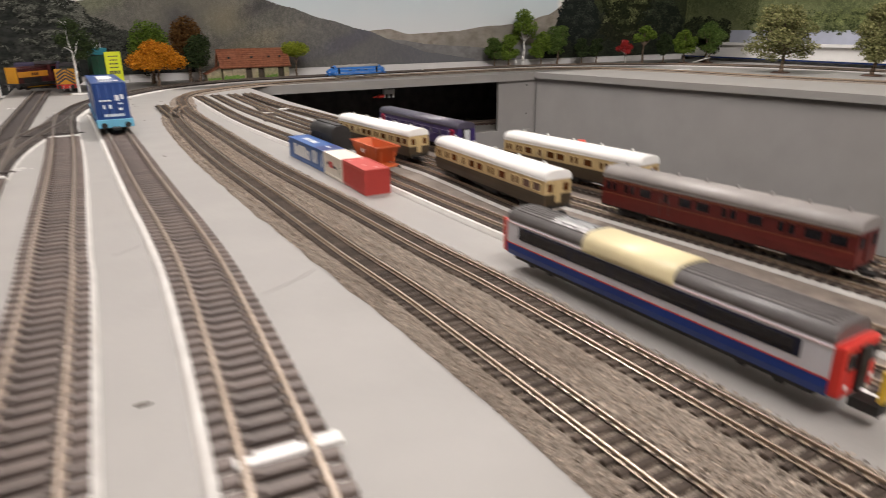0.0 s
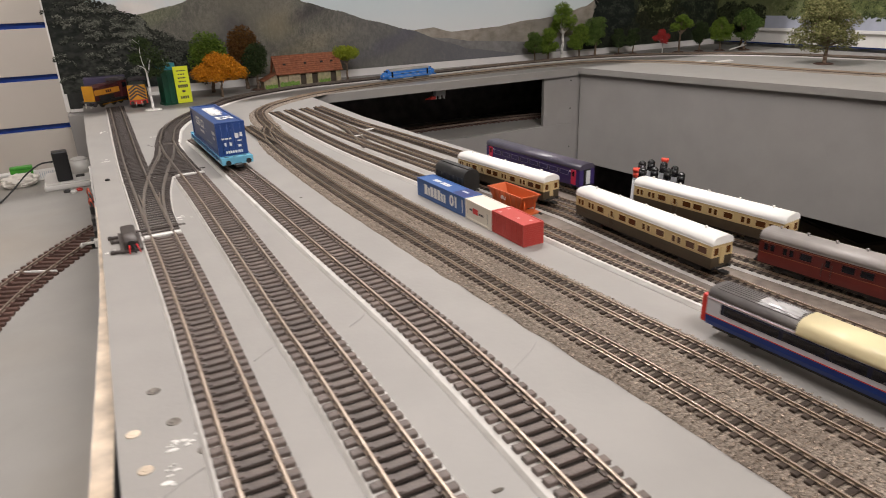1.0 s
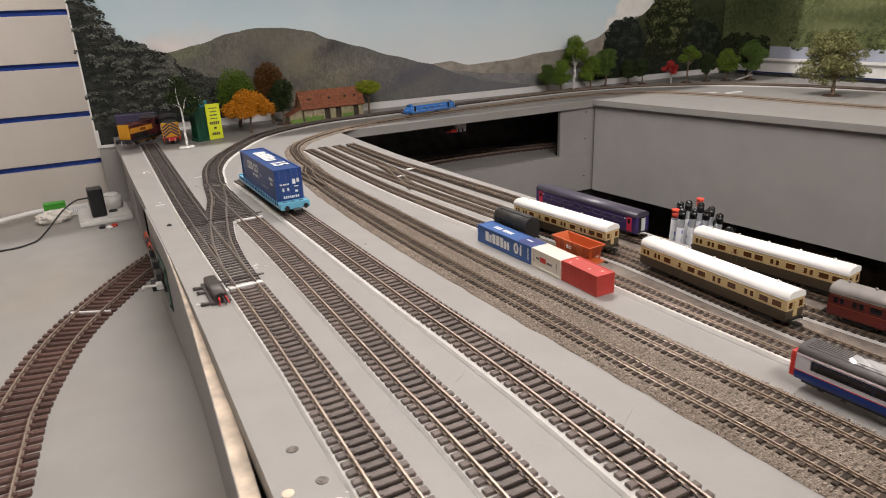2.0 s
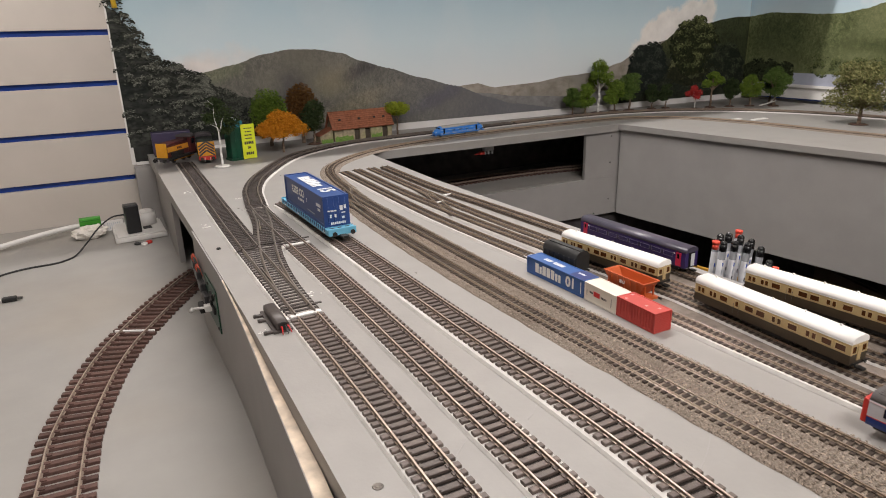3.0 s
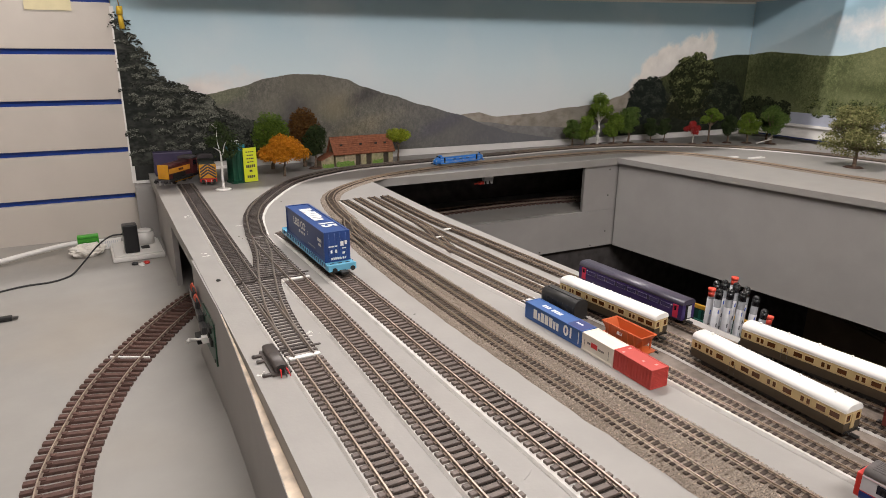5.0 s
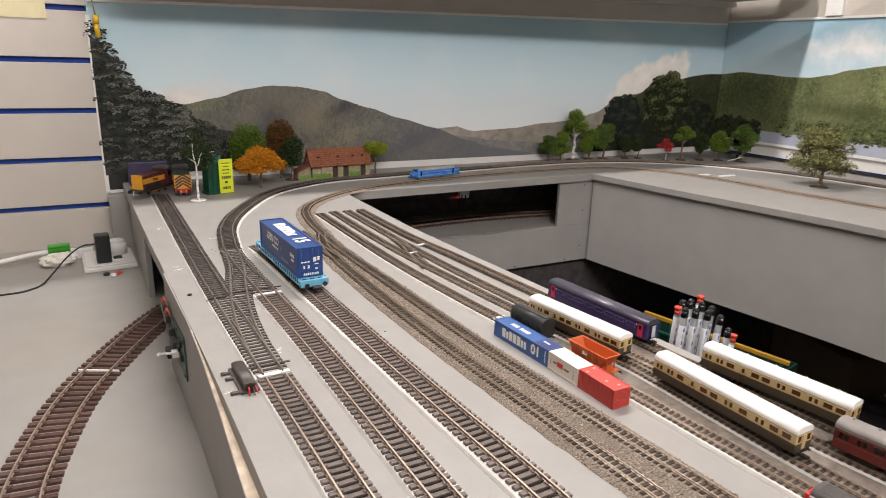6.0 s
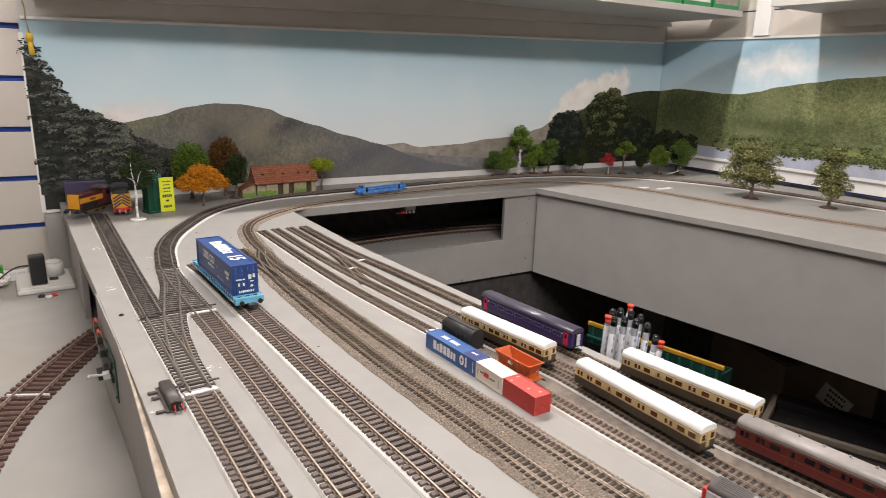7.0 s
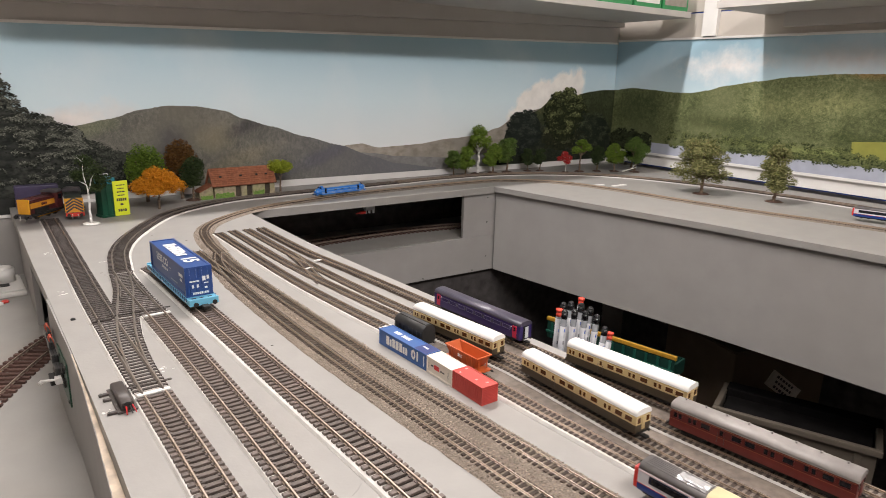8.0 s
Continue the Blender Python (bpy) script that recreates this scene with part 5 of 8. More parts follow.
def railcar(m, label, tape):
    veh = thing("railcar", label, "railcar", m)
    blue = mat("deep_blue_railcar_paint", (0.010, 0.040, 0.22), 0.3, var=0.06, scale=100)
    white = mat("grey_white_railcar_paint", (0.60, 0.60, 0.64), 0.35, var=0.05, scale=100)
    red = mat("red_railcar_end_paint", (0.62, 0.035, 0.025), 0.35, var=0.06, scale=100)
    roof = mat("dark_grey_ribbed_roof", (0.125, 0.115, 0.112), 0.4, var=0.12, scale=120)
    part("underframe", boxes((-w * 0.82, w * 0.82, -L / 2 + 0.004, L / 2 - 0.004, 0.0022, 0.0048), (-w * 0.6, w * 0.6, -L * 0.2, L * 0.2, 0.0010, 0.003), bevel=0.0002), UNDER, veh)
    for s in (-1, 1):
        bogie(veh, s * (L / 2 - 0.022))
    part("lower_side", prism([(-w * 0.93, 0.0042), (w * 0.93, 0.0042), (w, 0.0068), (w, 0.0098), (-w, 0.0098), (-w, 0.0068)], -L / 2, L / 2, False), blue, veh, "deep blue lower band")
    part("red_stripe", boxes((-w - 0.00008, w + 0.00008, -L / 2, L / 2, 0.0098, 0.0103)), red, veh)
    part("side", prism([(-w, 0.0103), (w, 0.0103), (w * 0.99, 0.0185), (w * 0.95, 0.0212), (-w * 0.95, 0.0212), (-w * 0.99, 0.0185)], -L / 2, L / 2, False), white, veh, "grey-white upper side")
    part("roof", prism(roof_profile(w * 0.975, 0.0212, 0.0262), -L / 2, L / 2), roof, veh, "dark grey ribbed roof")
    for k in range(-3, 4):
        x = k * 0.0021
        z = 0.0212 + 0.0050 * math.sin(math.acos(min(1, abs(x) / (w * 0.975)) ** (1 / 0.55))) ** 0.85
        part("roof_rib", boxes((x - 0.00025, x + 0.00025, -L / 2 + 0.003, L / 2 - 0.003, z - 0.0004, z + 0.00025)), roof, veh)
    for side in (-1, 1):
        part("window_band", boxes((side * w * 0.992 - 0.0004, side * w * 0.992 + 0.0003, -0.0675, 0.0675, 0.0131, 0.0190), bevel=0.0003), mat("navy_window_band", (0.008, 0.011, 0.030), 0.25, var=0.08, scale=60), veh, "dark navy window band")
        for y0, y1 in ((-0.0655, -0.034), (-0.032, -0.0105), (-0.0085, 0.0085), (0.0105, 0.032), (0.034, 0.0655)):
            window(veh, side, w * 1.004, y0, y1, 0.0138, 0.0184, GLASS_DARK)
        part("pale_line", boxes((side * w * 0.975 - 0.0004, side * w * 0.975 + 0.0004, -L / 2, L / 2, 0.0197, 0.0203)), mat("pale_pink_line", (0.62, 0.50, 0.50), 0.4), veh)
    for s in (-1, 1):
        e = part("cab_end", boxes((-w * 0.98, w * 0.98, s * L / 2 - 0.0006, s * (L / 2 + 0.0035), 0.0046, 0.0212) if s > 0 else (-w * 0.98, w * 0.98, -L / 2 - 0.0035, -L / 2 + 0.0006, 0.0046, 0.0212), bevel=0.0012), red, veh, "red cab end")
        for x in (-0.0055, 0.0055):
            part("cab_window", boxes((x - 0.0026, x + 0.0026, s * (L / 2 + 0.0035) - 0.0003, s * (L / 2 + 0.0035) + 0.0003, 0.0135, 0.0188), bevel=0.0002), GLASS_DARK, e)
        part("gangway", boxes((-0.0022, 0.0022, s * (L / 2 + 0.0040) - 0.0008, s * (L / 2 + 0.0040) + 0.0008, 0.0060, 0.0200), bevel=0.0003), UNDER, e)
        for x in (-0.007, 0.007):
            part("lamp", boxes((x - 0.0008, x + 0.0008, s * (L / 2 + 0.0036) - 0.0003, s * (L / 2 + 0.0036) + 0.0003, 0.0075, 0.0088)), WHITE, e)
    if tape:
        cream = mat("cream_plastic_cover", (0.76, 0.66, 0.40), 0.4, var=0.05, scale=60)
        part("cover", prism([(-w * 1.04, 0.0196)] + [(x, z + 0.0009) for x, z in roof_profile(w * 1.03, 0.0205, 0.0266)][::-1] + [(w * 1.04, 0.0196)], -0.020, 0.026), cream, veh, "cream plastic cover over the roof")
        bm = bmesh.new()
        rng = random.Random(9)
        grid = [[bm.verts.new((x * 0.0022, 0.0285 + j * 0.0036, 0.0213 + 0.0052 * math.sqrt(max(0.0, 1 - (x / 4.6) ** 2)) + rng.uniform(0, 0.0006))) for x in range(-3, 4)] for j in range(7)]
        for j in range(6):
            for i in range(6):
                bm.faces.new((grid[j][i], grid[j][i + 1], grid[j + 1][i + 1], grid[j + 1][i]))
        part("tape", bm, mat("clear_glossy_tape", (0.55, 0.55, 0.56), 0.12, metal=0.5, var=0.1), veh, "shiny crumpled tape on the roof")
        part("coupling_plate", boxes((-0.004, 0.004, -L / 2 - 0.0125, -L / 2 - 0.0110, 0.0060, 0.0155), bevel=0.0003), mat("yellow_plastic", (0.70, 0.45, 0.03), 0.4), veh, "yellow plate at the coupling end")
        part("coupling", boxes((-0.0028, 0.0028, -L / 2 - 0.0118, -L / 2 - 0.003, 0.0010, 0.0042)), UNDER, veh)
    return veh


railcar(m, "blue, white and red model railcar with a cream roof cover", True)
railcar(Matrix.Translation((1.504, 0.668, 0.0075)) @ Matrix.Rotation(0.25, 4, "Z"), "blue, white and red model railcar on the far line", False)

# blue diesel on the far straight
DB = mat("bright_blue_loco_paint", (0.035, 0.20, 0.62), 0.3, var=0.05, scale=100)
DG = mat("pale_grey_loco_roof", (0.42, 0.39, 0.36), 0.45, var=0.08, scale=100)
DS = mat("silver_loco_trim", (0.62, 0.60, 0.50), 0.3, metal=0.6)
pos, way = min(smooth_path(M2C2, 0.002), key=lambda q: abs(q[0].x - 0.585))
m = Matrix.Translation((pos.x, pos.y, N_TOP)) @ Matrix.Rotation(math.atan2(way.y, way.x) - math.pi / 2, 4, "Z")
loco = thing("locomotive", "bright blue model diesel locomotive with grey roof and rounded noses", "locomotive", m)
L, w = 0.118, 0.0094
part("body", prism([(-w * 0.93, 0.0052), (w * 0.93, 0.0052), (w, 0.0080), (w, 0.0185), (w * 0.93, 0.0215), (-w * 0.93, 0.0215), (-w, 0.0185), (-w, 0.0080)], -L / 2, L / 2, False), DB, loco)
part("roof", prism(roof_profile(w * 0.95, 0.0215, 0.0262), -L / 2 + 0.006, L / 2 - 0.006), DG, loco, "pale grey roof")
for k in range(5):
    y = -0.036 + k * 0.018
    part("roof_fan", cyl((0, y, 0.0258), (0, y, 0.0268), 0.0036, 0.0032, 14), DG, loco)
for s in (-1, 1):
    bm = bmesh.new()
    bmesh.ops.create_uvsphere(bm, u_segments=20, v_segments=12, radius=1.0)
    for v in bm.verts:
        v.co = Vector((v.co.x * w * 0.98, s * (L / 2 - 0.001) + v.co.y * 0.0165, 0.0125 + v.co.z * 0.0082))
    for f in bm.faces:
        f.smooth = True
    part("nose", bm, DB, loco)
    bm = bmesh.new()
    bmesh.ops.create_uvsphere(bm, u_segments=20, v_segments=12, radius=1.0)
    for v in bm.verts:
        v.co = Vector((v.co.x * w * 0.97, s * (L / 2 - 0.006) + v.co.y * 0.0085, 0.0190 + v.co.z * 0.0072))
    for f in bm.faces:
        f.smooth = True
    cab = part("cab", bm, DB, loco)
    for x in (-0.0042, 0.0042):
        part("windscreen", boxes((x - 0.0030, x + 0.0030, s * (L / 2 + 0.0006) - 0.0012, s * (L / 2 + 0.0006) + 0.0012, 0.0200, 0.0238), bevel=0.0006), GLASS_DARK, cab)
    part("headlamp", cyl((0, s * (L / 2 + 0.0125), 0.0165), (0, s * (L / 2 + 0.0145), 0.0165), 0.0018, seg=12), DS, loco)
    for q in (-1, 1):
        for k in range(3):
            part("whisker", cyl((q * 0.0006, s * (L / 2 + 0.0152 - 0.0004 * k), 0.0112 - 0.0012 * k), (q * 0.0078, s * (L / 2 + 0.0095), 0.0150 - 0.0014 * k), 0.0003, seg=6), DS, loco)
        part("buffer", cyl((q * 0.0058, s * (L / 2 + 0.012), 0.0065), (q * 0.0058, s * (L / 2 + 0.017), 0.0065), 0.0011, seg=10), UNDER, loco)
    part("buffer_beam", boxes((-w * 0.85, w * 0.85, s * (L / 2 + 0.0115) - 0.002, s * (L / 2 + 0.0115) + 0.002, 0.0048, 0.0082), bevel=0.0004), DB, loco)
    part("bogie", boxes((-0.0075, 0.0075, s * 0.036 - 0.018, s * 0.036 + 0.018, 0.0012, 0.0050), bevel=0.0006), mat("grey_bogie_plastic", (0.15, 0.14, 0.12), 0.6), loco, "dusty grey bogie")
    for k in (-1, 0, 1):
        wheelset(loco, s * 0.036 + k * 0.0125, 0.0, 0.0036, 0.009)
for side in (-1, 1):
    for z in (0.0082, 0.0105, 0.0165):
        part("side_stripe", boxes((side * w - 0.0002, side * w + 0.0002, -L / 2, L / 2, z, z + 0.0005)), DS, loco)
    for y in (-0.048, 0.048):
        part("cab_door", boxes((side * w - 0.0003, side * w + 0.0003, y - 0.0022, y + 0.0022, 0.0085, 0.0205)), GLASS_DARK, loco)
    for y in (-0.02, 0.0, 0.02):
        part("grille", boxes((side * w - 0.0003, side * w + 0.0003, y - 0.0040, y + 0.0040, 0.0135, 0.0160)), mat("dark_grille", (0.03, 0.07, 0.16), 0.5), loco)

# ---------------- containers and wagons ----------------
CB = mat("blue_container_plastic", (0.034, 0.105, 0.31), 0.42, var=0.06, scale=80)
CN = mat("dark_blue_container_plastic", (0.022, 0.060, 0.215), 0.28, var=0.06, scale=80)
CW = mat("cream_white_container_plastic", (0.72, 0.66, 0.57), 0.45, var=0.04, scale=80)
CR = mat("coral_red_container_plastic", (0.48, 0.056, 0.045), 0.48, var=0.05, scale=80)


def container(label, m, L, W, H, body, rib_step, rib_out=0.0004):
    ob = thing("container", label, "container", m)
    t = 0.0012 * H / 0.0175
    part("body", box(-W / 2 + t * 0.4, W / 2 - t * 0.4, -L / 2 + t * 0.4, L / 2 - t * 0.4, t * 0.5, H - t * 0.3), body, ob)
    bm = bmesh.new()
    for sx in (-1, 1):
        for z0, z1 in ((0, t * 1.4), (H - t * 1.3, H)):
            x = sx * W / 2
            bm_box(bm, min(x, x - sx * t), max(x, x - sx * t), -L / 2, L / 2, z0, z1)
        for sy in (-1, 1):
            x, y = sx * W / 2, sy * L / 2
            bm_box(bm, min(x, x - sx * t), max(x, x - sx * t), min(y, y - sy * t), max(y, y - sy * t), t * 1.4, H - t * 1.3)
    for sy in (-1, 1):
        y = sy * L / 2
        for z0, z1 in ((0, t * 1.4), (H - t * 1.3, H)):
            bm_box(bm, -W / 2 + t, W / 2 - t, min(y, y - sy * t), max(y, y - sy * t), z0, z1)
    part("frame", bm, body, ob)
    if rib_step:
        n = int((L - 4 * t) / rib_step)
        for side in (-1, 1):
            for k in range(n):
                y = -L / 2 + 2 * t + (k + 0.5) * (L - 4 * t) / n
                x = side * (W / 2 - t * 0.4)
                part("rib", boxes((x - rib_out, x + rib_out, y - rib_step * 0.28, y + rib_step * 0.28, t * 1.5, H - t * 1.4)), body, ob)
    return ob


def place(x, y, ang, z=0.0003):
    return Matrix.Translation((x, y, z)) @ Matrix.Rotation(ang, 4, "Z")


c = container("coral red ribbed model container standing on the board", place(0.2440, 0.5290, 0.03), 0.0455, 0.0192, 0.0182, CR, 0.0033, 0.0006)
for s in (-1, 1):
    for k in range(9):
        part("end_rib", boxes((-0.0080, 0.0080, s * 0.02225 - 0.0005, s * 0.02225 + 0.0005, 0.0022 + k * 0.0016, 0.0030 + k * 0.0016)), CR, c)
for x, y in ((-0.006, 0.015), (0.004, 0.018), (0.002, -0.016), (-0.003, -0.006)):
    part("roof_mark", boxes((x - 0.0013, x + 0.0013, y - 0.0011, y + 0.0011, 0.0182, 0.0183)), mat("pink_print", (0.72, 0.35, 0.33), 0.5), c)
c = container("cream-white model container with a red emblem", place(0.2418, 0.5735, 0.03), 0.0425, 0.0190, 0.0178, CW, 0.0)
for side, P_ in ((-1, SIDE_L), (1, SIDE_R)):
    o = part("emblem", boxes((-0.0042, 0.0042, -0.0024, 0.0024, -0.0001, 0.0001), bevel=0.00005), mat("red_print", (0.55, 0.02, 0.02), 0.45), c)
    o.matrix_basis = P_(side * 0.00935, 0.004, 0.0098)
    letter_bars("lettering", [0.0014, 0.0009, 0.0014], 0.0019, 0.0004, P_(side * 0.00935, 0.0115, 0.0098), mat("black_print", (0.05, 0.045, 0.05), 0.5), c)
    letter_bars("lettering", [0.0012, 0.0014, 0.0008, 0.0012, 0.0012], 0.0019, 0.0004, P_(side * 0.00935, -0.0055, 0.0090), mat("black_print", (0.05, 0.045, 0.05), 0.5), c)
    letter_bars("lettering", [0.0004] * 1, 0.009, 0.0004, P_(side * 0.00935, -0.0155, 0.0085), mat("black_print", (0.05, 0.045, 0.05), 0.5), c)
    letter_bars("lettering", [0.0004] * 1, 0.006, 0.0004, P_(side * 0.00935, 0.0175, 0.0085), mat("black_print", (0.05, 0.045, 0.05), 0.5), c)
c = container("blue model container with white lettering standing on the board", place(0.2378, 0.6400, 0.072), 0.0875, 0.0190, 0.0178, CB, 0.0)
for side, P_ in ((-1, SIDE_L), (1, SIDE_R)):
    k = -side
    letter_bars("lettering", [0.0056, 0.0034, 0.0052, 0.0054, 0.0052, 0.0034, 0.0034], 0.0100, 0.0014, P_(side * 0.00935, k * 0.0095, 0.0092), WHITE, c)
    bold("number", "01", 0.0142, P_(side * 0.00935, -k * 0.0250, 0.0092), WHITE, c)
    part("rib", boxes((side * 0.0092 - 0.0002, side * 0.0092 + 0.0002, -0.0400, -0.0394, 0.003, 0.015)), WHITE, c)
letter_bars("lettering", [0.0030, 0.0030, 0.0030], 0.0052, 0.0008, TOP(0, 0.020, 0.0177), WHITE, c)
letter_bars("lettering", [0.0030, 0.0032, 0.0030, 0.0030], 0.0052, 0.0008, TOP(0, 0.0035, 0.0177), WHITE, c)
part("roof_patch", box(-0.0088, 0.0088, -0.0425, -0.022, 0.0177, 0.01785), mat("navy_print", (0.02, 0.035, 0.16), 0.4), c)
letter_bars("lettering", [0.0016, 0.0012, 0.0016, 0.0014, 0.0014], 0.0026, 0.0004, TOP(0.001, -0.030, 0.0179), WHITE, c)

# black van and orange hopper on the first siding
m = at_track(S1, 0.660, SZ) @ Matrix.Translation((0.001, 0, 0))
van = thing("wagon", "matt black ribbed model van wagon", "wagon", m)
BK = mat("matt_black_van", (0.020, 0.019, 0.018), 0.55, var=0.2, scale=120, stain=(0.05, 0.042, 0.035), stain_scale=60)
part("body", prism([(-0.0088, 0.0050), (0.0088, 0.0050), (0.0090, 0.0165)] + roof_profile(0.0090, 0.0165, 0.0250, 10, 0.8)[1:-1] + [(-0.0090, 0.0165)], -0.0255, 0.0255), BK, van)
for k in range(7):
    y = -0.0225 + k * 0.0075
    for side in (-1, 1):
        part("rib", boxes((side * 0.0091 - 0.0005, side * 0.0091 + 0.0005, y - 0.0007, y + 0.0007, 0.0055, 0.0172)), BK, van)
part("walkway", boxes((-0.0030, 0.0030, -0.0235, 0.0235, 0.0246, 0.0256), bevel=0.0002), BK, van)
part("underframe", boxes((-0.0070, 0.0070, -0.026, 0.026, 0.0036, 0.0050)), UNDER, van)
for y in (-0.015, 0.015):
    wheelset(van, y, 0.0, 0.0031, 0.009)
    for q in (-1, 1):
        part("axle_guard", boxes((q * 0.0068 - 0.0005, q * 0.0068 + 0.0005, y - 0.0025, y + 0.0025, 0.0012, 0.0045)), UNDER, van)
for s in (-1, 1):
    for q in (-1, 1):
        part("buffer", cyl((q * 0.0058, s * 0.0255, 0.0045), (q * 0.0058, s * 0.0290, 0.0045), 0.0010, seg=10), UNDER, van)

m = at_track(S1, 0.573, SZ) @ Matrix.Translation((0.003, 0, 0))
hop = thing("wagon", "orange open model hopper wagon with white markings", "wagon", m)
OR = mat("orange_wagon_plastic", (0.52, 0.105, 0.025), 0.45, var=0.07, scale=90, stain=(0.36, 0.075, 0.02), stain_scale=40)
bm = bmesh.new()
ring = lambda hx, hy, z: [bm.verts.new(p) for p in ((-hx, -hy, z), (hx, -hy, z), (hx, hy, z), (-hx, hy, z))]
a, b, c_, d = ring(0.0075, 0.0175, 0.0062), ring(0.0096, 0.0248, 0.0190), ring(0.0086, 0.0236, 0.0190), ring(0.0062, 0.0150, 0.0075)
for r0, r1 in ((a, b), (b, c_), (c_, d)):
    for i in range(4):
        bm.faces.new((r0[i], r0[(i + 1) % 4], r1[(i + 1) % 4], r1[i]))
bm.faces.new(a[::-1])
bm.faces.new(d)
bmesh.ops.recalc_face_normals(bm, faces=bm.faces)
part("hopper_body", bm, OR, hop)
part("rim", boxes((-0.0101, 0.0101, -0.0252, -0.0243, 0.0184, 0.0194), (-0.0101, 0.0101, 0.0243, 0.0252, 0.0184, 0.0194), (-0.0101, -0.0093, -0.0243, 0.0243, 0.0184, 0.0194), (0.0093, 0.0101, -0.0243, 0.0243, 0.0184, 0.0194)), OR, hop)
for side in (-1, 1):
    for k in range(5):
        y = -0.018 + k * 0.009
        rib = part("rib", boxes((-0.0006, 0.0006, -0.0005, 0.0005, 0, 0.0122)), OR, hop)
        rib.matrix_basis = Matrix.Translation((side * 0.0079, y * 0.86, 0.0066)) @ Matrix.Rotation(side * 0.165, 4, "Y")
    o = letter_bars("lettering", [0.0028, 0.0028], 0.0030, 0.0008, (SIDE_L if side < 0 else SIDE_R)(side * 0.0093, 0.002, 0.0136) @ Matrix.Rotation(-0.165, 4, "X"), WHITE, hop)
part("platform", boxes((-0.0078, 0.0078, -0.0285, -0.0165, 0.0040, 0.0052), (-0.0078, 0.0078, 0.0165, 0.0285, 0.0040, 0.0052), (-0.0030, 0.0030, -0.0165, 0.0165, 0.0030, 0.0062), bevel=0.0002), OR, hop)
for s in (-1, 1):
    for q in (-1, 1):
        part("post", boxes((q * 0.0055 - 0.0006, q * 0.0055 + 0.0006, s * 0.0225 - 0.0006, s * 0.0225 + 0.0006, 0.0052, 0.0150)), OR, hop)
        part("buffer", cyl((q * 0.0058, s * 0.0285, 0.0046), (q * 0.0058, s * 0.0318, 0.0046), 0.0010, seg=10), UNDER, hop)
    wheelset(hop, s * 0.0145, 0.0, 0.0031, 0.009)
    part("axle_frame", boxes((-0.0070, -0.0060, s * 0.0145 - 0.003, s * 0.0145 + 0.003, 0.0012, 0.0045), (0.0060, 0.0070, s * 0.0145 - 0.003, s * 0.0145 + 0.003, 0.0012, 0.0045)), UNDER, hop)

# large container wagon on the straight siding
m = at_track(T3, 0.975, OO_TOP)
flat = thing("wagon", "light blue model flat wagon on the siding", "wagon", m)
LB = mat("light_blue_wagon_plastic", (0.16, 0.46, 0.64), 0.4, var=0.06, scale=60, stain=(0.12, 0.36, 0.52), stain_scale=30)
L = 0.198
part("deck", boxes((-0.0175, 0.0175, -L / 2, L / 2, 0.0090, 0.0118), bevel=0.0004), LB, flat)
for side in (-1, 1):
    x = side * 0.0172
    part("sole_bar", boxes((x - 0.0008, x + 0.0008, -L / 2, L / 2, 0.0052, 0.0122), bevel=0.0003), LB, flat)
    for k in range(24):
        y = -L / 2 + 0.012 + k * (L - 0.024) / 23
        part("lashing_ring", boxes((x + side * 0.0008 - 0.0005, x + side * 0.0008 + 0.0005, y - 0.0011, y + 0.0011, 0.0082, 0.0128)), mat("dark_blue_fitting", (0.02, 0.06, 0.17), 0.5), flat)
    for y in (-0.085, 0.02, 0.08):
        part("label_plate", boxes((x + side * 0.0009 - 0.0002, x + side * 0.0009 + 0.0002, y - 0.003, y + 0.003, 0.0068, 0.0088)), WHITE, flat)
for s in (-1, 1):
    part("end_plate", boxes((-0.0178, 0.0178, s * L / 2 - 0.0012, s * L / 2 + 0.0010, 0.0050, 0.0135), bevel=0.0004), LB, flat)
    for x in (-0.010, 0.0, 0.010):
        part("deck_slot", boxes((x - 0.0026, x + 0.0026, s * (L / 2 - 0.009) - 0.0014, s * (L / 2 - 0.009) + 0.0014, 0.0117, 0.0120)), UNDER, flat)
    for q in (-1, 1):
        part("buffer", bm_cyl(cyl((q * 0.0115, s * L / 2, 0.0080), (q * 0.0115, s * (L / 2 + 0.005), 0.0080), 0.0014, seg=10), (q * 0.0115, s * (L / 2 + 0.005), 0.0080), (q * 0.0115, s * (L / 2 + 0.006), 0.0080), 0.0030, seg=14), UNDER, flat)
    part("coupling", boxes((-0.004, 0.004, s * (L / 2 + 0.005) - 0.006, s * (L / 2 + 0.005) + 0.006, 0.003, 0.006), bevel=0.0003), UNDER, flat)
    bogie(flat, s * (L / 2 - 0.036), 1.9, 0.0165)
big = container("dark blue model container with white lettering, loaded on the flat wagon", m @ Matrix.Translation((0, -0.003, 0.0121)), 0.161, 0.0335, 0.0385, CN, 0.0)
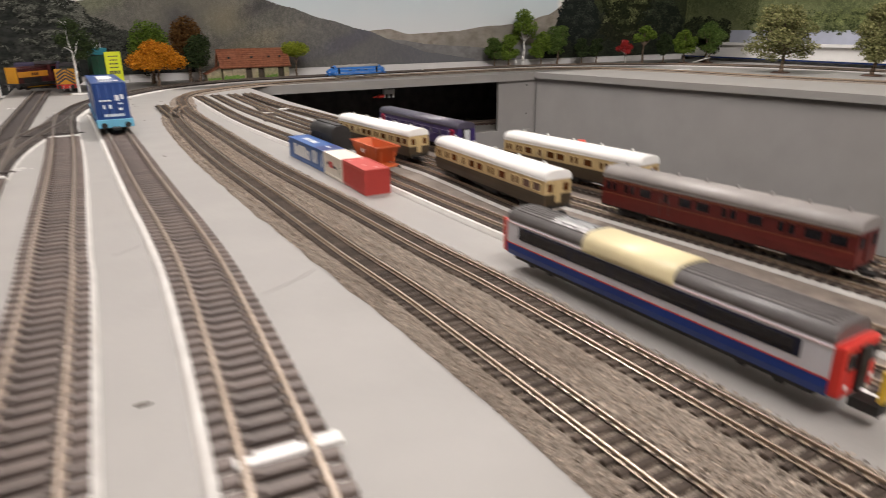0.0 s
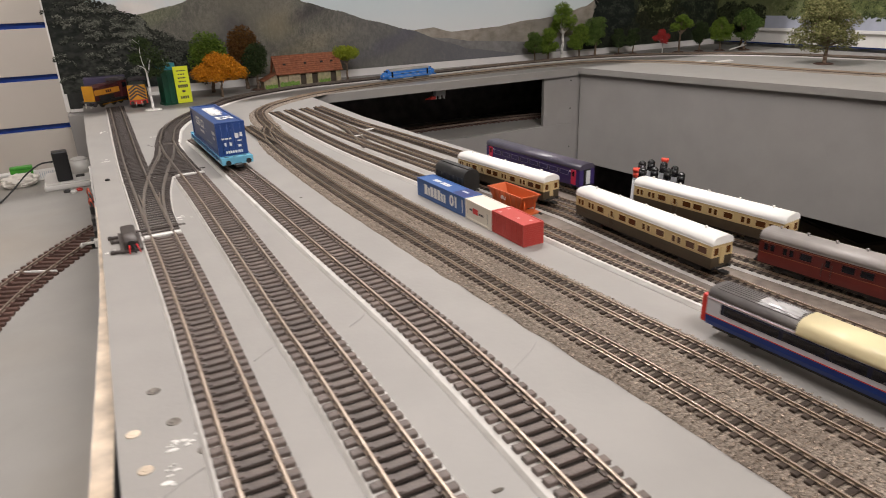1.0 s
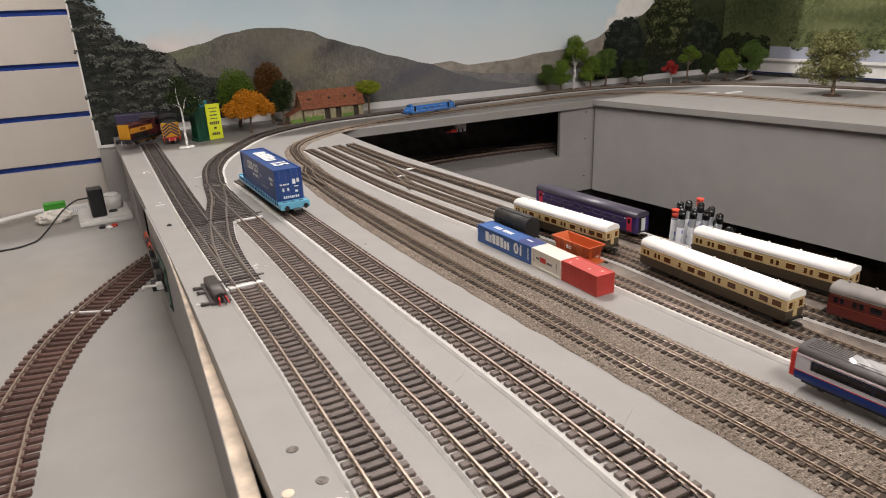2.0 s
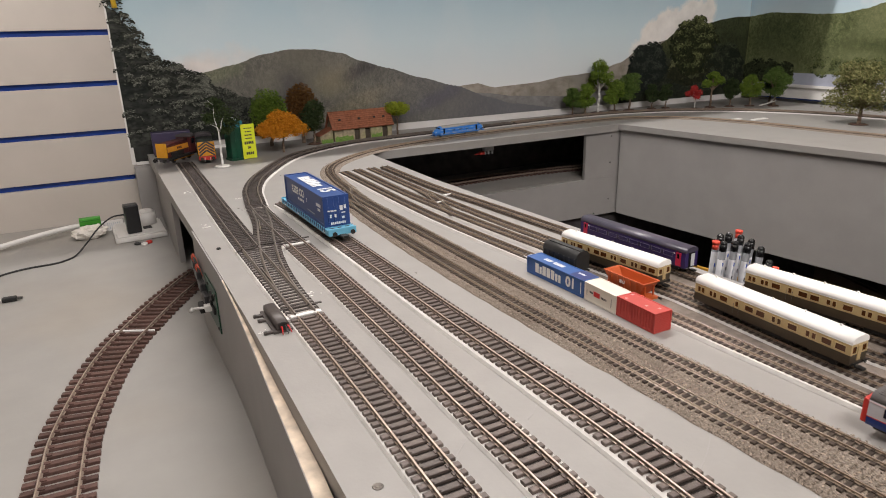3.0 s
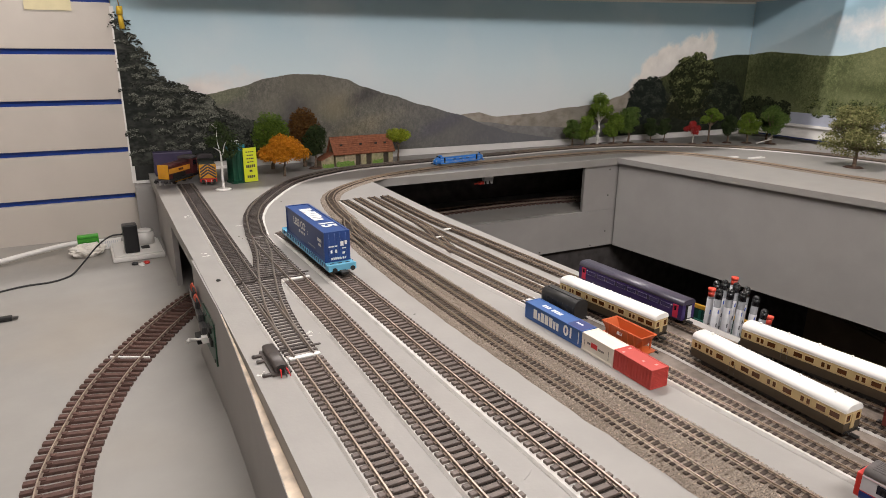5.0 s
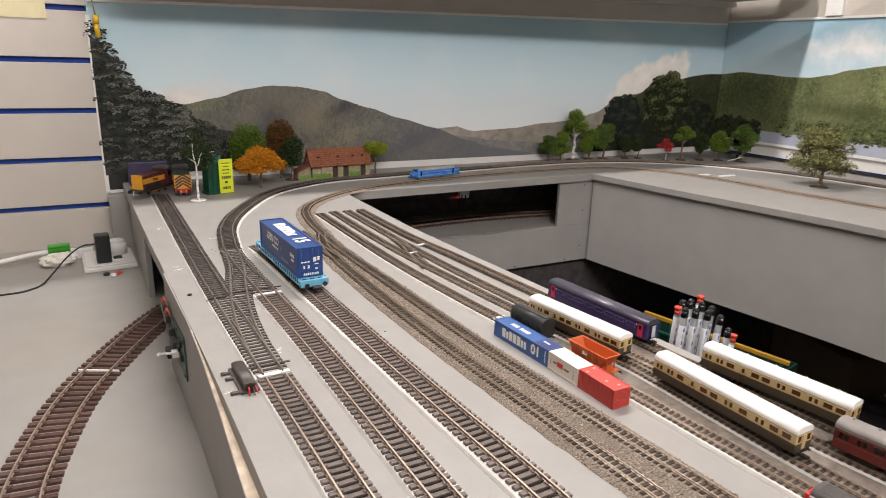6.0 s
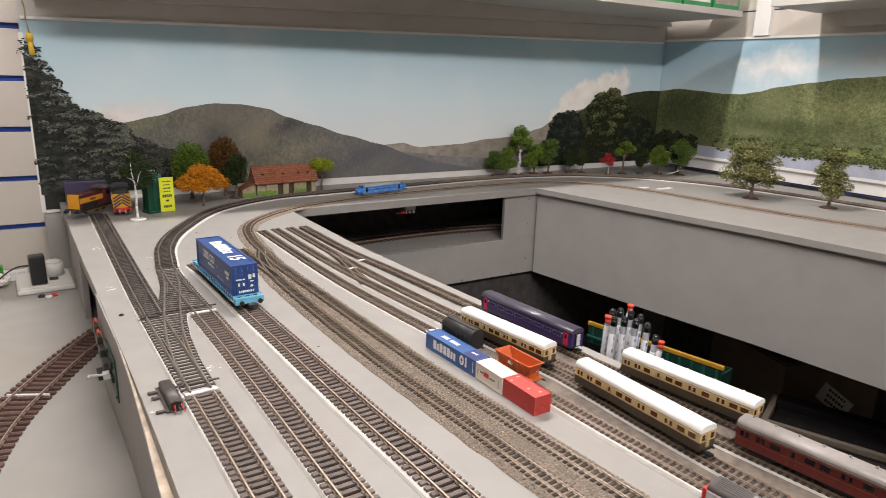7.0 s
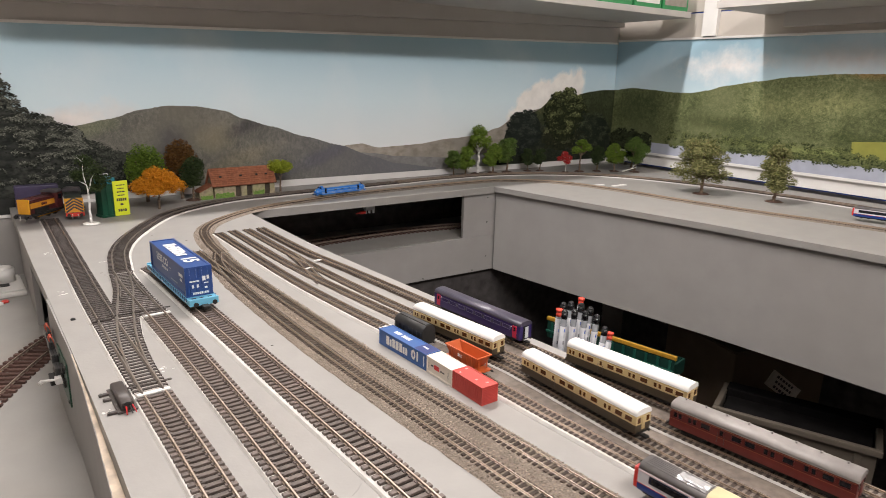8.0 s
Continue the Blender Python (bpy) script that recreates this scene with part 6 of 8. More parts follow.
for side, P_ in ((-1, SIDE_L), (1, SIDE_R)):
    k = -side
    bold("slogan", "LESS CO", 0.0140, P_(side * 0.0163, k * 0.020, 0.0262), WHITE, big)
    words("slogan", "2", 0.007, P_(side * 0.0163, -k * 0.0150, 0.0215), WHITE, big)
    letter_bars("lettering", [0.006, 0.004, 0.005, 0.004], 0.0034, 0.0022, P_(side * 0.0163, k * 0.010, 0.0168), WHITE, big)
    letter_bars("lettering", [0.003, 0.002, 0.003, 0.0025, 0.003], 0.0042, 0.0006, P_(side * 0.0163, -k * 0.061, 0.0245), WHITE, big)
    letter_bars("lettering", [0.003, 0.002, 0.003], 0.0034, 0.0006, P_(side * 0.0163, -k * 0.062, 0.0185), WHITE, big)
    letter_bars("lettering", [0.0028] * 8, 0.0016, 0.0008, P_(side * 0.0163, -k * 0.030, 0.0095), mat("grey_print", (0.42, 0.45, 0.5), 0.5), big)
letter_bars("lettering", [0.0095, 0.006, 0.0092, 0.0085, 0.0092, 0.006, 0.006], 0.0165, 0.0022, TOP(0.001, 0.016, 0.0384), WHITE, big)
bold("number", "15", 0.0255, TOP(0.001, -0.043, 0.0384), WHITE, big)
for s in (-1, 1):
    for x in (-0.011, -0.0035, 0.0035, 0.011):
        part("lock_rod", cyl((x, s * 0.0807, 0.003), (x, s * 0.0807, 0.0365), 0.0006, seg=6), CN, big)
    part("end_door", boxes((-0.0152, -0.0004, s * 0.0801 - 0.0004, s * 0.0801 + 0.0004, 0.003, 0.036), (0.0004, 0.0152, s * 0.0801 - 0.0004, s * 0.0801 + 0.0004, 0.003, 0.036)), CN, big)
F = FRONT(0, -0.0811, 0)
for x, z, ws, h in ((-0.006, 0.020, [0.003, 0.004, 0.003], 0.0018), (0.006, 0.0225, [0.004], 0.006), (0.011, 0.0235, [0.003], 0.005), (-0.008, 0.0135, [0.0022], 0.0042), (-0.002, 0.0135, [0.0026], 0.0042), (0.0085, 0.0165, [0.005], 0.0014), (0.008, 0.0105, [0.0035], 0.0026), (0.001, 0.0042, [0.002, 0.0018, 0.002, 0.0018, 0.002, 0.001, 0.002, 0.0018], 0.0030)):
    letter_bars("lettering", ws, h, 0.0007, FRONT(x, -0.0814, z), WHITE, big)
# ---------------- trees ----------------
BARK = mat("model_bark", (0.16, 0.11, 0.075), 0.8, var=0.3, scale=300, bump=0.5, bscale=700)
PALE_BARK = mat("white_bark", (0.72, 0.70, 0.66), 0.7, var=0.15, scale=300)
PLINTH = mat("brown_tree_base", (0.085, 0.045, 0.03), 0.7, var=0.2, scale=300)


def wire(name, pts, r, material, parent):
    """A bent wire as one swept mesh."""
    p = smooth_path(pts, 0.002)
    prof = [(r * math.cos(6.283 * i / 7), r * math.sin(6.283 * i / 7)) for i in range(7)]
    return part(name, sweep(bmesh.new(), p, prof), material, parent)


def branch(bm, a, b, r0, r1, bend, rng, seg=7, steps=4):
    a, b = Vector(a), Vector(b)
    pts = []
    for i in range(steps + 1):
        u = i / steps
        off = Vector((rng.uniform(-1, 1), rng.uniform(-1, 1), rng.uniform(-0.3, 0.3))) * bend * math.sin(math.pi * u)
        pts.append((a.lerp(b, u) + off, r0 + (r1 - r0) * u))
    for (p, r), (q, s) in zip(pts, pts[1:]):
        bm_cyl(bm, p, q, r, s, seg)
    return [p for p, _ in pts]


def tree(label, x, y, h, trunk, lobes, leaves, leaf, material, seed, bark=None, base=True, category="tree", droop=0.0, z=0.0, wide=1.0, gaps=-0.45):
    """A small model tree: tapered trunk, limbs to each lobe of the crown, and a crown of small ragged clumps. lobes: (dx, dy, dz, rx, rz)."""
    rng = random.Random(seed)
    lobes = [(dx * wide, dy * wide, dz, rx * wide, rz) for dx, dy, dz, rx, rz in lobes]
    ob = thing("tree", label, category, Matrix.Translation((x, y, z)))
    bm = bmesh.new()
    fork = h * trunk
    branch(bm, (0, 0, 0), (h * 0.02, 0, fork), h * 0.032, h * 0.02, h * 0.012, rng, 9, 5)
    for dx, dy, dz, rx, rz in lobes:
        branch(bm, (h * 0.02, 0, fork * 0.92), (dx * h, dy * h, dz * h), h * 0.014, h * 0.004, h * 0.02, rng, 6, 3)
        for _ in range(2):
            branch(bm, (dx * h * 0.6, dy * h * 0.6, fork + (dz * h - fork) * 0.6), ((dx + rng.uniform(-rx, rx)) * h, (dy + rng.uniform(-rx, rx)) * h, (dz + rng.uniform(-rz, rz) * 0.7) * h), h * 0.006, h * 0.002, h * 0.01, rng, 5, 2)
    part("trunk", bm, bark or BARK, ob)
    verts, faces = [], []
    tot = sum(l[3] ** 2 * l[4] for l in lobes)
    for dx, dy, dz, rx, rz in lobes:
        for _ in range(int(leaves * rx * rx * rz / tot)):
            d = Vector((rng.gauss(0, 1), rng.gauss(0, 1), rng.gauss(0, 1))).normalized() * rng.random() ** 0.42
            wob = 1 + 0.28 * noise.noise(Vector((d.x * 2.3 + seed, d.y * 2.3, d.z * 2.3)))
            c = Vector(((dx + d.x * rx * wob) * h, (dy + d.y * rx * wob) * h, (dz + d.z * rz * wob - droop * (d.x ** 2 + d.y ** 2)) * h))
            if noise.noise(c * (9.0 / h) + Vector((seed, 0, 0))) < gaps:
                continue
            s = leaf * rng.uniform(0.6, 1.4)
            k = len(verts)
            for _v in range(4):
                verts.append(tuple(c + Vector((rng.uniform(-s, s), rng.uniform(-s, s), rng.uniform(-s, s) * 0.8))))
            faces += [(k, k + 1, k + 2), (k, k + 1, k + 3), (k + 1, k + 2, k + 3), (k, k + 2, k + 3)]
    me = bpy.data.meshes.new("crown")
    me.from_pydata(verts, [], faces)
    me.materials.append(material)
    cr = new("crown", me)
    cr.parent = ob
    if base:
        bm = cyl((0, 0, 0.0002), (0, 0, 0.0030), h * 0.11 + 0.006, h * 0.08 + 0.004, 9)
        part("base", bm, PLINTH, ob, "round brown plastic base")
    return ob


GREEN = leafy("bright_green_foliage", (0.060, 0.105, 0.012), (0.23, 0.33, 0.05))
YGREEN = leafy("yellow_green_foliage", (0.16, 0.22, 0.012), (0.42, 0.46, 0.05))
DGREEN = leafy("dark_green_foliage", (0.018, 0.03, 0.012), (0.06, 0.085, 0.03))
OLIVE = leafy("olive_foliage", (0.080, 0.088, 0.027), (0.29, 0.28, 0.12))
ORANGE = leafy("orange_foliage", (0.42, 0.14, 0.006), (0.82, 0.36, 0.03))
RUST = leafy("rust_foliage", (0.075, 0.036, 0.012), (0.18, 0.088, 0.026))
DULL = leafy("dull_green_foliage", (0.042, 0.080, 0.010), (0.165, 0.25, 0.035))
REDLEAF = leafy("red_foliage", (0.30, 0.02, 0.02), (0.62, 0.07, 0.07))
MIDGREEN = leafy("mid_green_foliage", (0.045, 0.085, 0.016), (0.16, 0.235, 0.058))

tree("orange autumn model tree with a spreading crown", 0.171, 1.575, 0.092, 0.36, [(0, 0, 0.70, 0.36, 0.26), (-0.34, 0, 0.58, 0.28, 0.20), (0.36, 0.02, 0.56, 0.28, 0.20), (-0.1, -0.2, 0.52, 0.25, 0.16), (-0.05, 0.0, 0.86, 0.26, 0.15), (0.2, 0, 0.78, 0.24, 0.16)], 12000, 0.0019, ORANGE, 1, base=False, droop=0.04, gaps=-0.6)
tree("bright green model tree behind the orange one", 0.166, 1.672, 0.137, 0.3, [(0, 0, 0.70, 0.26, 0.26), (0.10, 0, 0.62, 0.22, 0.24), (-0.12, 0, 0.55, 0.2, 0.24), (0.05, 0, 0.45, 0.2, 0.2)], 8000, 0.0024, DULL, 2, base=False, gaps=-0.6)
tree("rust brown model tree near the barn", 0.243, 1.678, 0.142, 0.3, [(0, 0, 0.76, 0.22, 0.22), (0.08, 0, 0.62, 0.2, 0.26), (-0.08, 0, 0.62, 0.18, 0.24)], 7500, 0.0024, RUST, 3, base=False, gaps=-0.6)
tree("dark green model tree beside the barn", 0.260, 1.645, 0.107, 0.3, [(0, 0, 0.60, 0.25, 0.32), (0.07, 0, 0.76, 0.2, 0.2), (-0.06, 0, 0.45, 0.2, 0.18)], 6000, 0.0023, DGREEN, 4, gaps=-0.6)
tree("yellow-green model tree at the end of the barn", 0.480, 1.668, 0.086, 0.42, [(0, 0, 0.74, 0.30, 0.20), (0.20, 0, 0.74, 0.2, 0.17), (-0.18, 0, 0.76, 0.2, 0.18)], 5000, 0.0019, YGREEN, 5, base=False, gaps=-0.6)


def clumps(seed, n, wide, z0, z1, size, top=0.5):
    """Lobes scattered through an uneven crown: (dx, dy, dz, rx, rz)."""
    r = random.Random(seed)
    out = []
    for k in range(n):
        u = (k + r.random()) / n
        env = wide * (1 - (1 - top) * u ** 1.5)
        a, d = r.uniform(0, 6.283), r.random() ** 0.5
        q = size * r.uniform(0.65, 1.25)
        out.append((env * d * math.cos(a), env * d * math.sin(a), z0 + (z1 - z0) * u, q, q * r.uniform(0.55, 0.9)))
    return out


row = [(1.038, 1.690, 0.084, 0.30, 0.13, MIDGREEN, "small green model tree on a brown base"), (1.085, 1.692, 0.092, 0.28, 0.13, GREEN, "small green model tree on a brown base"),
       (1.196, 1.695, 0.098, 0.30, 0.12, GREEN, "small green model tree on a brown base"), (1.250, 1.690, 0.116, 0.36, 0.13, MIDGREEN, "upright green model tree on a brown base"),
       (1.330, 1.680, 0.078, 0.24, 0.12, DGREEN, "dark little model tree on a brown base"), (1.372, 1.665, 0.076, 0.24, 0.12, DGREEN, "dark little model tree on a brown base"),
       (1.545, 1.575, 0.088, 0.26, 0.12, DGREEN, "dark little model tree on a brown base"), (1.600, 1.548, 0.100, 0.32, 0.14, GREEN, "rounded green model tree on a brown base"),
       (1.652, 1.505, 0.116, 0.36, 0.14, MIDGREEN, "leaning green model tree on a brown base"), (1.69, 1.55, 0.118, 0.36, 0.15, DGREEN, "dark bushy model tree on a brown base")]
for i, (x, y, h, wd, sz, mt, lab) in enumerate(row):
    tree(lab, x, y, h, 0.36, clumps(120 + i, 16, wd * 0.85, 0.34, 0.88, sz * 1.15, 0.5), 5600, 0.0026, mt, 20 + i, gaps=-0.48)
tree("green model tree with a pale trunk", 1.139, 1.700, 0.146, 0.50, clumps(141, 14, 0.24, 0.58, 0.93, 0.13, 0.6), 5200, 0.0028, GREEN, 11, PALE_BARK, gaps=-0.3)
tree("small red-leaved model tree", 1.425, 1.600, 0.068, 0.42, clumps(142, 10, 0.36, 0.5, 0.92, 0.16), 2600, 0.0022, REDLEAF, 12, PALE_BARK, gaps=-0.3)
tree("bright green model tree with a thick pale trunk", 1.484, 1.595, 0.110, 0.5, clumps(143, 12, 0.26, 0.62, 0.90, 0.13), 3600, 0.0026, GREEN, 13, gaps=-0.3)
tree("olive model tree with a wide open crown on a brown base", 1.476, 1.130, 0.158, 0.28, clumps(152, 30, 0.40, 0.30, 0.88, 0.16, 0.60), 15000, 0.0027, OLIVE, 14, droop=0.04, gaps=-0.34)
tree("olive model tree with drooping branches on a brown base", 1.545, 0.962, 0.152, 0.28, clumps(153, 22, 0.24, 0.28, 0.90, 0.13, 0.60), 9500, 0.0027, OLIVE, 15, droop=0.04, gaps=-0.34)
solid("fallen_branch", bm_cyl(cyl((1.600, 1.512, 0.004), (1.655, 1.50, 0.016), 0.0022, 0.0014, 8), (1.632, 1.504, 0.011), (1.650, 1.498, 0.028), 0.0013, 0.0006, 7), PALE_BARK, "pale bare branch lying under the trees", "branch")

# bare white tree
rng = random.Random(31)
bare = thing("bare_tree", "bare white model tree on a round white base", "tree", Matrix.Translation((0.028, 1.484, 0)))
bm = bmesh.new()
branch(bm, (0, 0, 0), (0.001, 0, 0.070), 0.0026, 0.0017, 0.0008, rng, 8, 5)
branch(bm, (0.001, 0, 0.069), (-0.004, 0.001, 0.100), 0.0014, 0.0007, 0.0015, rng, 6, 3)
branch(bm, (0.001, 0, 0.066), (0.009, 0.001, 0.088), 0.0014, 0.0006, 0.0015, rng, 6, 3)
branch(bm, (-0.004, 0.001, 0.099), (-0.002, 0.001, 0.128), 0.0007, 0.0003, 0.0015, rng, 5, 3)
branch(bm, (-0.002, 0.001, 0.120), (-0.012, 0.001, 0.130), 0.0005, 0.0003, 0.0008, rng, 5, 2)
branch(bm, (0.000, 0.001, 0.076), (-0.012, 0.001, 0.084), 0.0009, 0.0004, 0.001, rng, 5, 2)
branch(bm, (0.007, 0.001, 0.084), (0.016, 0.001, 0.098), 0.0006, 0.0003, 0.001, rng, 5, 2)
part("trunk", bm, mat("plain_white_plastic", (0.80, 0.78, 0.75), 0.5, var=0.05, scale=200), bare)
part("base", cyl((0, 0, 0.0002), (0, 0, 0.0022), 0.0165, 0.0135, 20), PALE_BARK, bare)
verts, faces = [], []
LEAFY = [(0.014, 0.006, 0.100, 0.020, 0.016), (0.002, 0.006, 0.122, 0.012, 0.010), (0.026, 0.006, 0.084, 0.013, 0.010), (-0.012, 0.006, 0.096, 0.011, 0.009), (0.012, 0.006, 0.070, 0.012, 0.007)]
for _ in range(3400):
    lx, ly, lz, lr, lh = rng.choice(LEAFY)
    c = Vector((rng.gauss(lx, lr * 0.55), rng.gauss(ly, 0.006), rng.gauss(lz, lh * 0.55)))
    k = len(verts)
    for _v in range(3):
        verts.append(tuple(c + Vector((rng.uniform(-1, 1), rng.uniform(-1, 1), rng.uniform(-1, 1))) * 0.0028))
    faces.append((k, k + 1, k + 2))
me = bpy.data.meshes.new("leaves")
me.from_pydata(verts, [], faces)
me.materials.append(DGREEN)
o = new("leaves", me)
o.parent = bare

# ---------------- barn ----------------
barn = thing("barn", "stone model barn with a rust red tiled roof and moss", "barn", Matrix.Translation((0.380, 1.668, 0)) @ Matrix.Rotation(0.07, 4, "Z"))
STONEW = mat("printed_stone_wall", (0.36, 0.30, 0.20), 0.8, var=0.3, scale=140, stain=(0.20, 0.27, 0.06), stain_scale=26, stain_amt=0.5)
TILE = mat("rust_red_tiles", (0.25, 0.085, 0.04), 0.7, var=0.3, scale=180, stain=(0.33, 0.13, 0.07), stain_scale=40, stain_amt=0.5)
MOSS = mat("green_scatter_moss", (0.15, 0.26, 0.05), 0.9, var=0.4, scale=300, bump=0.8, bscale=500)
bm = bmesh.new()
for x0, x1 in ((-0.050, -0.022), (-0.008, 0.006), (0.020, 0.052), (0.066, 0.078)):
    bm_box(bm, x0, x1, -0.022, -0.019, 0, 0.031)
bm_box(bm, -0.050, 0.078, -0.022, -0.019, 0.0265, 0.031)
bm_box(bm, -0.050, 0.078, 0.019, 0.022, 0, 0.031)
bm_box(bm, -0.050, -0.072, -0.019, 0.019, 0, 0.031)
bm_box(bm, 0.075, 0.078, -0.019, 0.019, 0, 0.031)
part("wall", bm, STONEW, barn)
part("gable", prism([(-0.022, 0.0308), (0.022, 0.0308), (0, 0.066)], -0.0745, -0.0725, False), STONEW, barn).matrix_basis = Matrix.Rotation(-math.pi / 2, 4, "Z") @ Matrix.Translation((0, 0, 0))
part("gable", prism([(-0.022, 0.0308), (0.022, 0.0308), (0, 0.066)], 0.0755, 0.0775, False), STONEW, barn).matrix_basis = Matrix.Rotation(-math.pi / 2, 4, "Z")
for s in (-1, 1):
    bm = bmesh.new()
    v = [bm.verts.new(p) for p in ((-0.079, s * 0.026, 0.0285), (0.082, s * 0.026, 0.0285), (0.082, 0, 0.068), (-0.079, 0, 0.068), (-0.079, s * 0.025, 0.0272), (0.082, s * 0.025, 0.0272), (0.082, 0, 0.0664), (-0.079, 0, 0.0664))]
    for f in ((0, 1, 2, 3), (7, 6, 5, 4), (0, 4, 5, 1), (3, 2, 6, 7), (0, 3, 7, 4), (1, 5, 6, 2)):
        bm.faces.new([v[i] for i in f])
    bmesh.ops.recalc_face_normals(bm, faces=bm.faces)
    roof = part("roof", bm, TILE, barn, "rust red tiled roof slope")
    for k in range(9):
        u0, u1 = k / 9, (k + 1) / 9
        y0, z0, y1, z1 = s * 0.0262 * (1 - u0), 0.0288 + 0.0395 * u0, s * 0.0262 * (1 - u1), 0.0288 + 0.0395 * u1
        bm = bmesh.new()
        v = [bm.verts.new(p) for p in ((-0.0792, y0 + s * 0.0004, z0 + 0.0010), (0.0822, y0 + s * 0.0004, z0 + 0.0010), (0.0822, y1, z1 + 0.0002), (-0.0792, y1, z1 + 0.0002), (-0.0792, y0, z0), (0.0822, y0, z0))]
        bm.faces.new((v[0], v[1], v[2], v[3]))
        bm.faces.new((v[4], v[5], v[1], v[0]))
        bmesh.ops.recalc_face_normals(bm, faces=bm.faces)
        part("tile_course", bm, TILE, roof)
    if s < 0:
        for x in (-0.055, -0.005, 0.035, 0.06):
            part("roof_light", boxes((x - 0.003, x + 0.003, -0.0150, -0.0135, 0.0480, 0.0520)), UNDER, roof)
part("ridge_tile", cyl((-0.079, 0, 0.0680), (0.082, 0, 0.0680), 0.0012, seg=8), TILE, barn)
for x in (-0.015, 0.013, 0.059):
    part("door", boxes((x - 0.0066, x + 0.0066, -0.0175, -0.0165, 0, 0.0265)), mat("dark_barn_door", (0.06, 0.045, 0.03), 0.8), barn)
part("lean_to", prism([(-0.016, 0), (0.016, 0), (0.016, 0.030), (-0.016, 0.016)], -0.016, 0.016, False), STONEW, barn).matrix_basis = Matrix.Translation((-0.091, 0.0, 0)) 
o = part("lean_to_roof", boxes((-0.020, 0.020, -0.019, 0.019, -0.0008, 0.0008)), TILE, barn)
o.matrix_basis = Matrix.Translation((-0.0915, 0.0, 0.0245)) @ Matrix.Rotation(-0.42, 4, "Y")
for x0, x1, h in ((-0.072, -0.026, 0.014), (0.022, 0.050, 0.013), (-0.106, -0.078, 0.010)):
    bm = bmesh.new()
    r = random.Random(int(x0 * 1000))
    n = 14
    lo = [bm.verts.new((x0 + (x1 - x0) * i / n, -0.0245, 0.0)) for i in range(n + 1)]
    hi = [bm.verts.new((x0 + (x1 - x0) * i / n, -0.0224, h * r.uniform(0.6, 1.0))) for i in range(n + 1)]
    for i in range(n):
        bm.faces.new((lo[i], lo[i + 1], hi[i + 1], hi[i]))
    part("moss", bm, MOSS, barn, "green moss at the foot of the wall")

# ---------------- kiosk with yellow board ----------------
kiosk = thing("kiosk", "dark green model kiosk with a yellow notice board", "kiosk", Matrix.Translation((0.066, 1.548, 0)) @ Matrix.Rotation(0.30, 4, "Z"))
KG = mat("dark_green_plastic", (0.007, 0.068, 0.036), 0.4, var=0.15, scale=120)
KT = mat("teal_plastic", (0.015, 0.17, 0.22), 0.4, var=0.1, scale=100)
part("body", boxes((-0.015, 0.019, -0.012, 0.014, 0.004, 0.066), bevel=0.001), KG, kiosk)
part("step", boxes((-0.018, 0.019, -0.016, 0.014, 0, 0.0042), bevel=0.0005), KG, kiosk)
for x in (-0.0135, -0.003, 0.006):
    part("pilaster", boxes((x - 0.0012, x + 0.0012, -0.0135, -0.012, 0.004, 0.064)), KG, kiosk)
part("canopy", boxes((-0.016, 0.015, -0.014, 0.012, 0.0672, 0.0800), bevel=0.0015), KT, kiosk, "teal box on the roof")
rail_top = part("rail", boxes((-0.018, 0.008, -0.0005, 0.0005, 0.0868, 0.0876)), WHITE, kiosk, "small pale railing on top")
for k in range(7):
    part("post", boxes((-0.018 + k * 0.0043, -0.0172 + k * 0.0043, -0.0004, 0.0004, 0.080, 0.0868)), WHITE, rail_top)
board = part("notice_board", boxes((-0.0145, 0.0145, -0.0012, 0.0012, 0.001, 0.0725), bevel=0.0006), mat("yellow_notice", (0.72, 0.78, 0.03), 0.45, var=0.05), kiosk, "yellow notice board with black writing")
board.matrix_basis = Matrix.Translation((0.0225, -0.017, 0)) @ Matrix.Rotation(-0.10, 4, "Z")
INK = mat("black_print", (0.05, 0.045, 0.05), 0.5)
for z, ws, h in ((0.064, [0.004, 0.003, 0.004, 0.003], 0.0022), (0.057, [0.003, 0.005, 0.003], 0.0022), (0.050, [0.004, 0.003, 0.006], 0.0026), (0.043, [0.005, 0.004, 0.003], 0.0022), (0.034, [0.003, 0.003, 0.003, 0.003, 0.003], 0.0060), (0.024, [0.006], 0.0040), (0.012, [0.003, 0.004, 0.003, 0.003], 0.0055)):
    letter_bars("lettering", ws, h, 0.0010, FRONT(0, -0.0013, z), INK, board)

# ---------------- shunters ----------------
YEL = mat("warning_yellow_paint", (0.66, 0.31, 0.015), 0.4, var=0.06, scale=100)
DRED = mat("dark_red_loco_paint", (0.075, 0.016, 0.017), 0.4, var=0.08, scale=100)
GOLD = mat("gold_band_paint", (0.62, 0.27, 0.03), 0.4, var=0.06, scale=100)
BUFR = mat("red_buffer_beam", (0.50, 0.03, 0.02), 0.4)


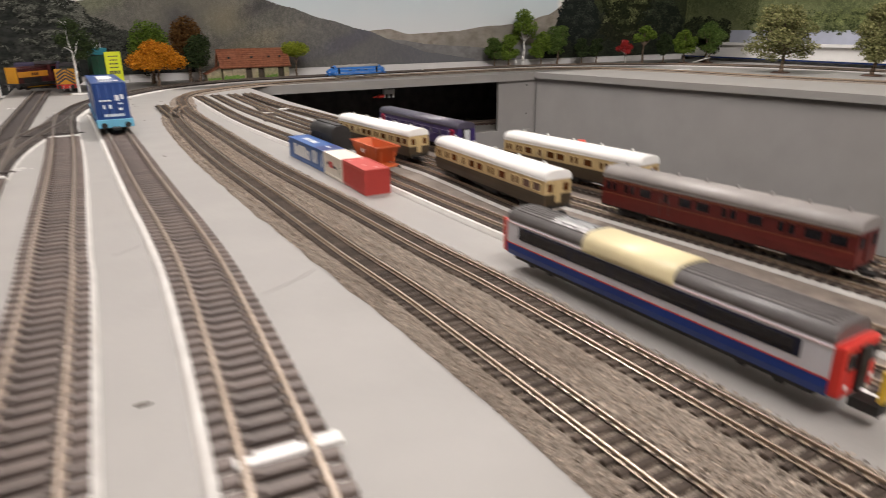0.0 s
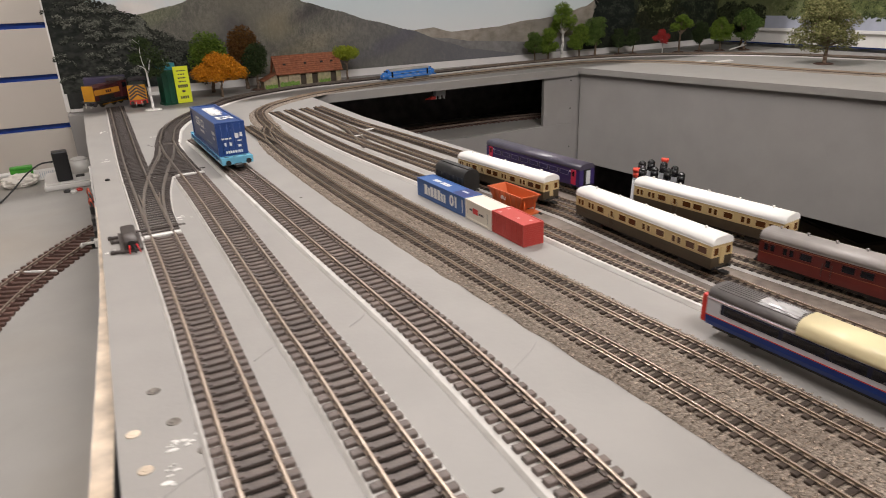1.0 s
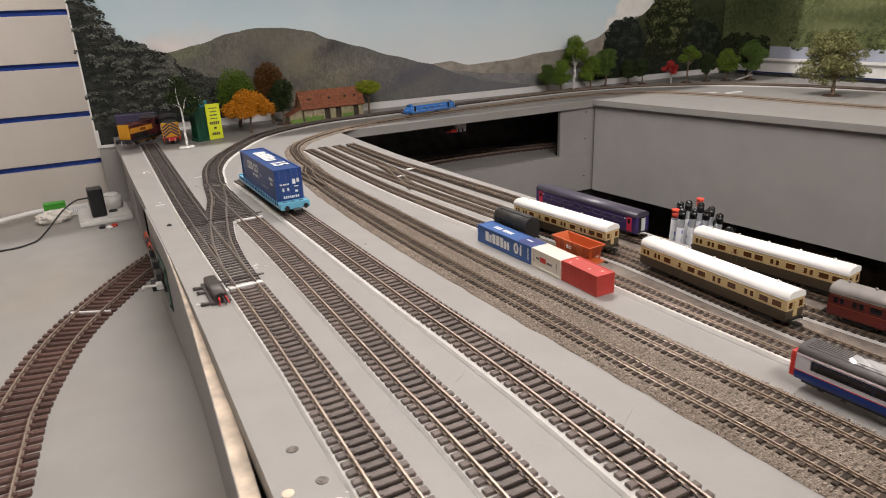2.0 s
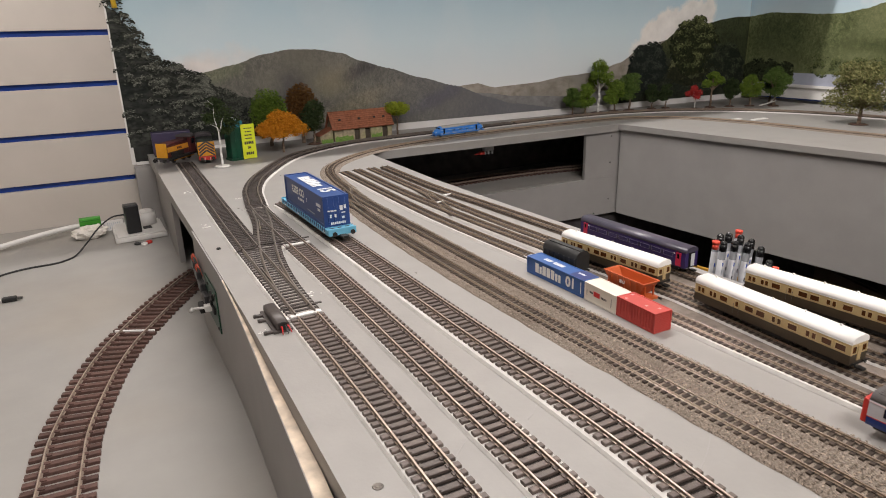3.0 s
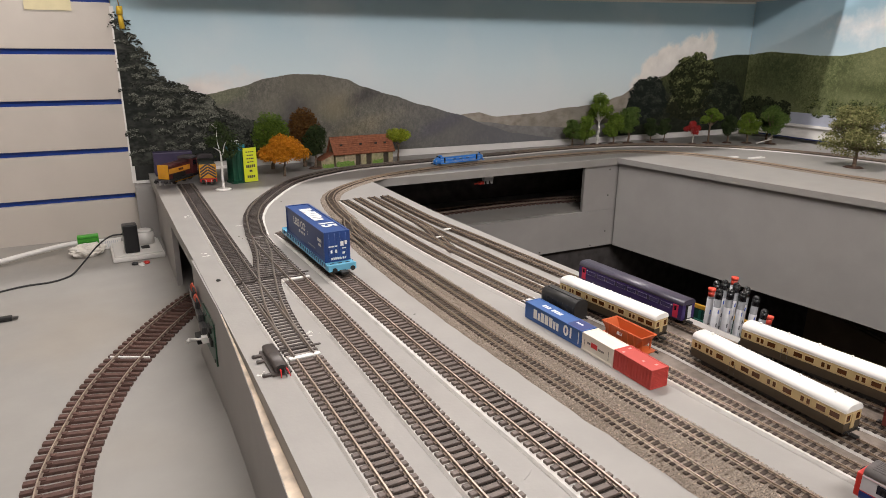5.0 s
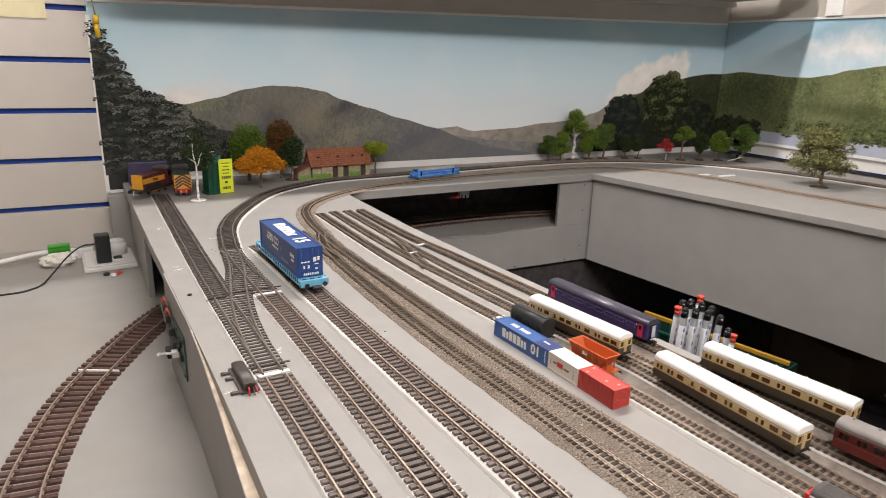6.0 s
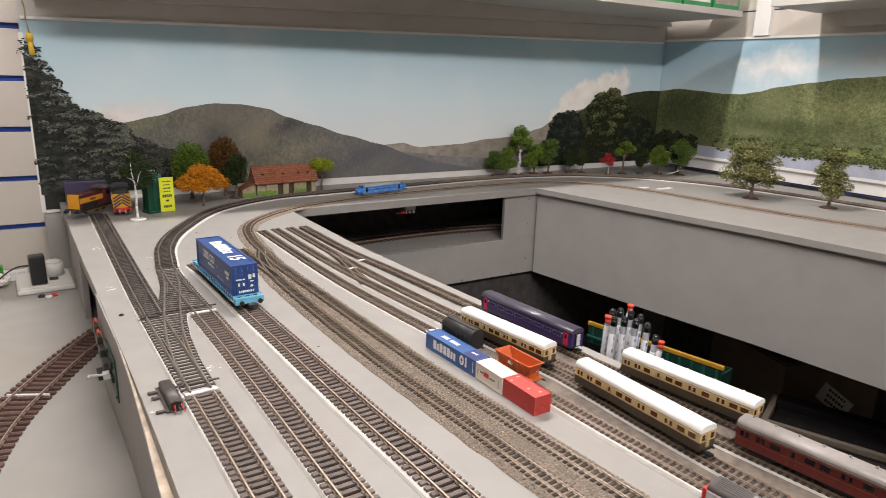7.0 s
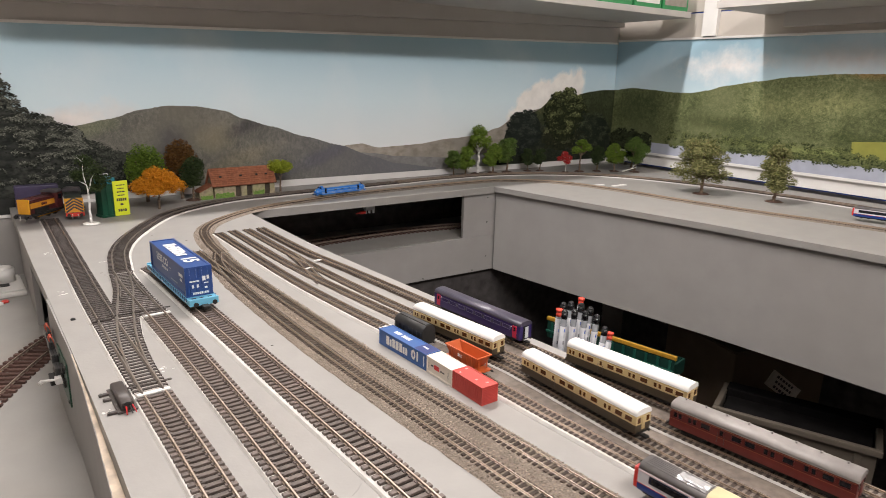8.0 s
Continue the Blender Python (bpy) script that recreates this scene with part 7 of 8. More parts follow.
def shunter(label, m, body, band, striped, hw, rear=0.050):
    ob = thing("locomotive", label, "locomotive", m, "shunting locomotives")
    part("frame", boxes((-0.0165, 0.0165, -0.056, rear + 0.004, 0.0085, 0.0130), bevel=0.0004), UNDER, ob)
    part("bonnet", boxes((-hw, hw, -0.052, 0.020, 0.0130, 0.0380), bevel=0.0015), body, ob)
    part("bonnet_top", prism(roof_profile(hw, 0.0380, 0.0425), -0.052, 0.020), body, ob)
    cab = part("cab", boxes((-0.0165, 0.0165, 0.020, rear, 0.0130, 0.0440), bevel=0.0012), body, ob)
    part("cab_roof", prism(roof_profile(0.0170, 0.0440, 0.0500), 0.0185, rear + 0.0015), mat("dark_cab_roof", (0.07, 0.06, 0.065), 0.5), cab)
    for side in (-1, 1):
        x = side * (hw + 0.0001)
        part("band", boxes((x - 0.0004, x + 0.0004, -0.050, 0.019, 0.0235, 0.0335)), band, ob)
        letter_bars("lettering", [0.004, 0.005, 0.004], 0.0048, 0.0012, (SIDE_L if side < 0 else SIDE_R)(side * (hw + 0.0006), -0.012, 0.0285), DRED, ob)
        part("cab_window", boxes((side * 0.0166 - 0.0003, side * 0.0166 + 0.0003, 0.024, 0.034, 0.0310, 0.0405)), GLASS_DARK, cab)
        part("footplate_box", boxes((side * (hw + 0.0008) - 0.0012, side * (hw + 0.0008) + 0.0012, -0.040, 0.000, 0.0130, 0.0220), bevel=0.0005), UNDER, ob)
        part("coupling_rod", boxes((side * 0.0118 - 0.0006, side * 0.0118 + 0.0006, -0.034, 0.034, 0.0050, 0.0068)), YEL, ob)
    nose = part("nose", boxes((-hw - 0.0006, hw + 0.0006, -0.0545, -0.0518, 0.0135, 0.0420), bevel=0.0008), YEL, ob, "yellow warning end")
    if striped:
        for k in range(4):
            for q in (-1, 1):
                s = part("chevron", boxes((-hw * 0.56, hw * 0.56, -0.0002, 0.0002, -0.0016, 0.0016)), INK, nose)
                s.matrix_basis = Matrix.Translation((q * hw * 0.47, -0.0547, 0.0195 + k * 0.0060)) @ Matrix.Rotation(q * 0.62, 4, "Y")
    else:
        for k in range(6):
            part("grille_bar", boxes((-0.0085, 0.0085, -0.0548, -0.0544, 0.0180 + k * 0.0035, 0.0184 + k * 0.0035)), GOLD, nose)
    part("buffer_beam", boxes((-0.0165, 0.0165, -0.0585, -0.0560, 0.0060, 0.0135), bevel=0.0003), BUFR if striped else INK, ob)
    for q in (-1, 1):
        part("buffer", bm_cyl(cyl((q * 0.0108, -0.0585, 0.0095), (q * 0.0108, -0.0640, 0.0095), 0.0016, seg=10), (q * 0.0108, -0.0640, 0.0095), (q * 0.0108, -0.0650, 0.0095), 0.0034, seg=14), UNDER, ob)
        part("hose", cyl((q * 0.0050, -0.0590, 0.0110), (q * 0.0055, -0.0600, 0.0020), 0.0007, seg=6), mat("pale_hose", (0.6, 0.58, 0.55), 0.5), ob)
    for y in (-0.032, 0.0, rear - 0.018):
        wheelset(ob, y, 0.0, 0.0085, 0.0165)
    return ob


shunter("yellow and maroon model shunting locomotive at the end of the track", place(-0.0445, 1.569, -0.68, OO_TOP), DRED, GOLD, False, 0.0112, 0.038)
shunter("dark green model shunting locomotive with striped yellow ends", place(0.0100, 1.590, -0.06, 0.002), mat("dark_green_loco_paint", (0.03, 0.04, 0.03), 0.4), GOLD, True, 0.0160)
old = thing("wagon", "dull purple model wagon behind the locomotives", "wagon", place(-0.048, 1.690, 0, 0))
part("body", boxes((-0.040, 0.040, -0.012, 0.012, 0.004, 0.052), bevel=0.002), mat("dull_purple_plastic", (0.045, 0.034, 0.080), 0.5, var=0.1), old)
part("underframe", boxes((-0.038, 0.038, -0.009, 0.009, 0.0002, 0.004)), UNDER, old)

# ---------------- point motor, screws and marks on the board ----------------
MOT = mat("dark_brown_motor_plastic", (0.060, 0.048, 0.043), 0.45, var=0.2, scale=150)
pm = thing("point_motor", "dark brown surface-mounted point motor with red and black wires", "point motor", Matrix.Translation((-0.0385, 0.689, 0.0002)) @ Matrix.Rotation(0.04, 4, "Z"))
part("base", boxes((-0.0085, 0.0085, -0.026, 0.026, 0, 0.0022), bevel=0.0004), MOT, pm)
part("housing", prism([(-0.0056, 0.0020), (0.0056, 0.0020), (0.0056, 0.0062)] + roof_profile(0.0056, 0.0062, 0.0088, 8, 0.45)[1:-1] + [(-0.0056, 0.0062)], -0.024, 0.024), MOT, pm)
for x0, x1, y in ((-0.0165, -0.008, 0.018), (-0.0150, -0.008, 0.006), (-0.0165, -0.008, -0.022), (0.008, 0.0165, 0.019), (0.008, 0.0140, 0.008), (0.008, 0.0165, -0.018)):
    lug = part("lug", boxes((x0, x1, y - 0.0018, y + 0.0018, 0, 0.0022), bevel=0.0004), MOT, pm)
    part("screw", cyl(((x0 + x1) / 2 + math.copysign(0.0025, x0), y, 0.0022), ((x0 + x1) / 2 + math.copysign(0.0025, x0), y, 0.0028), 0.0013, seg=10), STEEL, lug)
part("end_cover", cyl((0, -0.0242, 0.0058), (0, -0.0262, 0.0058), 0.0040, seg=16), UNDER, pm)
for k, (dx, c) in enumerate(((-0.0015, (0.60, 0.02, 0.02)), (0.0015, (0.02, 0.02, 0.022)), (0.0035, (0.50, 0.02, 0.03)))):
    wire("wire", [(dx, -0.024, 0.006), (dx * 1.2, -0.0285, 0.0055), (dx * 1.6, -0.0325, 0.0010)], 0.0008, mat("wire_%s" % ("red", "black", "crimson")[k], c, 0.4), pm)
for k, (x, y) in enumerate(((-0.047, 0.402), (-0.029, 0.403), (-0.036, 0.436), (-0.043, 0.372), (-0.018, 0.374))):
    sc = solid("screw_hole", bm_cyl(cyl((x, y, 0.0001), (x, y, 0.0004), 0.0034, 0.0030, 16), (x, y, 0.0004), (x, y, 0.0006), 0.0016, 0.0014, 12), (WOOD if k in (0, 3) else mat("dull_screw_filler", (0.17, 0.15, 0.13), 0.8, var=0.4, scale=400)), "filled screw hole in the grey board", "screw hole", group="screw holes")
solid("grommet", bm_cyl(cyl((-0.055, 0.935, 0.0001), (-0.055, 0.935, 0.0016), 0.0028, 0.0026, 8), (-0.055, 0.935, 0.0016), (-0.055, 0.935, 0.0022), 0.0018, 0.0014, 8), UNDER, "small black plug in the grey board", "plug")
rng = random.Random(77)


def smear(x, y, w, h, n, material, label):
    """A patch of small paint or dirt flecks, each a part of its own."""
    ob = thing("paint_smear", label, "paint mark", Matrix.Translation((x, y, 0.0)), "paint marks") if n > 1 else None
    for _ in range(n):
        cx, cy = rng.gauss(0, w), rng.gauss(0, h)
        k = rng.choice((7, 8, 9))
        s = rng.uniform(0.0005, 0.0016)
        a0, wide = rng.uniform(0, 6), rng.uniform(1.2, 2.6)
        bm = bmesh.new()
        rim = [(wide * s * rng.uniform(0.6, 1) * math.cos(a0 + 6.283 * i / k), s * rng.uniform(0.5, 1) * math.sin(a0 + 6.283 * i / k)) for i in range(k)]
        z = rng.uniform(0.0003, 0.0006)
        lo = [bm.verts.new((cx + px, cy + py, 0.0001)) for px, py in rim]
        hi = [bm.verts.new((cx + px * 0.85, cy + py * 0.85, z)) for px, py in rim]
        for i in range(k):
            bm.faces.new((lo[i], lo[(i + 1) % k], hi[(i + 1) % k], hi[i]))
        bm.faces.new(hi)
        if ob:
            part("fleck", bm, material, ob)
        else:
            solid("dirt_speck", bm, material, label, "dirt", group="dirt specks", at=Matrix.Translation((x, y, 0.0)))


SMEAR = mat("white_filler_smear", (0.70, 0.68, 0.65), 0.7, var=0.1)
for x, y, w, h, n in ((-0.026, 0.385, 0.005, 0.003, 14), (-0.035, 0.366, 0.003, 0.004, 10), (-0.055, 0.672, 0.003, 0.004, 7), (-0.058, 1.05, 0.004, 0.006, 6), (-0.062, 1.28, 0.005, 0.008, 7), (0.012, 1.19, 0.006, 0.003, 5), (0.010, 0.735, 0.004, 0.006, 8), (0.19, 0.93, 0.004, 0.008, 5)):
    smear(x, y, w, h, n, SMEAR, "smear of white filler on the grey board")
GRIME = mat("dark_grime_speck", (0.10, 0.085, 0.07), 0.8, var=0.2)
for i in range(26):
    x, y = rng.uniform(-0.04, 0.24), rng.uniform(0.25, 1.4)
    smear(x, y, 0.001, 0.001, 1, GRIME, "dark speck of dirt on the grey board")
for pts in ([(0.016, 0.440), (0.024, 0.447), (0.031, 0.452)], [(0.076, 0.452), (0.083, 0.457), (0.09, 0.464)], [(-0.046, 0.344), (-0.03, 0.356), (-0.012, 0.366)], [(0.135, 0.362), (0.15, 0.371), (0.165, 0.382)]):
    bm = sweep(bmesh.new(), smooth_path(pts, 0.003), [(-0.0003, 0), (0.0003, 0), (0.0003, 0.0002), (-0.0003, 0.0002)], z=0.0001)
    solid("board_joint", bm, GREY_SIDE, "fine joint line in the grey board", "joint", kind="structure")
# white joiners across the track
for x, y, a in ((-0.0125, 0.683, 0.06), (0.033, 0.893, 0.08), (0.1175, 0.239, 0.0)):
    solid("track_joiner", box(-0.0145, 0.0145, -0.0026, 0.0026, 0.0036, 0.0053, 0.0004), WHITE_TRIM, "white plastic joiner strip between the rails", "track joiner", group="track joiners", at=place(x, y, a, 0.0))
solid("track_joiner", box(-0.027, 0.027, -0.0016, 0.0016, 0.0005, 0.0042, 0.0004), WHITE_TRIM, "white plastic joiner strip on the lower track", "track joiner", group="track joiners", at=place(-0.1675, 1.0575, -0.45, LOW))
for x, y in ((0.2515, 0.715), (0.300, 1.02), (0.268, 0.985)):
    solid("track_joiner", box(-0.008, 0.008, -0.002, 0.002, 0.0028, 0.0046, 0.0003), WHITE_TRIM, "white plastic joiner strip in a siding", "track joiner", group="track joiners", at=place(x, y, 0.08, 0.0))

# ---------------- lower level: socket, cables, circuit board ----------------
SOCK = mat("white_socket_plastic", (0.66, 0.64, 0.61), 0.35, var=0.03, scale=30)
sock = thing("socket", "white mains socket plate lying on the lower board", "socket", Matrix.Translation((-0.144, 1.583, LOW)) @ Matrix.Rotation(0.06, 4, "Z"))
part("box", boxes((-0.048, 0.048, -0.062, 0.060, 0.0003, 0.010), bevel=0.003), SOCK, sock)
part("face", boxes((-0.044, 0.044, -0.058, 0.056, 0.0101, 0.013), bevel=0.001), SOCK, sock)
part("switch", boxes((0.008, 0.024, -0.024, -0.006, 0.0130, 0.0142)), UNDER, sock, "black rocker switch")
solid("charger", box(-0.0135, 0.0135, -0.0125, 0.0125, 0, 0.058, 0.003), mat("black_charger_plastic", (0.012, 0.012, 0.013), 0.3), "black phone charger plugged into the socket", "charger", at=place(-0.152, 1.546, 0.1, LOW + 0.0132))
solid("plug", bm_cyl(cyl((0, 0, 0), (0, 0, 0.026), 0.019, 0.018, 20), (0, 0, 0.026), (0, 0, 0.030), 0.018, 0.012, 20), SOCK, "white round plug in the socket", "plug", at=place(-0.126, 1.602, 0, LOW + 0.0132))


def cable(name, label, pts, r, material):
    p = smooth_path(pts, 0.006)
    prof = [(r * math.cos(6.283 * i / 8), r * math.sin(6.283 * i / 8)) for i in range(8)]
    bm = sweep(bmesh.new(), p, prof, z=r)
    for f in bm.faces:
        f.smooth = len(f.verts) == 4
    return solid(name, bm, material, label, "cable")


cable("cable", "thick white mains cable along the foot of the wall", [(-0.75, 1.45, LOW), (-0.52, 1.525, LOW), (-0.40, 1.58, LOW + 0.004), (-0.33, 1.617, LOW + 0.008), (-0.26, 1.648, LOW + 0.010), (-0.20, 1.648, LOW + 0.008), (-0.170, 1.640, LOW + 0.004)], 0.0055, SOCK)
BCAB = mat("black_cable_rubber", (0.012, 0.012, 0.012), 0.5)
cable("cable", "thin black charging cable trailing over the lower board", [(-0.1655, 1.545, LOW + 0.050), (-0.188, 1.545, LOW + 0.048), (-0.213, 1.532, LOW + 0.034), (-0.236, 1.508, LOW + 0.014), (-0.256, 1.476, LOW + 0.001), (-0.272, 1.456, LOW), (-0.292, 1.445, LOW), (-0.335, 1.44, LOW), (-0.375, 1.415, LOW), (-0.39, 1.35, LOW), (-0.40, 1.30, LOW), (-0.375, 1.284, LOW), (-0.35, 1.282, LOW)], 0.0017, BCAB)
usb = thing("usb_plug", "black and metal cable plug lying on the lower board", "plug", place(-0.338, 1.280, 0, LOW))
part("grip", boxes((-0.012, 0.008, -0.0055, 0.0055, 0.0005, 0.0075), bevel=0.002), BCAB, usb)
part("tip", boxes((0.008, 0.016, -0.0035, 0.0035, 0.0025, 0.0050), bevel=0.0005), STEEL, usb)
bm = bmesh.new()
bmesh.ops.create_icosphere(bm, subdivisions=4, radius=1.0)
for v in bm.verts:
    n_ = noise.noise(v.co * 2.1) * 0.3 + noise.noise(v.co * 5.0) * 0.18
    v.co = Vector((v.co.x * 0.031 * (1 + n_), v.co.y * 0.020 * (1 + n_), max(0.0004, 0.012 + v.co.z * 0.014 * (1 + n_))))
solid("tissue", bm, mat("crumpled_tissue", (0.68, 0.64, 0.58), 0.9, var=0.05, scale=60), "crumpled white tissue beside the socket", "tissue", at=place(-0.234, 1.598, 0.2, LOW))
tag = thing("cable_tag", "bright green tag clipped round the white cable", "cable tag", place(-0.234, 1.6495, 0.05, LOW - 0.0015))
part("clip", boxes((-0.020, 0.020, -0.008, 0.008, 0.004, 0.032), bevel=0.0015), mat("bright_green_plastic", (0.06, 0.34, 0.03), 0.4), tag)
part("ridge", boxes((-0.018, 0.018, -0.0086, -0.0078, 0.010, 0.012), (-0.018, 0.018, -0.0086, -0.0078, 0.018, 0.020), (-0.018, 0.018, -0.0086, -0.0078, 0.026, 0.028)), mat("deep_green_plastic", (0.03, 0.22, 0.02), 0.4), tag)
lab = solid("cable_label", box(-0.018, 0.018, -0.0004, 0.0004, -0.011, 0.011), WHITE_TRIM, "white printed label on the cable", "label", at=place(-0.190, 1.630, 0.1, LOW + 0.0125))
for k in range(7):
    part("bar", boxes((-0.012 + k * 0.0038, -0.0108 + k * 0.0038, -0.0007, -0.0005, -0.007, 0.006)), mat("grey_print", (0.42, 0.45, 0.5), 0.5), lab)
for dx, c, nm in ((-0.150, (0.02, 0.02, 0.02), "black"), (-0.129, (0.55, 0.04, 0.03), "red"), (-0.138, (0.7, 0.68, 0.65), "white")):
    solid("cap", bm_cyl(cyl((0, 0, 0), (0, 0, 0.004), 0.0062, 0.0058, 14), (0, 0, 0.004), (0, 0, 0.0052), 0.004, 0.003, 12), mat("cap_" + nm, c, 0.4), "small %s plastic cap on the lower board" % nm, "cap", group="loose caps", at=place(dx, 1.497 if nm != "white" else 1.486, 0, LOW))

pcb = thing("circuit_board", "green circuit board with connectors fixed to the fascia", "circuit board", Matrix.Translation((along(FASCIA_FACE, 0.950) - 0.0012, 0.950, -0.037)) @ Matrix.Rotation(0.048, 4, "Z"))
part("board", boxes((-0.0008, 0.0008, -0.070, 0.004, -0.050, 0.004), bevel=0.0003), mat("green_circuit_board", (0.016, 0.060, 0.036), 0.4, var=0.3, scale=150), pcb)
RELAY = mat("dark_grey_relay_plastic", (0.035, 0.034, 0.034), 0.4, var=0.15, scale=90)
for y, z, out in ((0.056, 0.000, 0.0075), (0.034, -0.006, 0.0075), (0.010, -0.014, 0.008), (-0.014, -0.022, 0.008)):
    c_ = part("connector", boxes((-out, -0.0008, y - 0.011, y + 0.011, z - 0.007, z + 0.005), bevel=0.0012), RELAY, pcb)
    part("seam", boxes((-out * 0.62, -out * 0.56, y - 0.0114, y + 0.0114, z - 0.0074, z + 0.0054)), UNDER, c_)
part("plug", boxes((-0.014, -0.0008, -0.020, -0.002, -0.040, -0.030), bevel=0.001), UNDER, pcb, "black plug block")
part("jack", boxes((-0.010, -0.0008, -0.034, -0.024, -0.034, -0.026), bevel=0.001), SOCK, pcb, "white plug in the board")
part("lever", bm_cyl(cyl((-0.009, -0.029, -0.029), (-0.022, -0.016, -0.033), 0.0015, 0.0019, 8), (-0.022, -0.016, -0.033), (-0.025, -0.014, -0.036), 0.0026, 0.0020, 8), SOCK, pcb, "white lever tab")
for y, z in ((-0.064, -0.002), (-0.064, -0.045), (-0.020, -0.002)):
    part("screw", cyl((-0.0008, y, z), (-0.0022, y, z), 0.0022, 0.0018, 10), STEEL, pcb)
for y, z, sy in ((-0.045, -0.010, 0.008), (-0.050, -0.026, 0.006), (-0.034, -0.022, 0.004)):
    part("chip", boxes((-0.0034, -0.0008, y - sy, y + sy, z - 0.004, z + 0.004), bevel=0.0003), UNDER, pcb)
for y0, z0 in ((0.050, 0.004), (0.026, -0.003)):
    for k in range(5):
        y1 = y0 + 0.0015 * k
        wire("wire", [(-0.0055, y1, z0), (-0.006 - 0.0003 * k, y1 - 0.002, z0 + 0.007), (-0.0045, y1 - 0.005, z0 + 0.0105 + 0.0004 * k), (-0.0025, y1 - 0.009, z0 + 0.006), (-0.0012, y1 - 0.011, z0 - 0.002)], 0.0008, mat("orange_red_wire", (0.58, 0.10, 0.05), 0.45) if k != 2 else mat("dull_red_wire", (0.36, 0.06, 0.04), 0.45), pcb)

# ---------------- operating well ----------------
TUBE_LABEL = mat("grey_white_pen_label", (0.40, 0.40, 0.415), 0.4, var=0.12, scale=120)
CLEAR = mat("clear_tube_plastic", (0.17, 0.175, 0.185), 0.2, var=0.1, scale=60)
tubes = [(0.526, 0.701, -0.021, 1, 0.05), (0.519, 0.683, -0.013, 0, 0.05), (0.531, 0.676, -0.013, 0, 0.06), (0.542, 0.666, -0.014, 0, 0.07), (0.553, 0.655, -0.018, 0, 0.09), (0.574, 0.656, -0.040, 0, 0.12), (0.587, 0.657, -0.054, 1, 0.14),
         (0.537, 0.704, -0.012, 0, 0.05), (0.550, 0.702, -0.012, 0, 0.06), (0.563, 0.694, -0.015, 0, 0.08), (0.574, 0.686, -0.020, 0, 0.10), (0.589, 0.719, -0.021, 1, 0.08)]
tray_z = -0.170
for x, y, z, red, lean in tubes:
    tb = thing("marker", "clear barrelled pen with a %s cap standing in the well" % ("red" if red else "black"), "pen", Matrix.Translation((x, y, z)) @ Matrix.Rotation(lean, 4, "Y"), "pens in the well")
    r = 0.0040 if red else 0.0044
    ln = z - tray_z - 0.003
    part("barrel", cyl((0, 0, -ln), (0, 0, -0.011 if red else -0.015), r, r, 16), CLEAR, tb)
    part("label", cyl((0, 0, -ln * 0.9), (0, 0, -0.014 if red else -0.026), r * 1.03, r * 1.03, 16), TUBE_LABEL, tb, "white printed label")
    for k in range(6):
        part("print_bar", boxes((-r * 0.45, -r * 0.15, -r * 1.06, -r * 0.9, -0.034 - k * 0.009, -0.029 - k * 0.009)), (mat("blue_print", (0.03, 0.08, 0.40), 0.5) if k < 1 else mat("grey_print", (0.42, 0.45, 0.5), 0.5) if k % 2 else INK), tb)
    capm = mat("coral_cap", (0.70, 0.07, 0.04), 0.35) if red else mat("glossy_black_cap", (0.010, 0.010, 0.011), 0.15)
    if red:
        part("cap", bm_cyl(cyl((0, 0, -0.011), (0, 0, -0.004), r * 1.02, r * 0.98, 16), (0, 0, -0.004), (0, 0, 0.0), r * 1.2, r * 1.2, 16), capm, tb)
    else:
        bm = cyl((0, 0, -0.015), (0, 0, -0.006), r * 1.03, r * 1.03, 16)
        bmesh.ops.create_uvsphere(bm, u_segments=16, v_segments=10, radius=r * 1.03, matrix=Matrix.Translation((0, 0, -0.006)))
        for f in bm.faces:
            f.smooth = True
        part("cap", bm, capm, tb)
solid("pen_tray", boxes((0.485, 0.645, 0.600, 0.745, tray_z - 0.006, tray_z - 0.003), (0.485, 0.488, 0.600, 0.745, tray_z - 0.003, tray_z + 0.03), (0.642, 0.645, 0.600, 0.745, tray_z - 0.003, tray_z + 0.03)), BLACK, "black tray that holds the pens in the well", "tray")
solid("stand", boxes((0.48, 0.65, 0.59, 0.755, -0.90, tray_z - 0.0062)), BLACK, "black box stand under the pen tray", "stand")
crate = thing("crate", "dark green plastic crate with a yellow rim in the well", "crate", Matrix.Translation((1.088, 1.061, -0.306)) @ Matrix.Rotation(0.206, 4, "Z"))
# wall greener-black than the slats: the shade in the slots is put into its colour
CGD = mat("slot_shade_green_crate", (0.004, 0.030, 0.021), 0.5)
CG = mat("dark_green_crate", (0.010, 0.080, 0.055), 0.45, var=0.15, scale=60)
part("rim", boxes((-0.035, -0.027, -0.175, 0.175, -0.004, 0.006), bevel=0.002), mat("amber_plastic_rim", (0.42, 0.22, 0.02), 0.5, var=0.15), crate, "amber yellow rim")
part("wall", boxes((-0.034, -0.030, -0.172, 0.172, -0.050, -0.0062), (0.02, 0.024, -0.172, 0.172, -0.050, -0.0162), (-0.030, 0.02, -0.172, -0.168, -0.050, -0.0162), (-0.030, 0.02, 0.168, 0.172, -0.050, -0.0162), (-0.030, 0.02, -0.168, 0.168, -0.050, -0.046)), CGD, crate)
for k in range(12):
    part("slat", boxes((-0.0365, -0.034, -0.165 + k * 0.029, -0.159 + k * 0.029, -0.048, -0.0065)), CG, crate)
part("ledge", boxes((-0.040, -0.034, -0.172, 0.172, -0.034, -0.029)), CG, crate)
solid("crate_stand", boxes((1.05, 1.15, 0.95, 1.16, -0.90, -0.3565)), BLACK, "black box stand under the green crate", "stand")
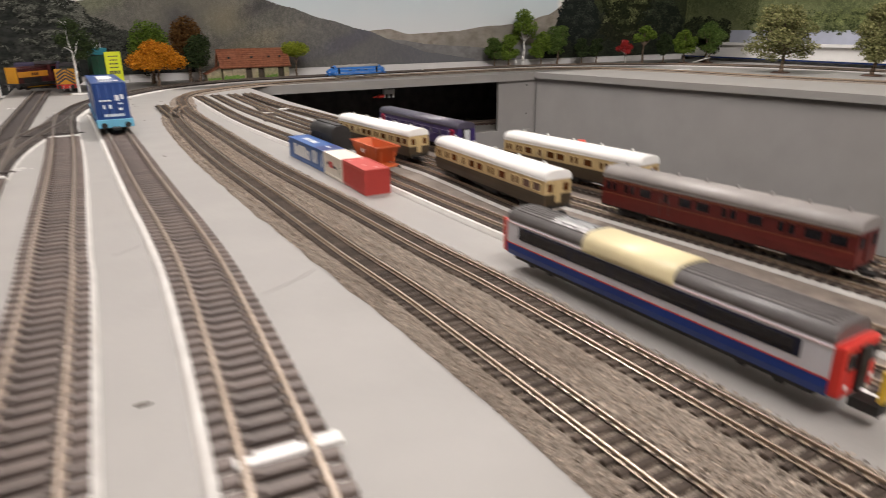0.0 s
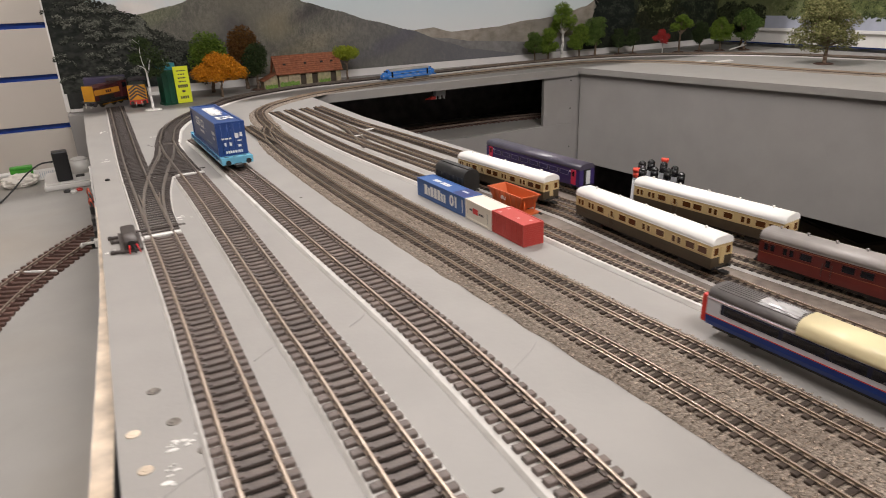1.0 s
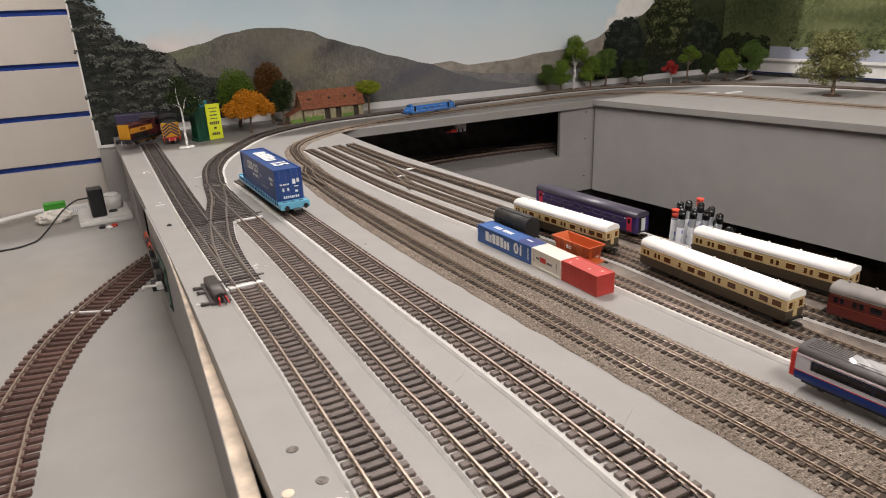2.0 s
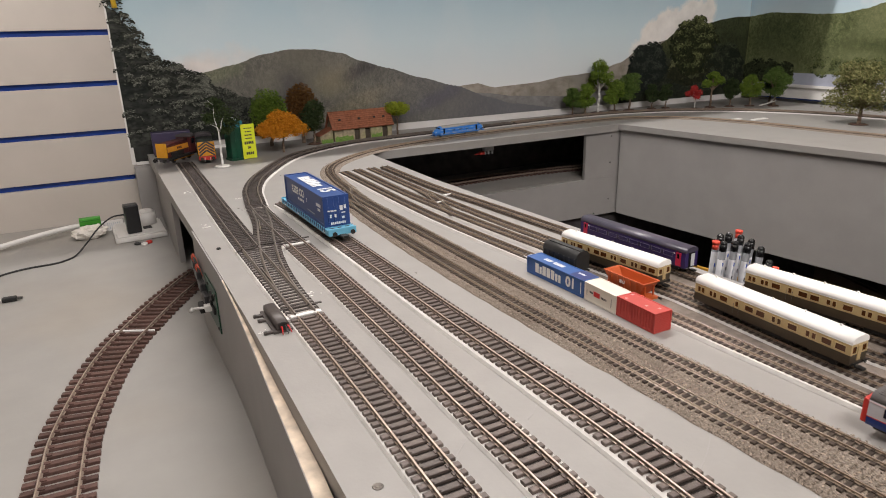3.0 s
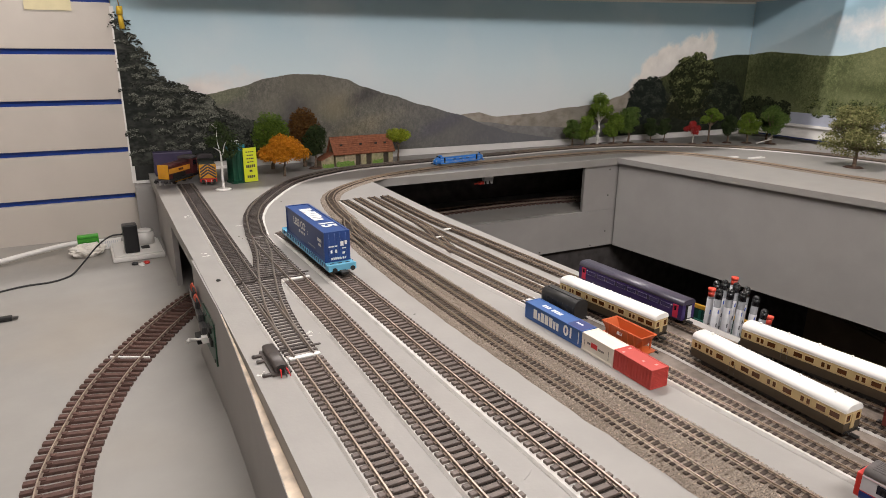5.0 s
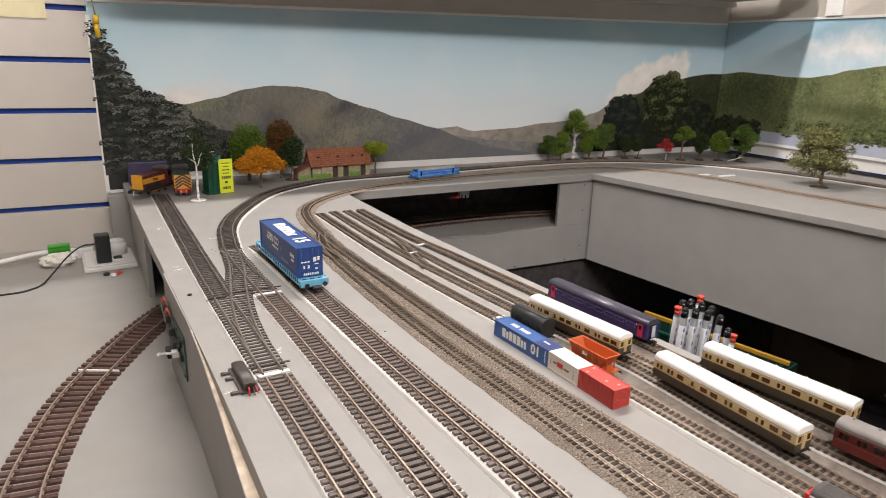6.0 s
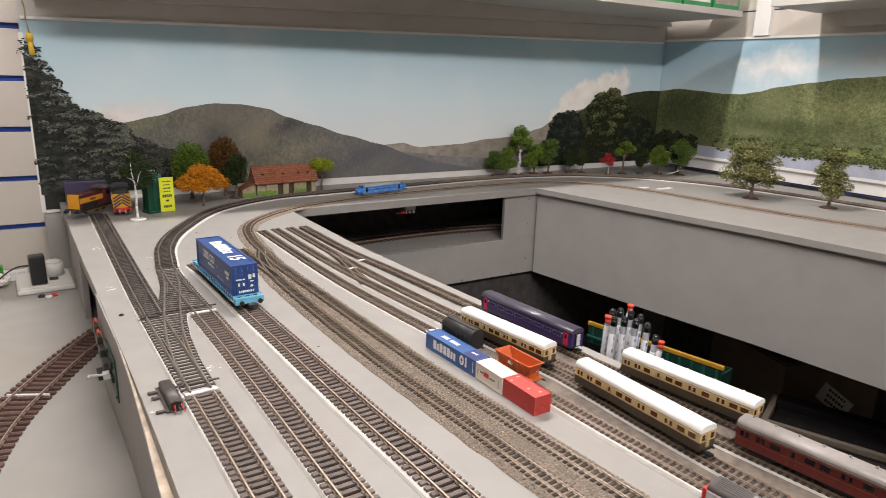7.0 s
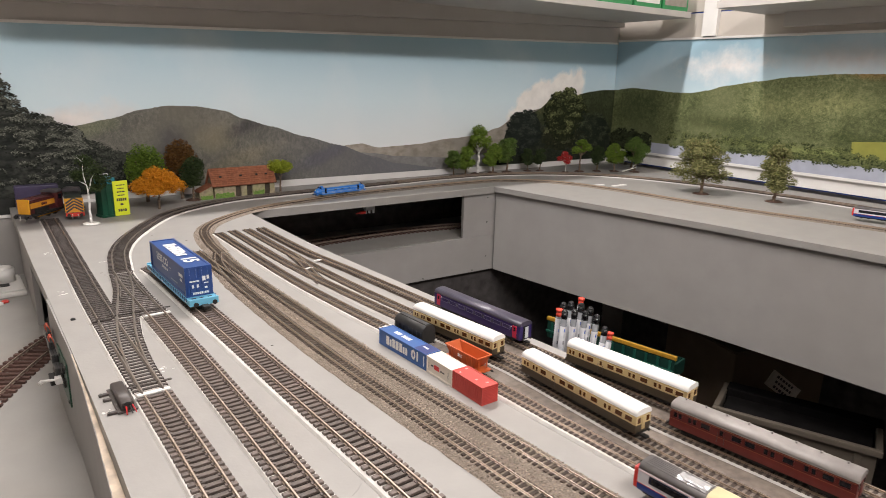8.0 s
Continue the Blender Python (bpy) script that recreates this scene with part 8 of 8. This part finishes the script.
CARD = mat("brown_cardboard", (0.135, 0.095, 0.062), 0.85, var=0.12, scale=20, stain=(0.085, 0.058, 0.036), stain_scale=8)
cb = thing("cardboard_box", "brown cardboard box with a white lettered label under the layout", "box", place(1.32, 0.875, -0.285, -0.90))
part("carton", boxes((0.0, 0.30, 0.0, 0.26, 0, 0.555), bevel=0.003), CARD, cb)
part("flap", boxes((0.004, 0.148, 0.004, 0.256, 0.5552, 0.559), (0.152, 0.296, 0.004, 0.256, 0.5552, 0.559)), CARD, cb)
lb = part("label", boxes((-0.062, 0.062, -0.0006, 0.0, -0.022, 0.022)), mat("white_box_label", (0.60, 0.56, 0.51), 0.7), cb, "white printed label")
lb.matrix_basis = Matrix.Translation((0.165, -0.0008, 0.447)) @ Matrix.Rotation(0.62, 4, "Y")
for k in range(3):
    letter_bars("lettering", [0.009, 0.007, 0.010, 0.008, 0.009, 0.007], 0.0065, 0.004, FRONT(-0.004 + 0.004 * k, -0.0009, 0.013 - k * 0.013), INK, lb)
tub = thing("tub", "dull beige plastic storage tub with a handle slot", "tub", place(1.204, 0.665, -1.179, -0.90))
TUBM = mat("beige_tub_plastic", (0.105, 0.086, 0.066), 0.6, var=0.08, scale=20, stain=(0.055, 0.045, 0.034), stain_scale=6)
part("front", boxes((-0.150, 0.150, 0.0, 0.004, 0.002, 0.36), (-0.150, -0.075, 0.0, 0.004, 0.36, 0.42), (0.050, 0.150, 0.0, 0.004, 0.36, 0.42), (-0.150, 0.150, 0.0, 0.004, 0.42, 0.492)), TUBM, tub)
part("back", boxes((-0.150, 0.150, 0.126, 0.130, 0.002, 0.492)), TUBM, tub)
for x in (-0.152, 0.148):
    part("side", boxes((x, x + 0.004, 0.0, 0.130, 0.002, 0.492)), TUBM, tub)
part("rim", boxes((-0.160, 0.160, -0.010, 0.003, 0.486, 0.500), (-0.160, 0.160, 0.127, 0.140, 0.486, 0.500), (-0.160, -0.147, 0.003, 0.127, 0.486, 0.500), (0.147, 0.160, 0.003, 0.127, 0.486, 0.500), bevel=0.003), TUBM, tub, "rolled beige rim")
part("base", boxes((-0.148, 0.148, 0.004, 0.126, 0.002, 0.006)), TUBM, tub)
for x in (-0.12, 0.12):
    part("rib", boxes((x - 0.006, x + 0.006, -0.004, 0.0, 0.01, 0.486), bevel=0.001), TUBM, tub)
part("lining", boxes((-0.145, 0.145, 0.006, 0.125, 0.30, 0.486), (-0.150, 0.163, 0.100, 0.144, 0.400, 0.504), bevel=0.006), mat("heaped_dull_black", (0.010, 0.009, 0.009), 0.95, spec=0.05, var=0.3, scale=30, bump=0.6, bscale=40), tub, "black cloth heaped inside")

# hook hanging in the tunnel opening, and screws in the panels
hk = thing("bracket", "small grey bracket with a red plug under the deck", "bracket", Matrix.Translation((0.640, 1.50, -0.0185)))
PALEP = mat("pale_grey_bracket_plastic", (0.62, 0.62, 0.63), 0.45, var=0.08, scale=90)
part("plate", boxes((-0.016, 0.022, -0.007, 0.007, -0.004, 0.0)), STEEL, hk)
part("housing", boxes((-0.006, 0.020, -0.006, 0.006, -0.0150, -0.0042), bevel=0.001), PALEP, hk)
for x in (-0.004, 0.007, 0.018):
    part("prong", boxes((x - 0.002, x + 0.002, -0.003, 0.003, -0.0235, -0.0152), bevel=0.0004), PALEP, hk)
part("plug", bm_cyl(cyl((-0.0065, -0.004, -0.019), (-0.020, -0.004, -0.019), 0.0042, seg=12), (-0.020, -0.004, -0.019), (-0.032, -0.004, -0.0205), 0.0022, 0.0016, 10), BUFR, hk, "red plug")
for x, z in ((1.012, -0.03), (1.012, -0.10), (1.012, -0.20), (0.80, -0.235), (0.965, -0.235)):
    solid("screw", cyl((x, 1.4838, z), (x, 1.4828, z), 0.0022, 0.0018, 10), STEEL, "small screw head in the grey panel", "screw", group="panel screws")
for y, x, z in ((1.30, 1.068, -0.17), (0.95, 1.135, -0.14), (0.70, 1.176, -0.10), (0.62, 1.187, -0.2)):
    solid("screw", cyl((x + 0.003, y, z), (x + 0.0015, y, z), 0.0022, 0.0018, 10), STEEL, "small screw head in the well side", "screw", group="panel screws")
solid("offcut", boxes((1.300, 1.338, 1.352, 1.364, 0.0002, 0.003), bevel=0.0004), WHITE_TRIM, "pale plastic offcut lying on the far board", "offcut", group="offcuts")
solid("offcut", boxes((1.345, 1.395, 1.318, 1.332, 0.0002, 0.003), bevel=0.0004), WHITE_TRIM, "pale plastic offcut lying on the far board", "offcut", group="offcuts")

# ---------------- shelf goods, notes and the hanging cord ----------------
GB = mat("green_carton_print", (0.03, 0.25, 0.08), 0.5, var=0.1)
for k, (x0, x1) in enumerate(((0.96, 1.13), (1.14, 1.33), (1.34, 1.47), (1.48, 1.60), (1.61, 1.73))):
    b_ = thing("carton", "green and white carton standing on the shelf", "box", place((x0 + x1) / 2, 1.47, 0, 0.5082), "cartons on the shelf")
    part("carton", boxes((-(x1 - x0) / 2, (x1 - x0) / 2, -0.045, 0.06, 0, 0.09), bevel=0.001), GB, b_)
    part("panel", boxes((-(x1 - x0) / 2 + 0.008, (x1 - x0) / 2 - 0.008, -0.0458, -0.0452, 0.012, 0.08)), WHITE_TRIM if k % 2 else mat("pale_box_label", (0.30, 0.27, 0.23), 0.7), b_)
note = solid("note", box(-0.285, -0.203, 1.7315, 1.7322, 0.341, 0.375), mat("pale_yellow_paper", (0.66, 0.58, 0.36), 0.7, var=0.04), "pale yellow paper note taped to the slatted wall", "note")
cord = thing("cord", "yellow plastic plug hanging on a thin cord", "cord", Matrix.Translation((-0.114, 1.722, 0.30)))
part("plug", bm_cyl(cyl((0, 0, 0.008), (-0.002, 0, 0.036), 0.0055, 0.0045, 12), (-0.002, 0, 0.036), (-0.001, 0, 0.052), 0.0066, 0.0058, 12), mat("yellow_plastic", (0.70, 0.45, 0.03), 0.4), cord)
bm = bmesh.new()
branch(bm, (-0.001, 0, 0.052), (-0.016, 0.004, 0.20), 0.0012, 0.0012, 0.003, random.Random(4), 7, 6)
part("line", bm, mat("tan_cord", (0.35, 0.24, 0.12), 0.7), cord)
